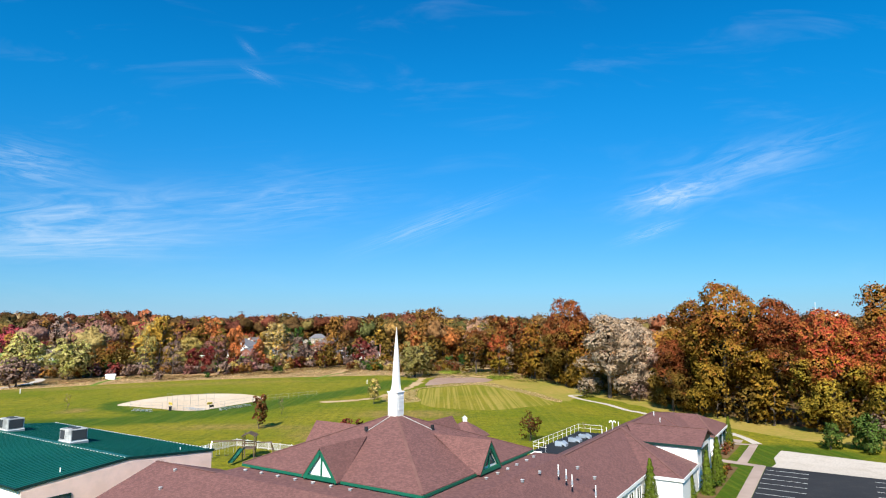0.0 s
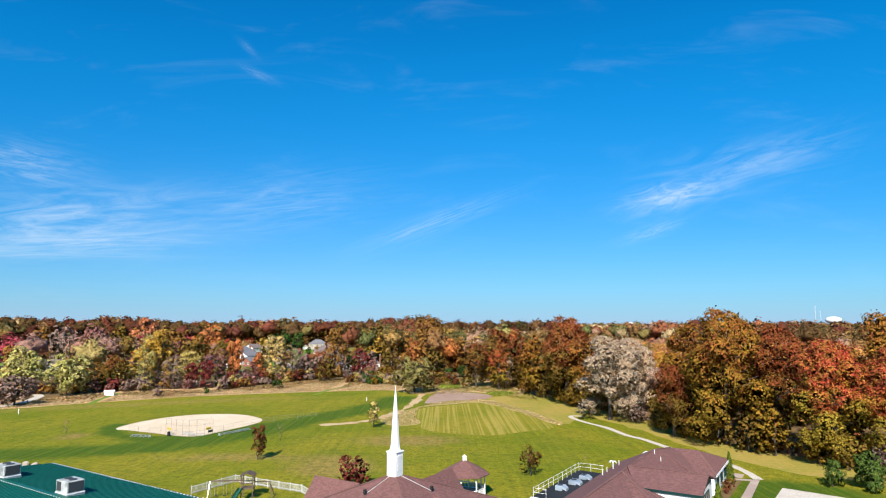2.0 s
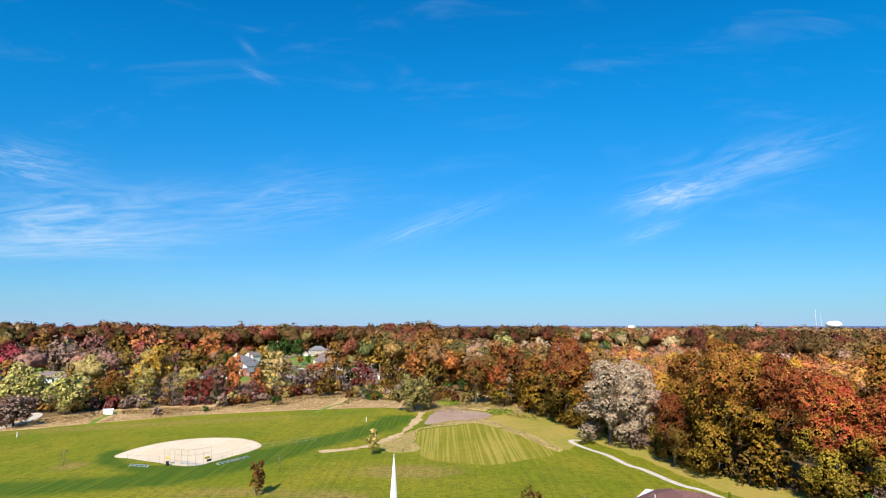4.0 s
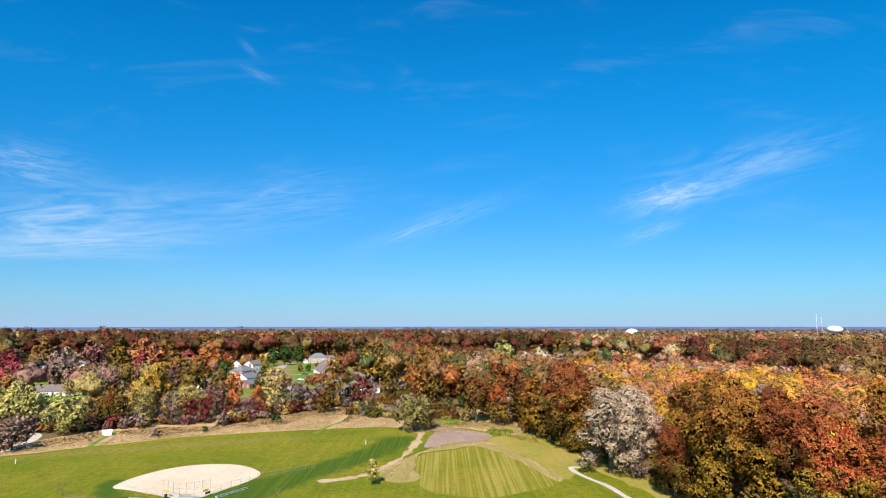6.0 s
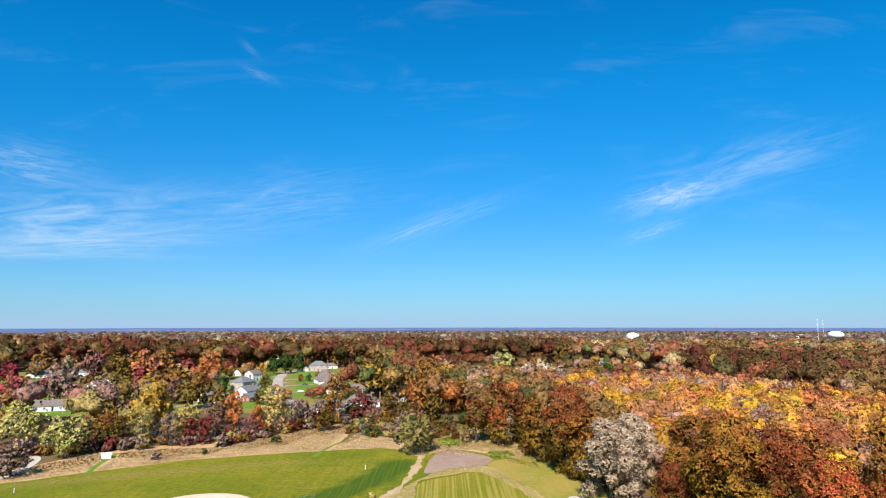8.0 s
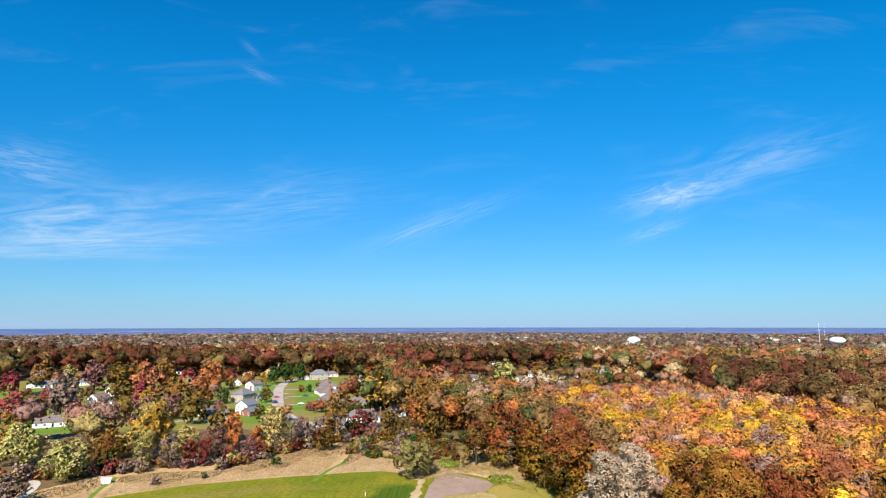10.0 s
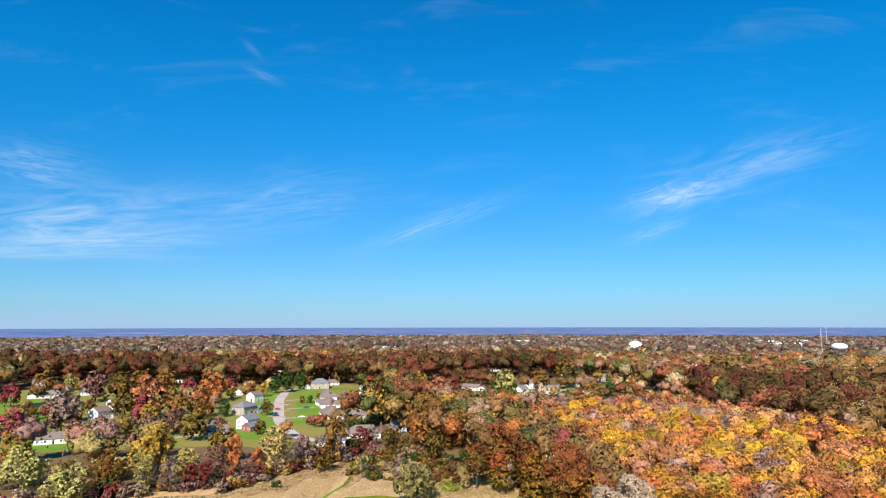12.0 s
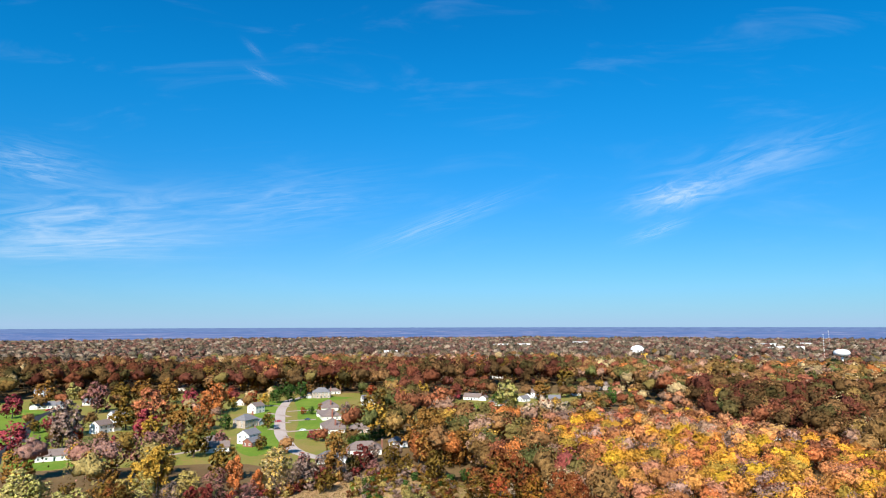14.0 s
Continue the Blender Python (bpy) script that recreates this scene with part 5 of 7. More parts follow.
# more houses glimpsed far off between the trees
g = random.Random(17)
FAR_YARDS = ()
models = [build_house(-420, 640, 20, 13, 9, 2, ROOF_GREY, WHITE, "distant white house between the trees", False, 0),
          build_house(-300, 700, -15, 15, 9, 1, ROOF_BROWN, CREAM, "distant cream house between the trees", True, 0),
          build_house(180, 700, 10, 14, 10, 2, ROOF_BROWN, STONE, "distant stone house between the trees", True, 1)]
for i in range(42):
    y = g.uniform(650, 1500)
    x = g.uniform(-0.72, 0.72) * y
    if 150 < x < 420 and y < 760:
        continue
    copy_thing(models[i % 3], pose(x, y, 0, 0, 0, g.uniform(0, 360)))
    FAR_YARDS += ((x, y - 26, 16, 42),)


def build_warehouse(x, y, turn, w, d, h):
    b = empty("warehouse", pose(x, y, 0, 0, 0, turn), "long low white building on the far plain", "building", "far white buildings")
    part("wall", box(-w / 2, -d / 2, 0, w / 2, d / 2, h), WHITE, b)
    part("roof", box(-w / 2 - 0.3, -d / 2 - 0.3, h, w / 2 + 0.3, d / 2 + 0.3, h + 0.5), WHITE, b)
    for i in range(int(w / 8)):
        u = -w / 2 + 8 * (i + 0.5)
        window(b, (u - 2, -d / 2), (u + 2, -d / 2), 1.5, 3.5, (0, -1), GALV)


for x, y, turn, w, d, h in ((960, 1840, 10, 70, 30, 14), (1060, 1860, -5, 50, 30, 15), (150, 1750, 5, 40, 18, 17), (215, 1750, 0, 34, 16, 18), (840, 1500, 12, 36, 20, 13), (610, 1640, 0, 40, 20, 13), (-640, 1500, 0, 40, 20, 13), (-130, 1400, 8, 30, 16, 14), (430, 2000, 0, 50, 24, 16), (752, 1557, 4, 22, 14, 15), (792, 1540, -8, 26, 14, 15), (846, 1592, 6, 30, 14, 15), (905, 1600, 0, 24, 14, 15), (676, 1466, 10, 16, 12, 14)):
    build_warehouse(x, y, turn, w, d, h)
    FAR_YARDS += ((x, y - 50, 30, 70),)

sheet("ground_town", ((-60, 345), (-60, 640), (-180, 665), (-400, 640), (-430, 480), (-330, 370), (-245, 318), (-180, 322), (-120, 335)), -0.03, TOWN, "leaf-strewn green yards under the trees", "lawn", 4, 2.0)
sheet("ground_town", ((-5, 480), (60, 485), (150, 600), (140, 660), (20, 640)), -0.03, TOWN, "leaf-strewn green yards under the trees", "lawn", 4, 2.0)
sheet("ground_yard", ((-205, 318), (-188, 335), (-192, 352), (-206, 362), (-228, 366), (-240, 345), (-225, 322)), 0.0, LUSH, "green mown back yard among the trees", "lawn", 5, 1.0)
sheet("ground_yard", ((-110, 352), (-100, 372), (-104, 400), (-122, 450), (-150, 560), (-158, 600), (-176, 590), (-160, 520), (-140, 440), (-128, 380)), 0.0, LUSH, "green front yards along the street", "lawn", 5, 1.0)
sheet("ground_yard", ((-98, 405), (-88, 420), (-92, 470), (-104, 540), (-112, 600), (-96, 630), (-136, 640), (-146, 600), (-130, 540), (-112, 470)), 0.0, LUSH, "green front yards along the street", "lawn", 5, 1.0)
sheet("ground_yard", ((14, 478), (32, 485), (48, 520), (40, 556), (16, 570), (4, 530)), 0.0, LUSH, "green mown yard among the trees", "lawn", 5, 1.0)
sheet("ground_yard", ((-262, 352), (-236, 352), (-250, 400), (-285, 440), (-330, 520), (-390, 545), (-400, 500), (-330, 430), (-300, 400)), 0.0, LUSH, "green mown yards along the lane", "lawn", 5, 1.0)
ribbon("road", ((-70, 349), (-78, 354), (-89, 368), (-101, 394), (-114, 428), (-128, 478), (-142, 532), (-149, 569), (-154, 604), (-148, 630), (-140, 655), (-120, 668)), 8.0, 0.03, ROAD_PALE, "pale concrete street curving between the houses", "road", 0.2)
ribbon("road", ((-240, 330), (-262, 364), (-272, 395), (-292, 430), (-320, 480), (-333, 510), (-345, 560)), 7.0, 0.03, ASPHALT, "grey asphalt street among the houses", "road", 0.2)
ribbon("road", ((-262, 395), (-300, 412), (-360, 425)), 6.0, 0.026, CONCRETE, "pale side street among the houses", "road", 0.2)
ribbon("road", ((18, 468), (26, 490), (26, 520), (20, 560)), 6.0, 0.03, CONCRETE, "pale driveway among the trees", "road", 0.2)
for a, b in (((-112, 436), (-126, 442)), ((-118, 470), (-136, 474)), ((-126, 500), (-150, 520)), ((-142, 560), (-176, 572)), ((-112, 430), (-86, 440)), ((-122, 478), (-102, 486)), ((-136, 530), (-110, 540)), ((-146, 640), (-128, 622)), ((-160, 352), (-136, 378)), ((-214, 350), (-246, 372))):
    ribbon("driveway", (a, ((a[0] + b[0]) / 2, (a[1] + b[1]) / 2 + 1), b), 4.2, 0.035, CONCRETE, "pale concrete driveway to a house", "driveway", 0.1)


def build_tank(x, y, top, r, flat, label):
    t = empty("water_tower", pose(x, y, 0), label, "water tower", "water towers")
    bm = bmesh.new()
    if flat < 0.6:
        prof = [(0.12, -1.0), (0.6, -0.86), (0.92, -0.45), (1.0, 0.0), (0.92, 0.45), (0.62, 0.83), (0.2, 0.98)]
    else:
        prof = [(0.5, -1.0), (0.9, -0.93), (0.97, -0.8), (0.98, 0.1), (0.93, 0.35), (0.72, 0.68), (0.42, 0.9), (0.12, 1.0)]
    zc = top - r * flat
    rings = [[bm.verts.new((r * q * math.cos(a), r * q * math.sin(a), zc + r * flat * z)) for a in (2 * math.pi * i / 28 for i in range(28))] for q, z in prof]
    for a, b in zip(rings, rings[1:]):
        for i in range(28):
            bm.faces.new((a[i], a[(i + 1) % 28], b[(i + 1) % 28], b[i]))
    bm.faces.new(rings[-1]), bm.faces.new(rings[0][::-1])
    for f in bm.faces:
        f.smooth = True
    part("tank", bm, WHITE, t, "rounded white steel tank")
    part("stem", tube([(0, 0, 0), (0, 0, zc - r * flat * 0.9)], r * 0.16, 16), WHITE, t)


build_tank(573, 900, 36.5, 10.8, 0.5, "white flattened water tower above the trees")
build_tank(392, 1278, 29.6, 14.0, 0.66, "white domed water tower above the trees")


def build_mast(x, y, h):
    m = empty("radio_mast", pose(x, y, 0), "thin white lattice radio mast", "mast", "radio masts")
    for i in range(3):
        a = 2 * math.pi * i / 3
        part("leg", tube([(0.8 * math.cos(a), 0.8 * math.sin(a), 0), (0.3 * math.cos(a), 0.3 * math.sin(a), h)], 0.06, 5), WHITE, m)
    for z in range(3, int(h), 3):
        k = 0.8 - 0.5 * z / h
        part("brace", tube([(k * math.cos(2 * math.pi * j / 3), k * math.sin(2 * math.pi * j / 3), z + 1.2 * (j % 2)) for j in range(4)], 0.07, 4), WHITE, m)
    for z in (h * 0.8, h * 0.97):
        part("antenna", box(-0.6, -0.6, z, 0.6, 0.6, z + 1.4, 0.1), WHITE, m)


build_mast(631, 1038, 55.8)
build_mast(897, 1456, 56.5)

WATER, _k, _b = material("dark_water", 0.05)
_b.inputs["Base Color"].default_value = (0.012, 0.014, 0.010, 1)
sheet("water", ((3, 292), (10, 291), (14, 297), (11, 305), (4, 304), (1, 298)), 0.02, WATER, "small dark pond at the foot of the woods", "pond", 5, 0.6)
sheet("ground_reeds", ((0, 288), (12, 286), (17, 292), (16, 300), (13, 290), (4, 290)), 0.03, LAWN, "bright green reeds beside the pond", "reeds", 5, 0.6)


def build_car(x, y, turn, paint, label):
    c = empty("parked_car", pose(x, y, 0.04, 0, 0, turn), label, "car", "parked cars")
    bm = bmesh.new()
    prof = ((-2.2, 0.35), (-2.25, 0.8), (-1.4, 0.92), (-0.8, 1.42), (0.9, 1.45), (1.6, 0.98), (2.2, 0.9), (2.25, 0.35))
    sides = [[bm.verts.new((px, s * (0.88 if pz < 1.2 else 0.72), pz)) for px, pz in prof] for s in (-1, 1)]
    for i in range(len(prof)):
        j = (i + 1) % len(prof)
        bm.faces.new((sides[0][i], sides[0][j], sides[1][j], sides[1][i]))
    bm.faces.new(sides[0]), bm.faces.new(sides[1][::-1])
    bmesh.ops.recalc_face_normals(bm, faces=bm.faces)
    part("body", bm, paint, c)
    for s in (-1, 1):
        part("side_window", slab_tri([(-1.15, s * 0.86, 0.98), (1.35, s * 0.86, 1.0), (0.85, s * 0.76, 1.36), (-0.75, s * 0.76, 1.36)], [(-1.15, s * 0.83, 0.98), (1.35, s * 0.83, 1.0), (0.85, s * 0.73, 1.36), (-0.75, s * 0.73, 1.36)]), GLASS, c)
        for px in (-1.4, 1.4):
            w = part("wheel", tube([(px, s * 0.72, 0.32), (px, s * 0.92, 0.32)], 0.32, 14), BLACK, c)
            part("rim", tube([(px, s * 0.9, 0.32), (px, s * 0.935, 0.32)], 0.19, 10), GALV, w)


CAR_WHITE = plain("white_car_paint", (0.75, 0.75, 0.74), 0.3, 0.0, 0.03)
CAR_DARK = plain("dark_car_paint", (0.05, 0.06, 0.08), 0.3, 0.0, 0.03)
CAR_RED = plain("red_car_paint", (0.40, 0.03, 0.03), 0.3, 0.0, 0.03)
for x, y, turn, paint, text in ((-206, 352, 15, CAR_WHITE, "white car parked beside a ranch house"), (-200, 354, 20, CAR_WHITE, "white car parked beside a ranch house"), (-120, 441, 40, CAR_DARK, "dark car parked in a driveway"),
                                (-128, 474, 15, CAR_RED, "red car parked in a driveway"), (-100, 434, 20, CAR_WHITE, "white car parked in a driveway"), (-108, 483, -10, CAR_DARK, "dark car parked in a driveway"),
                                (-345, 535, 70, CAR_RED, "red car parked beside the street"), (-232, 364, 45, CAR_DARK, "dark car parked in a driveway"), (24, 505, 80, CAR_WHITE, "white car parked in a driveway")):
    build_car(x, y, turn, paint, text)

# ---- trees ----
RNG = np.random.default_rng(11)


def quads_mesh(name, centre, normal, size, mat, tint=None, fold=0.35, bough=None):
    """Leaf sprays: one bent quad at each centre, facing along its normal."""
    n = len(centre)
    up = RNG.normal(size=(n, 3))
    a = np.cross(normal, up)
    a /= np.linalg.norm(a, axis=1, keepdims=True) + 1e-9
    b = np.cross(normal, a)
    s = (size * RNG.uniform(0.65, 1.35, n))[:, None]
    asp = RNG.uniform(0.55, 1.0, n)[:, None]
    lift = normal * s * fold
    V = np.empty((n, 4, 3), np.float32)
    V[:, 0], V[:, 1] = centre - a * s, centre - b * s * asp + lift * RNG.uniform(-1, 1, (n, 1))
    V[:, 2], V[:, 3] = centre + a * s, centre + b * s * asp + lift * RNG.uniform(-1, 1, (n, 1))
    me = bpy.data.meshes.new(name)
    me.vertices.add(4 * n), me.loops.add(4 * n), me.polygons.add(n)
    me.vertices.foreach_set("co", V.ravel())
    me.loops.foreach_set("vertex_index", np.arange(4 * n, dtype=np.int32))
    me.polygons.foreach_set("loop_start", np.arange(0, 4 * n, 4, dtype=np.int32))
    me.polygons.foreach_set("loop_total", np.full(n, 4, np.int32))
    if tint is not None:
        at = me.attributes.new("tint", "FLOAT_COLOR", "FACE")
        at.data.foreach_set("color", np.concatenate([tint, np.ones((n, 1))], 1).astype(np.float32).ravel())
    if bough is not None:
        at = me.attributes.new("facing", "FLOAT_VECTOR", "FACE")
        at.data.foreach_set("vector", bough.astype(np.float32).ravel())
    me.update(calc_edges=True)
    me.materials.append(mat)
    return me


SHARP = {"cone": 0.85, "pine": 0.55}


def crown_points(sprays, rx, rz, z0, lobes, seed, shape="round"):
    """Centres and facings of sprays on a crown of overlapping lobes; rx, rz its half width and half height, z0 its foot."""
    g = np.random.default_rng(seed)
    if shape in SHARP:
        h = g.random(sprays) ** 1.35
        a = g.uniform(0, 2 * np.pi, sprays)
        whorl = 0.82 + 0.18 * np.cos(h * 46) * g.uniform(0.4, 1, sprays) + 0.14 * np.cos(5 * a + 40 * h)
        r = rx * (1 - h) ** SHARP.get(shape, 0.85) * whorl * g.uniform(0.6, 1.05, sprays) + 0.1
        c = np.stack([r * np.cos(a), r * np.sin(a), z0 + 2 * rz * h - 0.12 * r], 1)
        nrm = np.stack([np.cos(a), np.sin(a), np.full(sprays, 0.5)], 1) + g.normal(size=(sprays, 3)) * 0.45
        nrm /= np.linalg.norm(nrm, axis=1, keepdims=True)
        return c, nrm, np.ones(sprays), nrm * 0.5 + np.stack([np.cos(a), np.sin(a), np.full(sprays, 0.4)], 1)
    d = g.normal(size=(lobes, 3))
    d /= np.linalg.norm(d, axis=1, keepdims=True)
    d[:, 2] = d[:, 2] * 0.95 + 0.08
    full = 0.92 / np.sqrt(np.maximum(0.05, d[:, 0] ** 2 + d[:, 1] ** 2))
    d[:, :2] *= np.where(d[:, 2] < 0.1, np.minimum(full, 3.0), 1.0)[:, None]
    far = g.uniform(0.52, 0.92, (lobes, 1))
    lc = d * far * np.array([rx, rx, rz])
    lr = g.uniform(0.17, 0.33, lobes) * (0.8 if rx < 3 else 1.0) * (rx * 2 + rz) / 3
    lc[0], lr[0] = 0, 0.60 * min(rx, rz)
    # leaves hang in small clumps on the lobes, with dark gaps between the clumps
    each = 8
    clumps = sprays * 2 // each
    kc = g.choice(lobes, clumps, p=lr ** 2 / np.sum(lr ** 2))
    vc = g.normal(size=(clumps, 3))
    vc[:, 2] += 0.35
    vc /= np.linalg.norm(vc, axis=1, keepdims=True)
    depth = 1.06 - 0.24 * g.random(clumps) ** 2
    cc = lc[kc] + vc * (lr[kc] * depth)[:, None] * np.array([1, 1, 0.85])
    k, v = np.repeat(kc, each), np.repeat(vc, each, 0)
    core = g.random(clumps * each) < 0.20       # larger sprays deeper in the lobes close the crown
    reach = 0.034 * (rx * 2 + rz) / 3 * g.uniform(0.7, 1.5, clumps)
    c = np.repeat(cc, each, 0) + g.normal(size=(clumps * each, 3)) * np.repeat(reach, each)[:, None] * np.array([1, 1, 0.6])
    v = v + 0.32 * g.normal(size=(clumps, 3)).repeat(each, 0)
    v /= np.linalg.norm(v, axis=1, keepdims=True)
    c = np.where(core[:, None], lc[k] + v * (lr[k] * 0.80)[:, None], c)
    inside = np.zeros(len(c), bool)
    for i in range(lobes):
        inside |= np.linalg.norm((c - lc[i]) / np.array([1, 1, 0.8]), axis=1) < lr[i] * 0.75
    keep = g.permutation(np.flatnonzero(~inside))[:sprays]
    c, v, core = c[keep], v[keep], core[keep]
    span = np.abs(c).max(0)
    c = c * np.array([rx / max(span[0], span[1])] * 2 + [2 * rz / (c[:, 2].max() - c[:, 2].min())])
    c[:, 2] -= (c[:, 2].max() + c[:, 2].min()) / 2
    nrm = v + g.normal(size=v.shape) * 0.45 + np.array([0, 0, 0.12])
    nrm /= np.linalg.norm(nrm, axis=1, keepdims=True)
    whole = c / np.array([rx, rx, rz])
    return c + np.array([0, 0, z0 + rz]), nrm, np.where(core, 1.55 if rx > 3 else 1.0, 1.0), v + 0.45 * whole + 0.35 * g.normal(size=v.shape)


def trunk_mesh(name, height, radius, crown_z, crown_r, seed, mat, limbs=9):
    g = random.Random(seed)
    bm = bmesh.new()
    bend = [(g.uniform(-0.3, 0.3) * i, g.uniform(-0.3, 0.3) * i, height * i / 4) for i in range(5)]
    tube(bend, radius, 7, bm, 0.25)
    for i in range(limbs):
        z = height * g.uniform(0.25, 0.8)
        j = int(z / height * 4)
        p = Vector(bend[j]).lerp(Vector(bend[min(j + 1, 4)]), z / height * 4 - j)
        a = g.uniform(0, 2 * math.pi)
        reach = crown_r * g.uniform(0.40, 0.68 if radius > 0.5 else 0.82)
        q = p + Vector((math.cos(a) * reach, math.sin(a) * reach, reach * g.uniform(0.4, 1.0)))
        q.z = min(q.z, height * 1.02)
        mid = p.lerp(q, 0.5) + Vector((0, 0, reach * 0.12))
        tube([p, mid, q], radius * 0.34, 5, bm, 0.2)
    me = bpy.data.meshes.new(name)
    bm.to_mesh(me)
    bm.free()
    me.materials.append(mat)
    return me


KINDS = {}


def tree_kind(kind, h, rx, base, sprays, size, lobes, shape="round", bark=BARK, radius=0.35, limbs=9, variants=2):
    """Meshes of a kind of tree: its height, crown half width, foot of the crown, spray count and size."""
    KINDS[kind] = []
    for v in range(variants):
        seed = len(KINDS) * 31 + v
        rz = (h - base) / 2
        c, n, much, bough = crown_points(sprays, rx, rz, base, lobes, seed, shape)
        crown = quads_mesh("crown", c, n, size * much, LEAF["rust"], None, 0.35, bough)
        KINDS[kind].append((trunk_mesh("trunk", h * 0.82, radius, base, rx, seed, bark, limbs), crown))


def tree(kind, leaf, x, y, scale=1.0, label="", category="tree", name="tree", group="", turn=None, tall=1.0, variant=None):
    trunk, crown = KINDS[kind][(variant if variant is not None else int(abs(x * 7 + y * 3))) % len(KINDS[kind])]
    t = empty(name, pose(x, y, -0.05, 0, 0, (x * 53 + y * 29) % 360 if turn is None else turn), label, category, group)
    t.scale = (scale, scale, scale * tall)
    a = new("trunk", trunk)
    b = new("crown", crown)
    a.parent = b.parent = t
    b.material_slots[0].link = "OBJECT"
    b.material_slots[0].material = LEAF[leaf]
    return t


tree_kind("oak_back", 27, 9.6, 0.4, 5200, 0.36, 60, "round", BARK, 0.55, 8, 2)
tree_kind("oak", 27, 9.6, 0.4, 21000, 0.205, 40, "round", BARK, 0.55, 16, 3)
tree_kind("maple", 18, 6.8, 0.6, 4800, 0.25, 40, "round", BARK, 0.35, 12, 3)
tree_kind("column", 15, 3.6, 1.0, 4200, 0.20, 16, "column", BARK, 0.22, 8, 2)
tree_kind("bushy", 13, 8.4, 0.2, 5600, 0.25, 44, "round", BARK, 0.4, 8, 2)
tree_kind("low", 13, 8.6, 0.0, 1000, 0.62, 26, "round", BARK, 0.4, 8, 3)
tree_kind("grove", 11, 6.0, 0.3, 2000, 0.30, 30, "round", BARK, 0.3, 7, 4)
tree_kind("bare", 18, 5.2, 1.5, 3600, 0.15, 26, "round", BARK, 0.28, 26, 2)
tree_kind("poplar", 21, 3.4, 5.0, 300, 0.22, 16, "column", BARK_PALE, 0.24, 24, 2)
tree_kind("young", 5.6, 1.5, 0.8, 2400, 0.115, 34, "column", BARK, 0.09, 7, 2)
tree_kind("sapling", 4.6, 0.9, 1.2, 260, 0.07, 14, "column", BARK, 0.06, 12, 1)
tree_kind("open", 5.2, 2.4, 0.7, 1700, 0.10, 44, "round", BARK, 0.11, 12, 2)
tree_kind("spruce", 8.4, 4.0, 0.0, 7000, 0.13, 30, "round", BARK, 0.2, 6, 2)
tree_kind("arborvitae", 5.2, 0.98, 0.02, 4200, 0.075, 1, "cone", BARK, 0.12, 0, 2)
tree_kind("shrub", 1.7, 1.25, 0.0, 520, 0.12, 9, "round", BARK, 0.05, 4, 2)

OAKS = {"rust": "tall rust-brown oak in the wood edge", "olive": "tall olive and rust coloured oak", "red": "oak turning deep red over green", "pale": "large oak with pale tan dry leaves", "plum": "tall half-bare pinkish-brown tree in the woods"}
for leaf, x, y, s, tall in (
        ("rust", 39.5, 197, 1.02, 1.03), ("pale", 44.5, 166, 1.06, 0.78), ("pale", 56, 183, 0.86, 0.92), ("olive", 60, 150, 0.93, 1.03), ("olive", 60, 132, 1.02, 1.06), ("rust", 72, 134, 0.93, 1.03),
        ("red", 71, 114, 0.84, 1.0), ("red", 80, 109, 0.80, 1.0), ("olive", 87.5, 122, 0.98, 1.06), ("rust", 52, 141, 0.62, 1.0)):
    tree("oak", leaf, x, y, s, OAKS[leaf], group="oaks of the wood edge", tall=tall)
for leaf, x, y, s in (
        ("rust", 31, 247, 0.80), ("red", 22, 243, 0.62), ("olive", 44, 190, 0.74), ("olive", 106, 110, 0.98), ("red", 96, 101, 0.84), ("rust", 90, 156, 0.76),
        ("olive", 114, 130, 0.95), ("rust", 124, 118, 1.0), ("red", 112, 96, 0.9), ("olive", 33, 222, 0.80), ("rust", 42, 214, 0.84), ("red", 27, 262, 0.76)):
    tree("oak_back", leaf, x, y, s, OAKS[leaf], group="oaks of the wood edge", tall=1.03)
EDGE = {"rust": "low russet tree at the wood edge", "olive": "low olive tree at the wood edge", "twig": "half-bare shrub at the wood edge", "cream": "straw-coloured bush at the wood edge", "green": "green bush at the wood edge"}
for leaf, x, y, s in (
        ("rust", 61, 125, 0.62), ("olive", 68, 114, 0.55), ("twig", 75, 107, 0.45), ("olive", 56, 140, 0.60), ("rust", 53, 154, 0.46), ("olive", 64, 121, 0.70), ("rust", 58, 132, 0.66),
        ("twig", 50, 159, 0.45), ("rust", 46, 178, 0.52), ("olive", 41, 191, 0.55), ("rust", 38, 206, 0.55), ("olive", 31, 236, 0.55), ("rust", 82, 103, 0.55), ("olive", 92, 99, 0.6), ("olive", 54, 147, 0.62)):
    tree("grove", leaf, x, y, s, EDGE[leaf], group="bushes of the wood edge")
for leaf, x, y, s in (
        ("olive", 48, 171, 0.60), ("rust", 43, 185, 0.58), ("olive", 39, 198, 0.62), ("rust", 35, 214, 0.60), ("olive", 33, 226, 0.58), ("rust", 71, 110, 0.60), ("olive", 77, 104, 0.52), ("rust", 87, 101, 0.56),
        ("olive", 66, 128, 0.85), ("rust", 61, 142, 0.85), ("olive", 75, 119, 0.85), ("rust", 57, 160, 0.8), ("olive", 84, 112, 0.85)):
    tree("grove", leaf, x, y, s, EDGE[leaf], group="bushes of the wood edge")

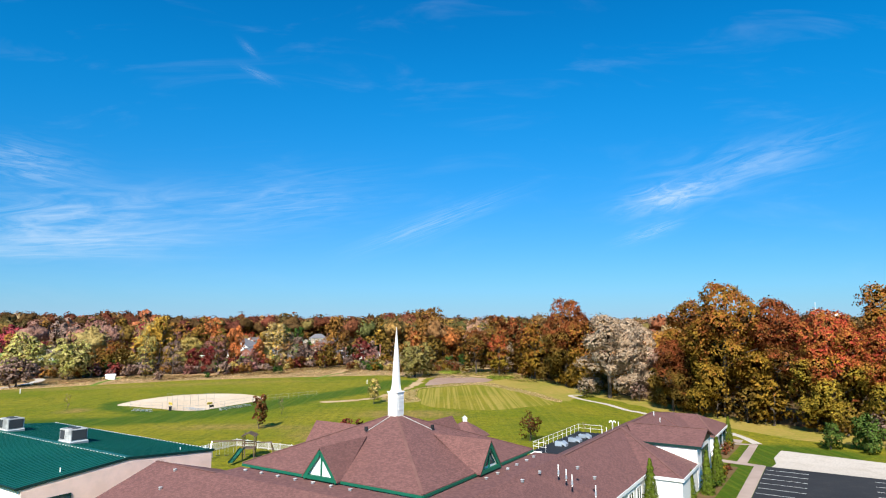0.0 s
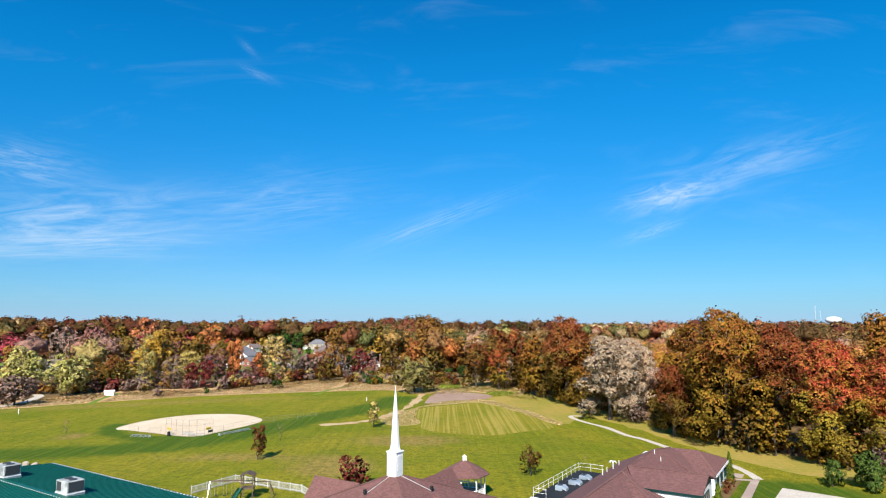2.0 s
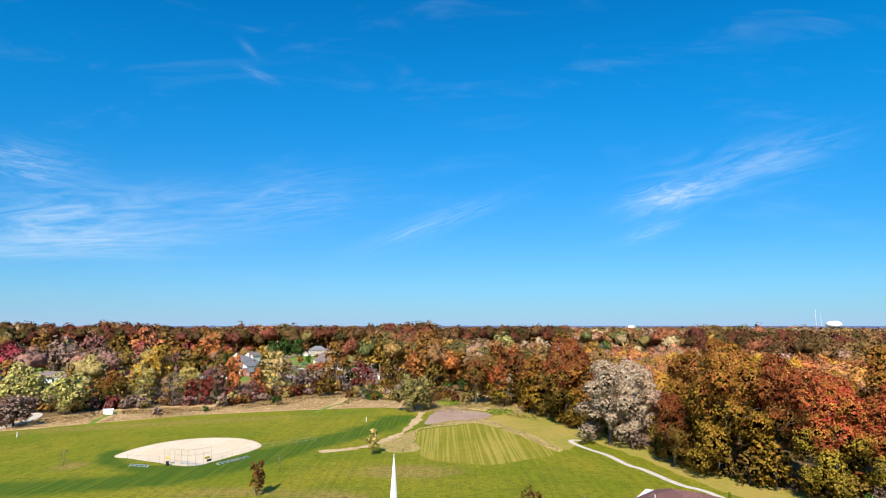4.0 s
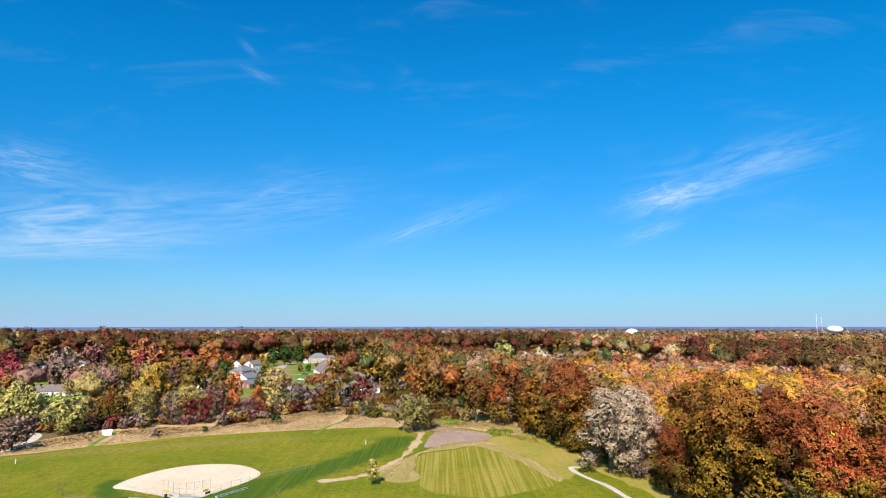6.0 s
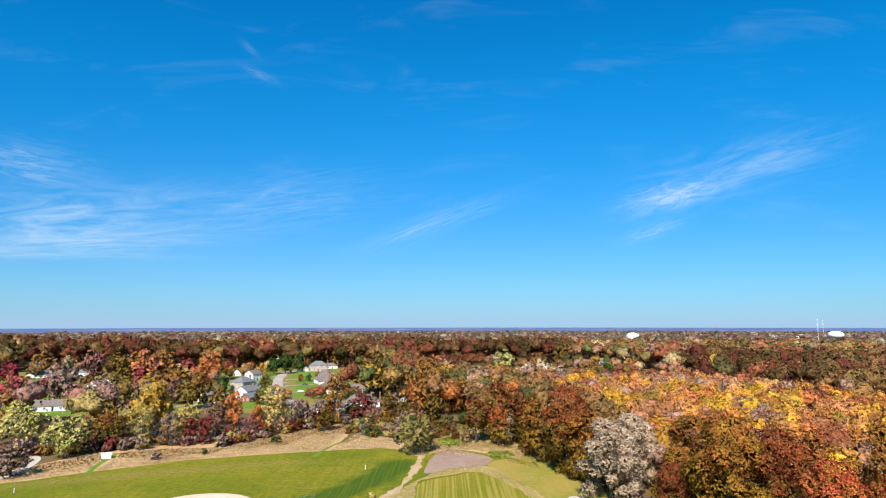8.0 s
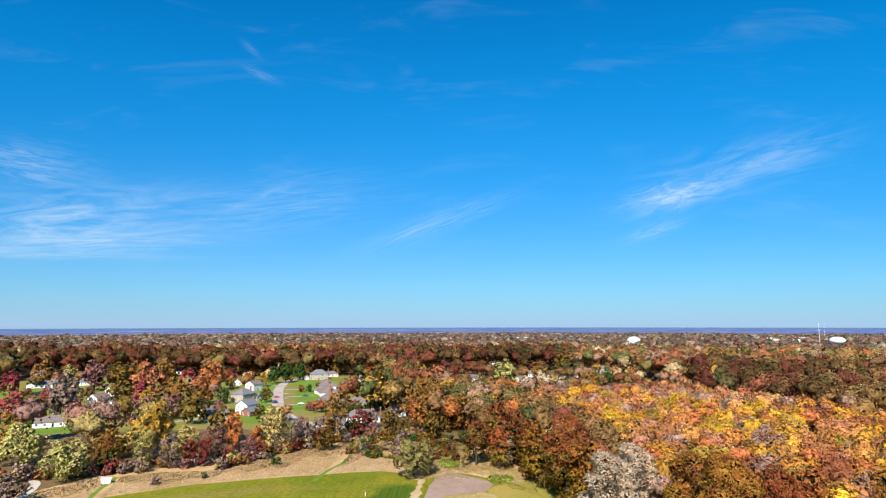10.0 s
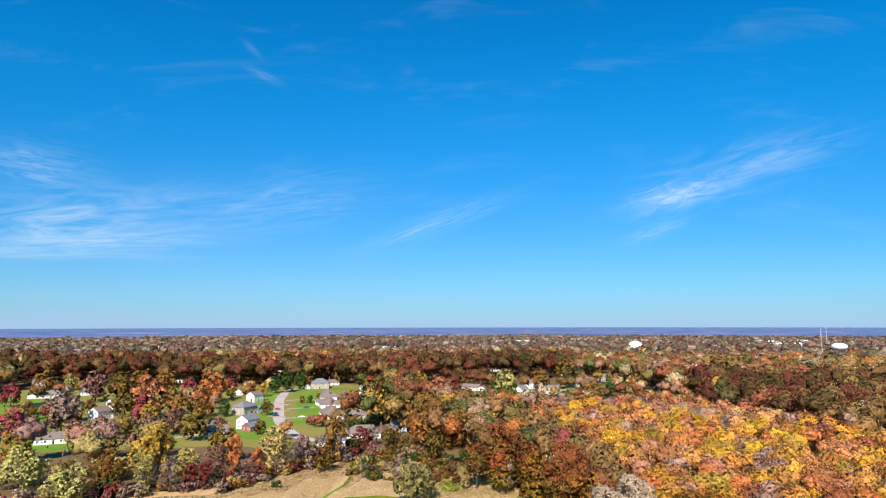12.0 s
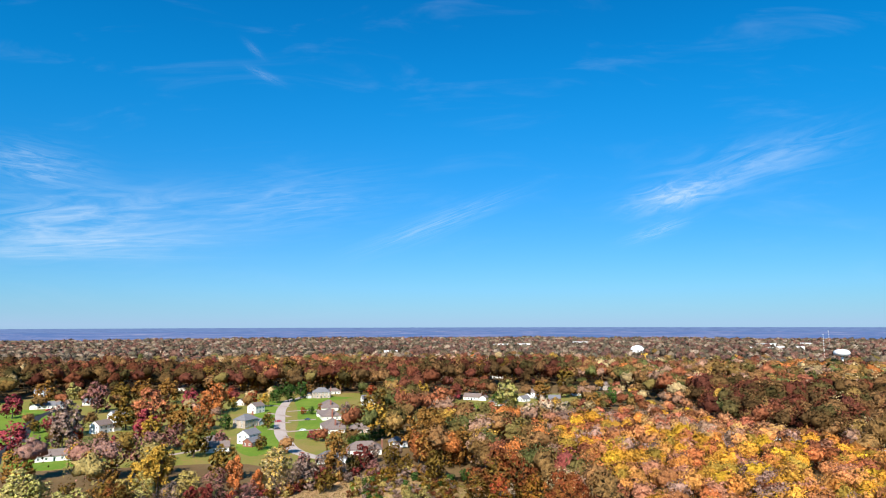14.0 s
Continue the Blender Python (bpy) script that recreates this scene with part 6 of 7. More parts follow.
# the tree line behind the playing field
LINE_TEXT = {"light": "broad light-green willow at the field edge", "cream": "pale yellow-green tree at the field edge", "twig": "half-bare grey-brown tree in the tree line", "maroon": "dark maroon tree in the tree line",
             "red": "bright red maple in the tree line", "yellow": "yellow maple in the tree line", "orange": "orange maple in the tree line", "rust": "russet tree in the tree line", "olive": "olive-brown tree in the tree line",
             "willow": "olive-grey rounded willow by the dirt clearing", "pale": "pale tan tree in the tree line", "green": "dark green tree in the tree line"}
LINE_TEXT.update({"oliveg": "olive-green tree in the tree line", "plum": "half-bare purple-brown tree in the tree line", "paleyellow": "large tree with straw-white and yellow leaves"})
# kind, leaves, place, size, height against width
LINE = ()
LINE += (("bushy", "light", -167.9, 249.0, 1.26, 1.03), ("bushy", "light", -135.5, 225.0, 1.22, 0.95), ("grove", "twig", -134.1, 195.1, 1.02, 0.84), ("maple", "oliveg", -137.3, 243.5, 0.63, 0.92), ("maple", "rust", -128.5, 243.5, 0.79, 0.94), ("grove", "cream", -133.5, 260.9, 0.81, 1.16), ("bare", "light", -116.8, 243.5, 0.95, 1.01), ("maple", "yellow", -121.3, 264.0, 1.07, 1.22), ("bare", "twig", -106.4, 243.5, 0.91, 0.82), ("maple", "cream", -105.0, 254.8, 1.04, 0.78), ("column", "maroon", -100.4, 247.7, 0.89, 0.76), ("column", "maroon", -94.4, 247.7, 0.95, 0.78), ("bare", "plum", -94.1, 257.8, 1.28, 0.67), ("column", "orange", -87.7, 260.9, 1.07, 1.20), ("grove", "maroon", -86.7, 253.4, 0.53, 1.20), ("bare", "plum", -80.6, 259.4, 0.87, 0.63), ("maple", "paleyellow", -74.3, 272.2, 1.22, 0.94))
LINE += (("column", "orange", -78.5, 264.0, 0.88, 1.03), ("bare", "twig", -67.2, 277.4, 0.98, 0.92), ("maple", "oliveg", -51.4, 296.2, 1.00, 1.35), ("grove", "maroon", -57.4, 288.4, 0.90, 0.88), ("grove", "maroon", -41.1, 320.0, 1.09, 1.07), ("grove", "rust", -27.8, 327.2, 0.97, 1.15), ("maple", "orange", -14.0, 332.2, 0.95, 1.07), ("maple", "oliveg", -6.6, 337.4, 1.51, 1.07), ("maple", "rust", -0.5, 327.3, 1.20, 0.69), ("maple", "oliveg", 6.9, 337.4, 1.01, 1.03), ("poplar", "twig", 21.2, 327.3, 1.15, 0.90), ("poplar", "twig", 16.4, 332.3, 0.90, 0.77), ("maple", "rust", 13.3, 249.2, 1.05, 0.94), ("maple", "rust", 22.8, 254.9, 1.35, 0.97), ("bare", "pale", 24.2, 243.7, 0.86, 0.86), ("grove", "oliveg", 31.8, 223.9, 0.67, 1.43))
for kind, leaf, x, y, s, tall in LINE:
    tree(kind, leaf, x, y, s, LINE_TEXT[leaf], group="tree line of the field", tall=tall)
tree("bushy", "willow", -10.5, 231, 1.10, LINE_TEXT["willow"], group="tree line of the field", tall=0.95)
tree("bushy", "green", 10, 298, 0.45, LINE_TEXT["green"], group="tree line of the field")
for kind, leaf, x, y, s in (
        ("low", "twig", -150, 224, 0.5), ("low", "green", -130, 240, 0.45), ("low", "twig", -118, 250, 0.5), ("low", "twig", -110, 257, 0.42), ("low", "green", -95, 266, 0.4),
        ("low", "twig", -87, 271, 0.45), ("low", "olive", -65, 286, 0.4), ("low", "red", -36, 306, 0.35), ("low", "olive", -28, 303, 0.42), ("low", "twig", -20, 300, 0.4),
        ("low", "green", -66.5, 250, 0.26), ("low", "twig", -100.9, 220, 0.24), ("low", "green", -87, 229, 0.16), ("low", "olive", -8, 300, 0.4), ("low", "green", 3, 292, 0.36)):
    tree(kind, leaf, x, y, s, LINE_TEXT.get(leaf, "").replace("tree", "bush").replace("maple", "bush") or "low bush by the meadow", "bush", "bush", "bushes by the meadow")

g = random.Random(8)
for i in range(170):
    x = g.uniform(-42, 6)
    y = g.uniform(252 + 0.8 * max(0, -18 - x), 306) if x < -8 else g.uniform(256, 294)
    leaf = g.choice(("shrub", "olive", "green", "twig", "rust", "cream"))
    tree("low", leaf, x, y, g.uniform(0.12, 0.30), "low wild shrub at the end of the meadow", "shrub", "shrub", "wild shrubs of the meadow")

EDGE_LINE = ((-160, 214), (-150, 222), (-137, 228), (-124, 232), (-106, 239), (-85, 241), (-77, 255), (-69, 269), (-57, 285), (-46, 295), (-20, 308), (0, 304))
for i in range(110):
    u = g.uniform(0, len(EDGE_LINE) - 1.001)
    j = int(u)
    x = EDGE_LINE[j][0] + (EDGE_LINE[j + 1][0] - EDGE_LINE[j][0]) * (u - j) + g.uniform(-1.5, 1.5)
    y = EDGE_LINE[j][1] + (EDGE_LINE[j + 1][1] - EDGE_LINE[j][1]) * (u - j) + g.uniform(0.5, 9)
    leaf = g.choice(("twig", "twig", "plum", "oliveg", "rust", "cream", "maroon"))
    tree("low", leaf, x, y, g.uniform(0.20, 0.42), "dense brush at the foot of the tree line", "shrub", "shrub", "brush under the tree line")

# lawn trees
tree("young", "shrub", -34.6, 118.0, 1.14, label= "young russet-brown maple on the lawn", turn=0)
tree("open", "shrub", 14.6, 105.6, 1.0, "small half-bare tree on the lawn", turn=30)
tree("young", "cream", -17.0, 153.6, 1.12, "young yellowing tree on the lawn", turn=80)
tree("grove", "maroon", -13.7, 99.0, 0.44, "dark maroon plum tree behind the church", turn=10)
tree("sapling", "twig", -85.3, 141.8, 0.85, "thin bare young tree on the lawn", turn=50)
tree("sapling", "twig", -35.4, 136.9, 0.8, "thin bare young tree on the lawn", turn=70)
tree("sapling", "twig", 25.1, 111.1, 0.5, "thin bare sapling on the lawn", turn=20)

# evergreens and shrubs by the wing
for x, y, s in ((19.9, 19.6, 1.0), (26.1, 25.4, 0.95), (26.2, 32.4, 1.05), (26.3, 30.4, 0.8), (23.9, 59.4, 0.86), (24.9, 22.4, 0.62)):
    p = CHURCH @ Vector((x if x > 20 else 21.9, y if x > 20 else 16.4, 0))
    tree("arborvitae", "arbor", p.x, p.y, s, "clipped tall green arborvitae beside the wing", "evergreen", "arborvitae", "arborvitae by the wing")
for x, y, s, leaf in ((24.5, 50.0, 0.75, "shrub"), (24.5, 52.8, 0.85, "shrub"), (24.5, 55.6, 0.7, "olive"), (26.2, 36.6, 0.7, "olive"), (26.2, 28.6, 0.6, "green"), (26.4, 39.0, 0.6, "shrub"), (26.2, 34.6, 0.6, "shrub")):
    p = CHURCH @ Vector((x, y, 0))
    tree("shrub", leaf, p.x, p.y, s, "rounded russet shrub in the planting bed" if leaf == "shrub" else "rounded green shrub in the planting bed", "shrub", "shrub", "shrubs by the wing")
p = CHURCH @ Vector((4.6, 19.0, 0))
tree("shrub", "maroon", p.x, p.y, 1.1, "dark maroon shrub beside the roof deck", "shrub", "shrub")
for x, y, s in ((60.8, 98.6, 0.50), (65.6, 96.4, 0.74), (71.0, 95.2, 0.78)):
    tree("spruce", "conifer", x, y, s, "green pine at the edge of the gravel apron", "evergreen", "pine_tree", "pines by the gravel")

# the trees of the yards and streets, each with its crown's width
PLANT = ()
PLANT += (("oliveg", -200, 293, 15.7), ("rust", -157, 258, 9.1), ("oliveg", -160, 293, 16.8), ("rust", -140, 260, 12.5), ("yellow", -130, 273, 19.8), ("yellow", -139, 310, 12.6), ("rust", -104, 294, 17.9), ("plum", -161, 326, 18.7), ("magenta", -192, 400, 20.7), ("magenta", -194, 366, 9.5), ("yellow", -185, 391, 17.3), ("plum", -162, 367, 15.6), ("rust", -141, 349, 20.0), ("oliveg", -179, 420, 21.7), ("peach", -204, 432, 30.3), ("rust", -226, 438, 24.2), ("magenta", -231, 557, 17.4), ("orange", -195, 516, 26.6), ("scarlet", -214, 613, 11.3), ("yellow", -188, 544, 11.0), ("orange", -170, 437, 17.8), ("twig", -228, 370, 20.5), ("scarlet", -227, 381, 12.0), ("yellow", -203, 339, 10.7), ("magenta", -345, 491, 19.9))
PLANT += (("magenta", -251, 358, 18.5), ("magenta", -280, 435, 11.3), ("rust", -282, 424, 10.2), ("oliveg", -374, 574, 23.3), ("light", -371, 615, 17.0), ("plum", -295, 521, 26.9), ("rust", -296, 562, 22.8), ("twig", -250, 409, 24.9), ("green", -156, 439, 10.5), ("green", -147, 392, 7.2), ("plum", -135, 373, 11.0), ("rust", -128, 446, 11.5), ("rust", -109, 369, 8.9), ("scarlet", -183, 578, 12.8), ("yellow", -165, 558, 13.4), ("green", -161, 586, 15.1), ("green", -152, 594, 17.5), ("green", -147, 622, 16.0), ("oliveg", -143, 637, 12.9), ("scarlet", -118, 513, 6.2), ("green", -112, 513, 6.2), ("oliveg", -109, 535, 6.9), ("magenta", -87, 402, 6.7), ("twig", -83, 508, 11.2), ("oliveg", -73, 452, 10.0))
PLANT += (("rust", -57, 472, 25.3), ("scarlet", -74, 623, 13.8), ("yellow", -46, 433, 20.0), ("oliveg", -42, 524, 23.2), ("yellow", -24, 594, 19.7), ("rust", -30, 483, 16.0), ("orange", -35, 926, 22.1), ("orange", -32, 786, 13.0), ("peach", -8, 521, 22.1), ("oliveg", -16, 373, 24.1), ("rust", -33, 405, 19.5), ("oliveg", -9, 331, 18.4), ("oliveg", 9, 330, 17.7), ("rust", -4, 298, 14.4), ("magenta", 9, 610, 12.4), ("rust", 18, 457, 11.8), ("pale", 0, 464, 14.6), ("light", 53, 545, 26.1), ("green", 46, 568, 11.5), ("pale", 53, 427, 20.5), ("pale", 68, 440, 22.8), ("pale", 84, 451, 18.3), ("rust", 39, 402, 17.8), ("oliveg", 93, 604, 20.0), ("green", 62, 577, 9.6))
PLANT += (("rust", 26, 395, 14.6), ("oliveg", -59, 437, 12.1), ("rust", -203, 692, 28.0), ("rust", -178, 715, 34.2), ("rust", -142, 704, 31.1), ("oliveg", -215, 669, 27.1), ("rust", -114, 687, 29.1), ("oliveg", -260, 578, 24.5), ("oliveg", -288, 583, 23.6), ("rust", -258, 685, 29.0), ("twig", -62, 286, 11.7), ("twig", -50, 298, 9.4), ("rust", -53, 278, 10.8), ("peach", -54, 593, 21.9), ("plum", 10, 783, 21.6), ("oliveg", 42, 788, 29.0), ("rust", 78, 780, 31.6), ("scarlet", 146, 908, 18.4), ("rust", 135, 707, 26.1), ("green", 147, 557, 15.4), ("oliveg", 123, 521, 17.3), ("rust", 95, 426, 15.7))
PLANT += tuple(("green", -57 + 2.2 * i, 378 + 4.0 * i, 6.0 + 0.1 * (i % 3)) for i in range(12))
PLANT += (("twig", -69, 306, 9.0), ("twig", -62, 309, 10.0), ("plum", -72, 321, 9.0), ("rust", -46, 312, 9.5), ("plum", -36, 309, 8.0), ("rust", -20, 312, 10.0), ("twig", -28, 340, 10.0), ("rust", -60, 324, 8.0), ("twig", -40, 336, 11.0))
YARD_TEXT = {"magenta": "crimson ornamental tree in a yard", "plum": "dusky purple-brown tree among the houses", "scarlet": "scarlet maple among the houses", "twig": "half-bare grey-brown tree among the houses", "rust": "rust-brown oak among the houses",
             "yellow": "golden yellow maple among the houses", "orange": "orange maple among the houses", "oliveg": "olive-green tree among the houses", "green": "dark evergreen tree in a yard", "cream": "pale straw-coloured tree at the wood edge",
             "peach": "peach-coloured maple among the houses", "light": "light green tree among the houses", "pale": "pale tan tree among the houses"}
for leaf, x, y, wide in PLANT:
    tree("grove", leaf, x, y, wide / 12.4, YARD_TEXT[leaf], group="trees of the yards", tall=1.25 if leaf == "green" else 1.12)

# ---- the woods beyond ----
PALETTE = {
    "mixed": ((0.23, 0.090, 0.045), (0.18, 0.068, 0.040), (0.17, 0.105, 0.040), (0.23, 0.150, 0.050), (0.135, 0.110, 0.038), (0.26, 0.145, 0.060),
              (0.42, 0.33, 0.17), (0.21, 0.06, 0.05), (0.46, 0.18, 0.055), (0.30, 0.19, 0.13), (0.44, 0.28, 0.06), (0.10, 0.11, 0.038), (0.32, 0.16, 0.085)),
    "edge": ((0.40, 0.30, 0.14), (0.36, 0.23, 0.05), (0.32, 0.17, 0.13), (0.27, 0.080, 0.038), (0.28, 0.225, 0.085), (0.25, 0.15, 0.12), (0.20, 0.135, 0.036), (0.22, 0.10, 0.07), (0.30, 0.15, 0.06)),
    "gold": ((0.48, 0.26, 0.040), (0.46, 0.20, 0.045), (0.42, 0.15, 0.050), (0.46, 0.23, 0.06), (0.50, 0.31, 0.03), (0.32, 0.22, 0.04), (0.42, 0.19, 0.07), (0.22, 0.08, 0.035), (0.36, 0.17, 0.09), (0.48, 0.25, 0.03), (0.30, 0.19, 0.13)),
    "pink": ((0.410, 0.201, 0.088), (0.324, 0.190, 0.108), (0.454, 0.159, 0.080), (0.475, 0.233, 0.072), (0.270, 0.174, 0.104), (0.367, 0.159, 0.064), (0.432, 0.265, 0.088), (0.216, 0.090, 0.036), (0.302, 0.212, 0.128)),
    "belt": ((0.122, 0.041, 0.026), (0.099, 0.036, 0.024), (0.096, 0.059, 0.024), (0.087, 0.054, 0.024), (0.140, 0.051, 0.027), (0.070, 0.057, 0.022), (0.172, 0.098, 0.042)),
    # distance haze is put into these tints: greyer and bluer than the near woods
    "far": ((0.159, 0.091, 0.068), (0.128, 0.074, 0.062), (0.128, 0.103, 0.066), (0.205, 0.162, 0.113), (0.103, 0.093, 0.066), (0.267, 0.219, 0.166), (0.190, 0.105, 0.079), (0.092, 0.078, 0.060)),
}


# the fields, roads and yards stay open
def open_land(x, y):
    """True where no wood stands: the fields, roads, yards."""
    inside = np.zeros(len(x), bool)
    # the fields in front of the woods
    edge_x = np.array([-400, -175, -150, -127, -106, -88, -70, -52, -20, 0, 14, 24, 34, 42, 52, 60, 72, 90, 110, 130, 160, 400])
    edge_y = np.array([268, 268, 266, 258, 260, 266, 284, 314, 326, 318, 300, 268, 236, 208, 186, 172, 160, 150, 142, 134, 112, -20])
    inside |= y < np.interp(x, edge_x, edge_y)
    for cx, cy, rx, ry in CLEARINGS + FAR_YARDS:
        inside |= ((x - cx) / rx) ** 2 + ((y - cy) / ry) ** 2 < 1
    return inside


CLEARINGS = (
    (-112, 440, 30, 80), (-130, 540, 36, 60), (-112, 376, 22, 30), (-46, 350, 28, 22), (-50, 425, 24, 30), (-140, 620, 46, 30), (-95, 560, 30, 80), (-75, 430, 30, 26), (-150, 420, 22, 70),
    (20, 560, 26, 34), (36, 472, 13, 30), (98, 558, 36, 28), (122, 668, 52, 30), (0, 665, 18, 24),
    (-215, 330, 42, 24), (-270, 400, 36, 50), (-330, 500, 50, 40), (-225, 405, 20, 26), (25, 500, 22, 34), (50, 540, 45, 22), (85, 600, 30, 20), (8, 300, 9, 9), (385, 1225, 22, 50),
)


def plant(r0, r1, spacing, sprays, size, height, seed, want=None):
    """Woods in a ring about the church; want: only the young golden wood (True), only the rest (False)."""
    g = np.random.default_rng(seed)
    lim = r1
    xs = np.arange(-0.86 * lim - 60, 0.86 * lim + 60, spacing)
    ys = np.arange(60, lim, spacing)
    X, Y = (a.ravel() for a in np.meshgrid(xs, ys))
    X = X + g.uniform(-0.48, 0.48, len(X)) * spacing
    Y = Y + g.uniform(-0.48, 0.48, len(Y)) * spacing
    R = np.hypot(X, Y)
    keep = (R >= r0) & (R < r1) & (np.abs(X) < 0.76 * Y + 22) & ~open_land(X, Y)
    X, Y, R = X[keep], Y[keep], R[keep]
    n = len(X)
    way = X / np.maximum(Y, 1)
    gold = (way > np.interp(Y, (130, 190, 345, 500), (0.36, 0.28, 0.154, 0.165)) + 0.02 * np.sin(Y * 0.06))
    gold &= Y < np.interp(way, (0.16, 0.2, 0.3, 0.36, 0.42, 0.46, 0.55, 0.62, 0.7, 0.8), (430, 480, 540, 560, 440, 395, 360, 325, 300, 285)) + 18 * np.sin(X * 0.07)
    if want is not None:
        m = gold == want
        X, Y, R, gold, n = X[m], Y[m], R[m], gold[m], int(m.sum())
    town = ((X > -420) & (X < -58) & (Y > 330) & (Y < 650)) | ((X > -10) & (X < 195) & (Y > 440) & (Y < 730))
    relief = np.sin(X * 0.011 + 0.8) * np.sin(Y * 0.013 + X * 0.004) + 0.5 * np.sin(X * 0.037 + Y * 0.021)
    way = X / np.maximum(Y, 1)
    belt = ~gold & (((Y > 640) & (Y < 800) & (way < -0.08)) | ((Y > 600) & (Y < 900) & (way > -0.08) & (way < 0.2)) | ((way > 0.40) & (Y > 350) & (Y < 590)))
    H = g.uniform(height[0], height[1], n) * np.where(gold, 0.76, 1.0 + 0.14 * relief) * np.where(town, 0.44, 1.0) * np.where(belt, np.where(way > 0.4, 1.12, 1.24), 1.0)
    yards = (X > -430) & (X < -8) & (Y > 325) & (Y < 640)
    front = (X > -300) & (X < -100) & (Y > 240) & (Y <= 345)
    thin = ~front | (g.random(n) < 0.10)
    thin &= np.where(yards, g.random(n) < np.where(X > -62, 0.50, 0.15), ~town | (g.random(n) < 0.62))
    thin &= ~((X > -112) & (X < -36) & (Y < 352))
    X, Y, R, H, gold, belt, n = X[thin], Y[thin], R[thin], H[thin], gold[thin], belt[thin], int(thin.sum())
    pal, gp, fp = (np.array(PALETTE[k]) for k in ("mixed", "gold", "far"))
    odds = np.array([9, 6, 10, 8, 9, 9, 6, 1.2, 2.5, 6, 2.5, 7, 1.5])
    pick = g.choice(len(pal), n, p=odds / odds.sum())
    drift = np.sin(X * 0.017 + 1.3) * np.sin(Y * 0.021 + X * 0.009)
    pick = np.where((drift > 0.35) & (g.random(n) < 0.22), 2 + 2 * (pick % 2), pick)
    tint = pal[pick]
    ep = np.array(PALETTE["edge"])
    near_field = (X < -55) & (Y < 345)
    tint = np.where(near_field[:, None], ep[g.integers(0, len(ep), n)], tint)
    tint = np.where(gold[:, None], gp[g.integers(0, len(gp), n)], tint)
    pink = gold & (Y + 0.35 * X + 30 * np.sin(X * 0.05) > 425) & (g.random(n) < 0.75)
    pp = np.array(PALETTE["pink"])
    tint = np.where(pink[:, None], pp[g.integers(0, len(pp), n)], tint)
    bp = np.array(PALETTE["belt"])
    tint = np.where((belt & (g.random(n) < 0.92))[:, None], bp[g.integers(0, len(bp), n)], tint)
    # beyond 1000 m more and more crowns take the haze-tinted far palette
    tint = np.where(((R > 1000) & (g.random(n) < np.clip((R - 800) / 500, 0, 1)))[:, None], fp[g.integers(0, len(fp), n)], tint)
    tint = tint * g.uniform(0.75, 1.25, (n, 1)) * np.where(gold[:, None], (1.02, 0.97, 1.05), (1.06, 0.985, 0.95))
    rx = np.clip(H * g.uniform(0.34, 0.48, n), spacing * 0.45, spacing * 0.75)
    # every crown is a heap of lobes, its sprays lie on them
    L = 9 if sprays > 100 else 6 if sprays > 30 else 4
    dims = np.stack([rx, rx, H * 0.36], 1)[:, None, :]
    q = g.normal(size=(n, L, 3))
    q /= np.linalg.norm(q, axis=2, keepdims=True)
    q[:, :, 2] = np.abs(q[:, :, 2]) * 1.05 - 0.12
    lc = q * g.uniform(0.45, 0.72, (n, L, 1)) * dims
    lr = g.uniform(0.40, 0.62, (n, L)) * rx[:, None]
    k = g.integers(0, L, (n, sprays))
    v = g.normal(size=(n, sprays, 3))
    rows = np.arange(n)[:, None]
    v += 0.55 * q[rows, k] + np.array([0, 0, 0.2])
    v /= np.linalg.norm(v, axis=2, keepdims=True)
    core = g.random((n, sprays)) < 0.2
    C = lc[rows, k] + v * (lr[rows, k] * np.where(core, 0.8, 1.06 - 0.22 * g.random((n, sprays)) ** 2))[:, :, None] + np.stack([X, Y, H * 0.60], 1)[:, None, :]
    low = g.random((n, sprays)) < 0.16
    C[:, :, 2] = np.where(low, C[:, :, 2] * g.uniform(0.15, 0.8, (n, sprays)), C[:, :, 2])
    B = v + 0.35 * (C - np.stack([X, Y, H * 0.60], 1)[:, None, :]) / dims + 0.2 * g.normal(size=v.shape)
    N = v + g.normal(size=v.shape) * 0.14
    N /= np.linalg.norm(N, axis=2, keepdims=True)
    T = np.repeat(tint[:, None, :], sprays, 1) * g.uniform(0.92, 1.08, (n, L))[rows, k][:, :, None]
    me = quads_mesh("woods", C.reshape(-1, 3), N.reshape(-1, 3), size * np.where(core, 1.5, 0.9).ravel(), WOODS, T.reshape(-1, 3), 0.35, B.reshape(-1, 3))
    tagged(new("woods", me), "autumn woods in rust, olive, gold and red", "woods", kind="stuff")
    # the dense heart of every crown, lumpy where its lobes bulge
    segs, rings = (13, 8) if sprays > 150 else (10, 6) if sprays > 60 else (7, 4)
    az = 2 * np.pi * np.arange(segs) / segs
    el = np.linspace(-0.9, 1.45, rings)
    D = np.concatenate([np.stack([np.cos(az) * np.cos(e), np.sin(az) * np.cos(e), np.full(segs, np.sin(e))], 1) for e in el])
    along = np.einsum("vk,nlk->nvl", D, lc)
    short = (lr ** 2 - (lc ** 2).sum(2))[:, None, :] + along ** 2
    reach = np.where(short > 0, along + np.sqrt(np.maximum(short, 0)), 0.25 * rx[:, None, None])
    lead = reach.argmax(2)
    out = np.take_along_axis(reach, lead[:, :, None], 2)[:, :, 0] * ((0.66 if sprays > 150 else 0.74 if sprays > 60 else 0.86) + 0.09 * g.normal(size=(n, len(D))))
    rise = D[None] * out[:, :, None]
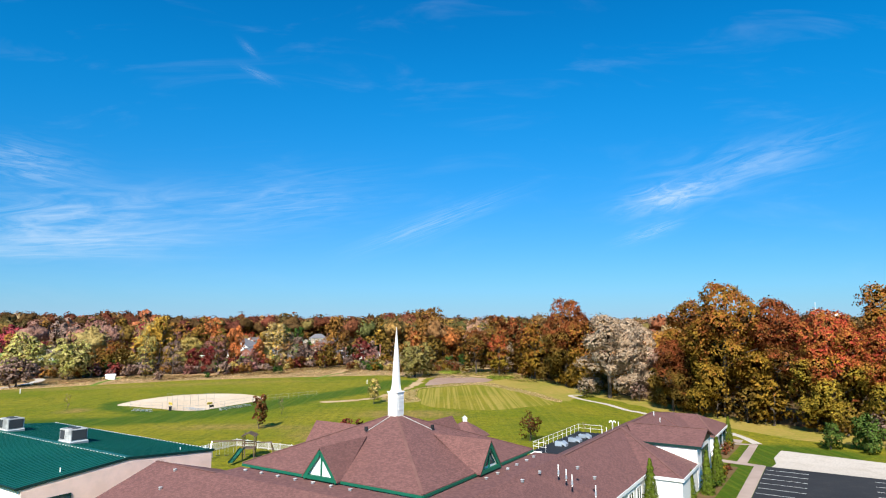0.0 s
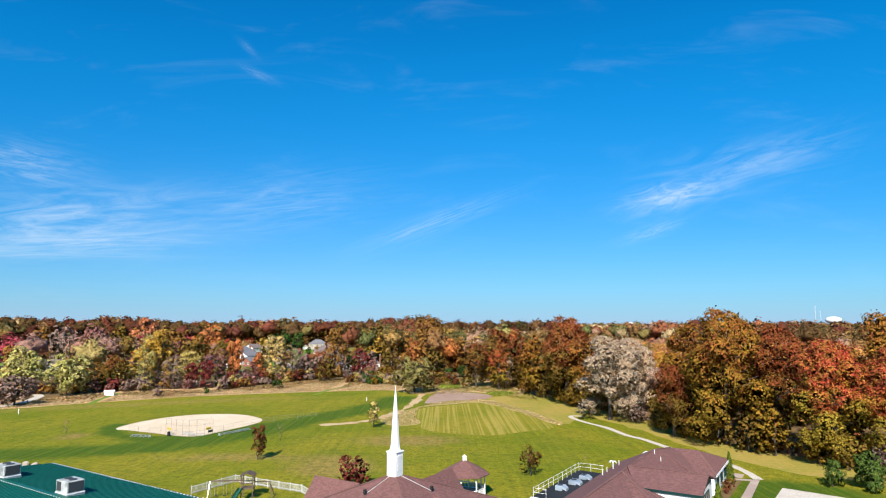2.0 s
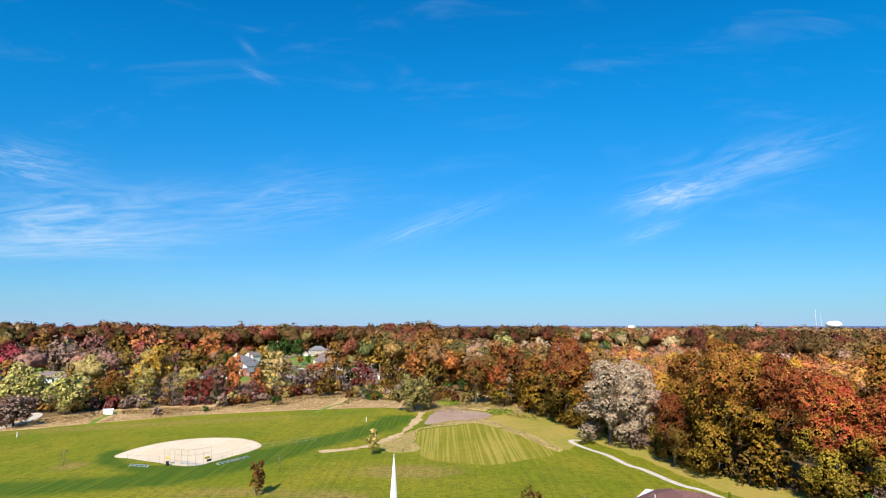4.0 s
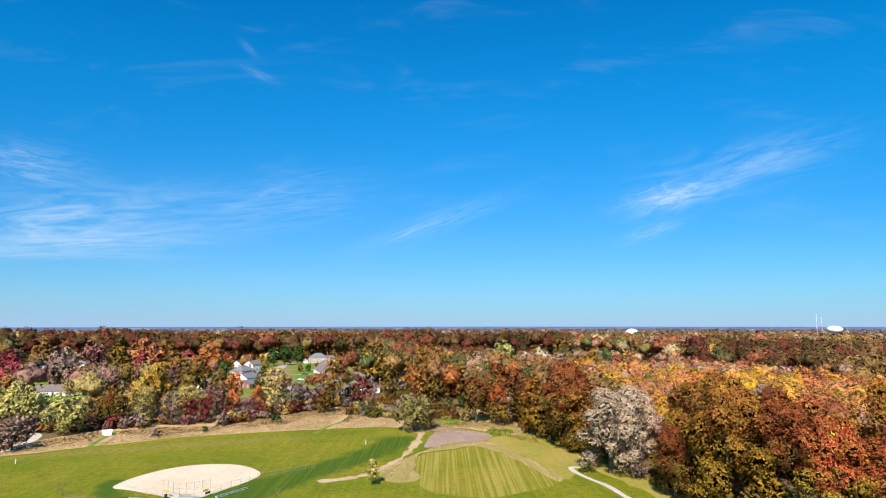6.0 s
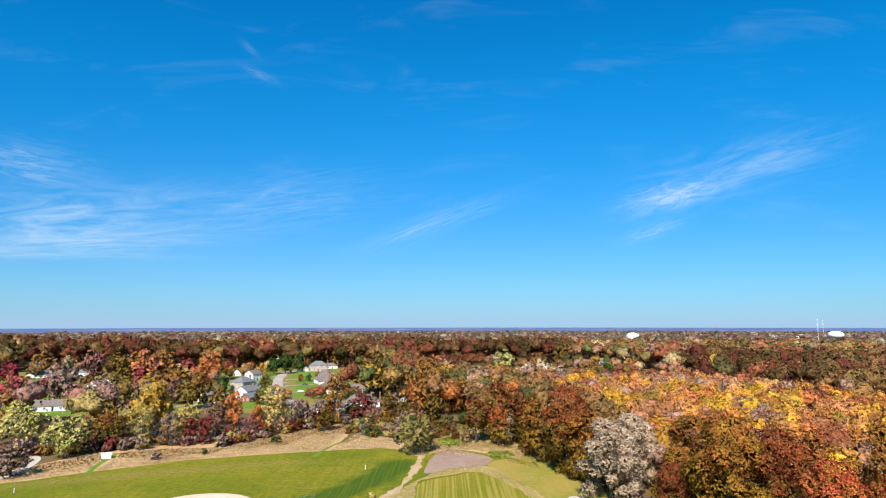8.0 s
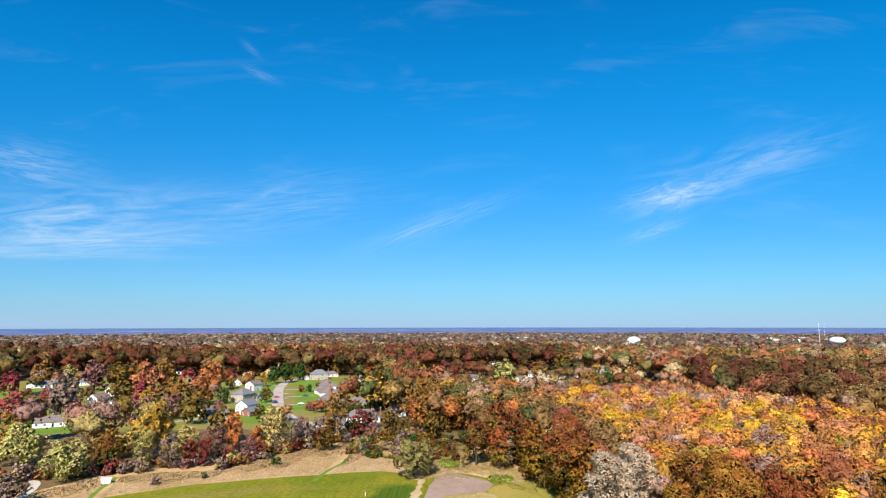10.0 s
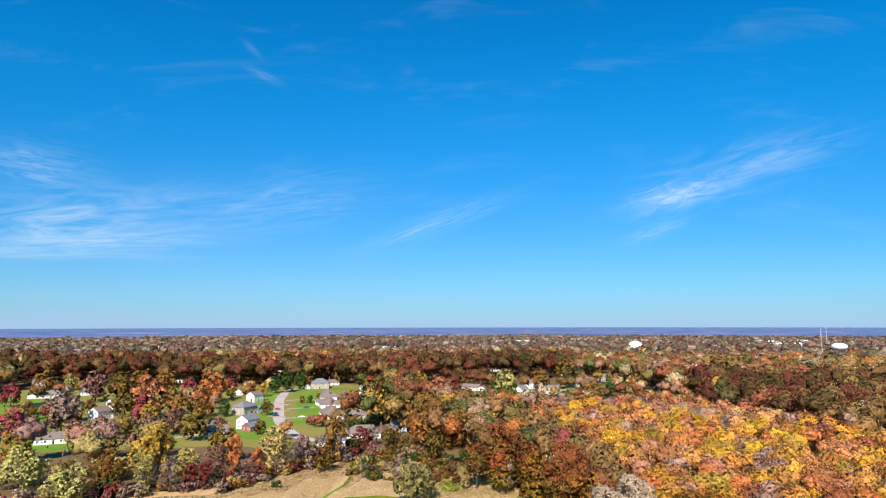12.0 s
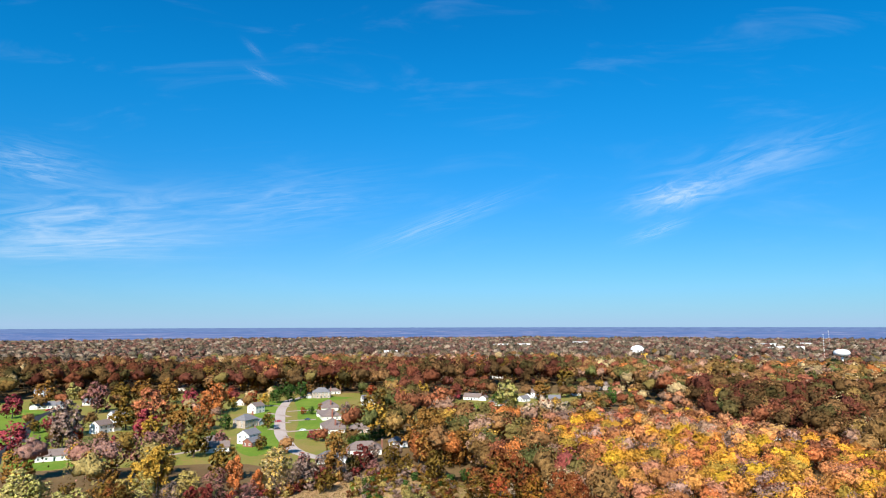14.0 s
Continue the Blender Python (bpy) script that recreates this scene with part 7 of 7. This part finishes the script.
    away = (rise - lc[rows, lead]) / lr[rows, lead][:, :, None] + 0.3 * D[None] + 0.15 * g.normal(size=rise.shape)
    V = rise + np.stack([X, Y, H * 0.60], 1)[:, None, :]
    ring = np.arange(segs)
    one = np.concatenate([np.stack([ring + i * segs, (ring + 1) % segs + i * segs, (ring + 1) % segs + (i + 1) * segs, ring + (i + 1) * segs], 1) for i in range(rings - 1)])
    faces = (one[None] + (np.arange(n) * len(D))[:, None, None]).reshape(-1, 4)
    me = bpy.data.meshes.new("woods")
    m = len(faces)
    me.vertices.add(n * len(D)), me.loops.add(4 * m), me.polygons.add(m)
    me.vertices.foreach_set("co", V.astype(np.float32).ravel())
    me.loops.foreach_set("vertex_index", faces.astype(np.int32).ravel())
    me.polygons.foreach_set("loop_start", np.arange(0, 4 * m, 4, dtype=np.int32))
    me.polygons.foreach_set("loop_total", np.full(m, 4, np.int32))
    at = me.attributes.new("tint", "FLOAT_COLOR", "POINT")
    T = np.repeat(tint, len(D), 0)
    at.data.foreach_set("color", np.concatenate([T, np.ones((len(T), 1))], 1).astype(np.float32).ravel())
    at = me.attributes.new("facing", "FLOAT_VECTOR", "POINT")
    at.data.foreach_set("vector", away.astype(np.float32).ravel())
    me.update(calc_edges=True)
    me.materials.append(WOODS)
    tagged(new("woods", me), "dense hearts of the autumn tree crowns", "woods", kind="stuff")


plant(90, 340, 9.4, 430, 0.40, (17, 23), 3, True)
plant(90, 340, 11.5, 500, 0.46, (17, 26), 13, False)
plant(340, 560, 10.0, 230, 0.56, (17, 22), 4, True)
plant(340, 560, 12.0, 240, 0.66, (17, 27), 14, False)
plant(560, 640, 9.5, 110, 0.80, (17, 22), 8, True)
plant(560, 640, 14.0, 150, 0.95, (19, 29), 15, False)
plant(640, 1000, 14.5, 100, 1.10, (20, 29), 5)
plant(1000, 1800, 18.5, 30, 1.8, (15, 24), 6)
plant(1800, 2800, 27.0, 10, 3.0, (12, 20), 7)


def tufts(name, count, box_, keep, height, tones, label, seed):
    """Tall grass: upright bent blades in bunches."""
    g = np.random.default_rng(seed)
    X, Y = g.uniform(box_[0], box_[2], count), g.uniform(box_[1], box_[3], count)
    m = keep(X, Y)
    X, Y = X[m], Y[m]
    n = len(X)
    a = g.uniform(0, 2 * np.pi, n)
    N = np.stack([np.cos(a), np.sin(a), np.full(n, 0.12)], 1)
    N /= np.linalg.norm(N, axis=1, keepdims=True)
    H = height * g.uniform(0.5, 1.2, n)
    C = np.stack([X, Y, H * 0.3], 1)
    T = np.array(tones)[g.integers(0, len(tones), n)] * g.uniform(0.85, 1.15, (n, 1))
    patch = 0.5 + 0.5 * np.sin(X * 0.23 + 2 * np.sin(Y * 0.11)) * np.sin(Y * 0.31 + np.sin(X * 0.17))
    T = T * (0.60 + 0.40 * patch[:, None]) + np.array([0.0, 0.02, 0.0]) * (1 - patch[:, None])
    tagged(new(name, quads_mesh(name, C, N, height * 0.24, WOODS, T, 0.1, N * 0.25 + np.array([0, 0, 1.0]))), label, "grass", kind="stuff")


def in_meadow(x, y):
    lawn = np.interp(x, (-175, -131, -108, -86, -60, -30, -17, -9), (160, 187, 205.5, 220, 229.5, 238, 237, 226))
    wood = np.interp(x, (-175, -140, -124, -106, -84, -77, -69, -57, -46, -20, 0, 14), (180, 205, 228, 237, 240, 254, 268, 284, 295, 306, 302, 290))
    lane = np.abs(x + 137 + 0.3 * np.maximum(0, y - 203)) < 2.4
    mown = (np.abs(x + 42 - 0.06 * (y - 260)) < 1.5) | (np.abs(x + 112 + 0.23 * (y - 198)) < 1.6)
    return (y > lawn + 0.5) & (y < wood) & (x < 10) & ~mown & ~lane


STRAW = ((0.72, 0.48, 0.24), (0.80, 0.60, 0.35), (0.52, 0.35, 0.15), (0.40, 0.31, 0.10), (0.36, 0.22, 0.10))
RUSSET = ((0.46, 0.26, 0.12), (0.52, 0.34, 0.16), (0.34, 0.20, 0.08), (0.36, 0.29, 0.10), (0.27, 0.14, 0.07))


def far_half(x, y):
    """The strip next to the trees, where the grass is rank and russet."""
    lawn = np.interp(x, (-175, -131, -108, -86, -60, -30, -17, -9), (160, 187, 205.5, 220, 229.5, 238, 237, 226))
    wood = np.interp(x, (-175, -140, -124, -106, -84, -77, -69, -57, -46, -20, 0, 14), (180, 205, 228, 237, 240, 254, 268, 284, 295, 306, 302, 290))
    return y > lawn + (wood - lawn) * (0.48 + 0.16 * np.sin(x * 0.21) + 0.1 * np.sin(x * 0.53))


tufts("dry_grass", 130000, (-175, 160, 12, 315), lambda x, y: in_meadow(x, y) & ~far_half(x, y), 0.55, STRAW, "tall dry straw-coloured grass", 21)
tufts("dry_grass", 130000, (-175, 160, 12, 315), lambda x, y: in_meadow(x, y) & far_half(x, y), 0.8, RUSSET, "rank russet-brown grass before the trees", 24)


def near_plot(x, y):
    inside = np.zeros(len(x), bool)
    for (x0, y0), (x1, y1) in zip(FRINGE, FRINGE[1:] + FRINGE[:1]):
        crosses = (y0 > y) != (y1 > y)
        inside ^= crosses & (x < x0 + (y - y0) * (x1 - x0) / (y1 - y0 if y1 != y0 else 1))
    return inside


tufts("dry_grass", 40000, (-22, 150, 42, 222), near_plot, 0.38, STRAW, "fringe of tall dry grass beside the plot", 22)


def in_weeds(x, y):
    wood = np.interp(x, (-8, 0, 14, 24, 32), (300, 306, 286, 262, 232))
    low = np.interp(x, (-8, -3, 4, 18, 24, 32), (226, 234, 241, 230, 214, 205))
    return (y > low) & (y < wood - 2)


tufts("weeds", 20000, (-8, 205, 32, 300), in_weeds, 0.6, ((0.34, 0.31, 0.05), (0.24, 0.26, 0.04), (0.44, 0.32, 0.12), (0.38, 0.28, 0.07)), "rank yellow-green weeds beside the dirt clearing", 23)


def green_clump(x, y):
    return (np.hypot((x - 2.7) / 4.5, (y - 252) / 9) < 1) | (np.hypot((x - 21) / 5, (y - 227) / 6) < 1)


tufts("weeds", 9000, (-4, 216, 28, 264), green_clump, 1.1, ((0.34, 0.42, 0.05), (0.26, 0.34, 0.04), (0.42, 0.42, 0.08)), "bright green weeds round the dirt clearing", 25)
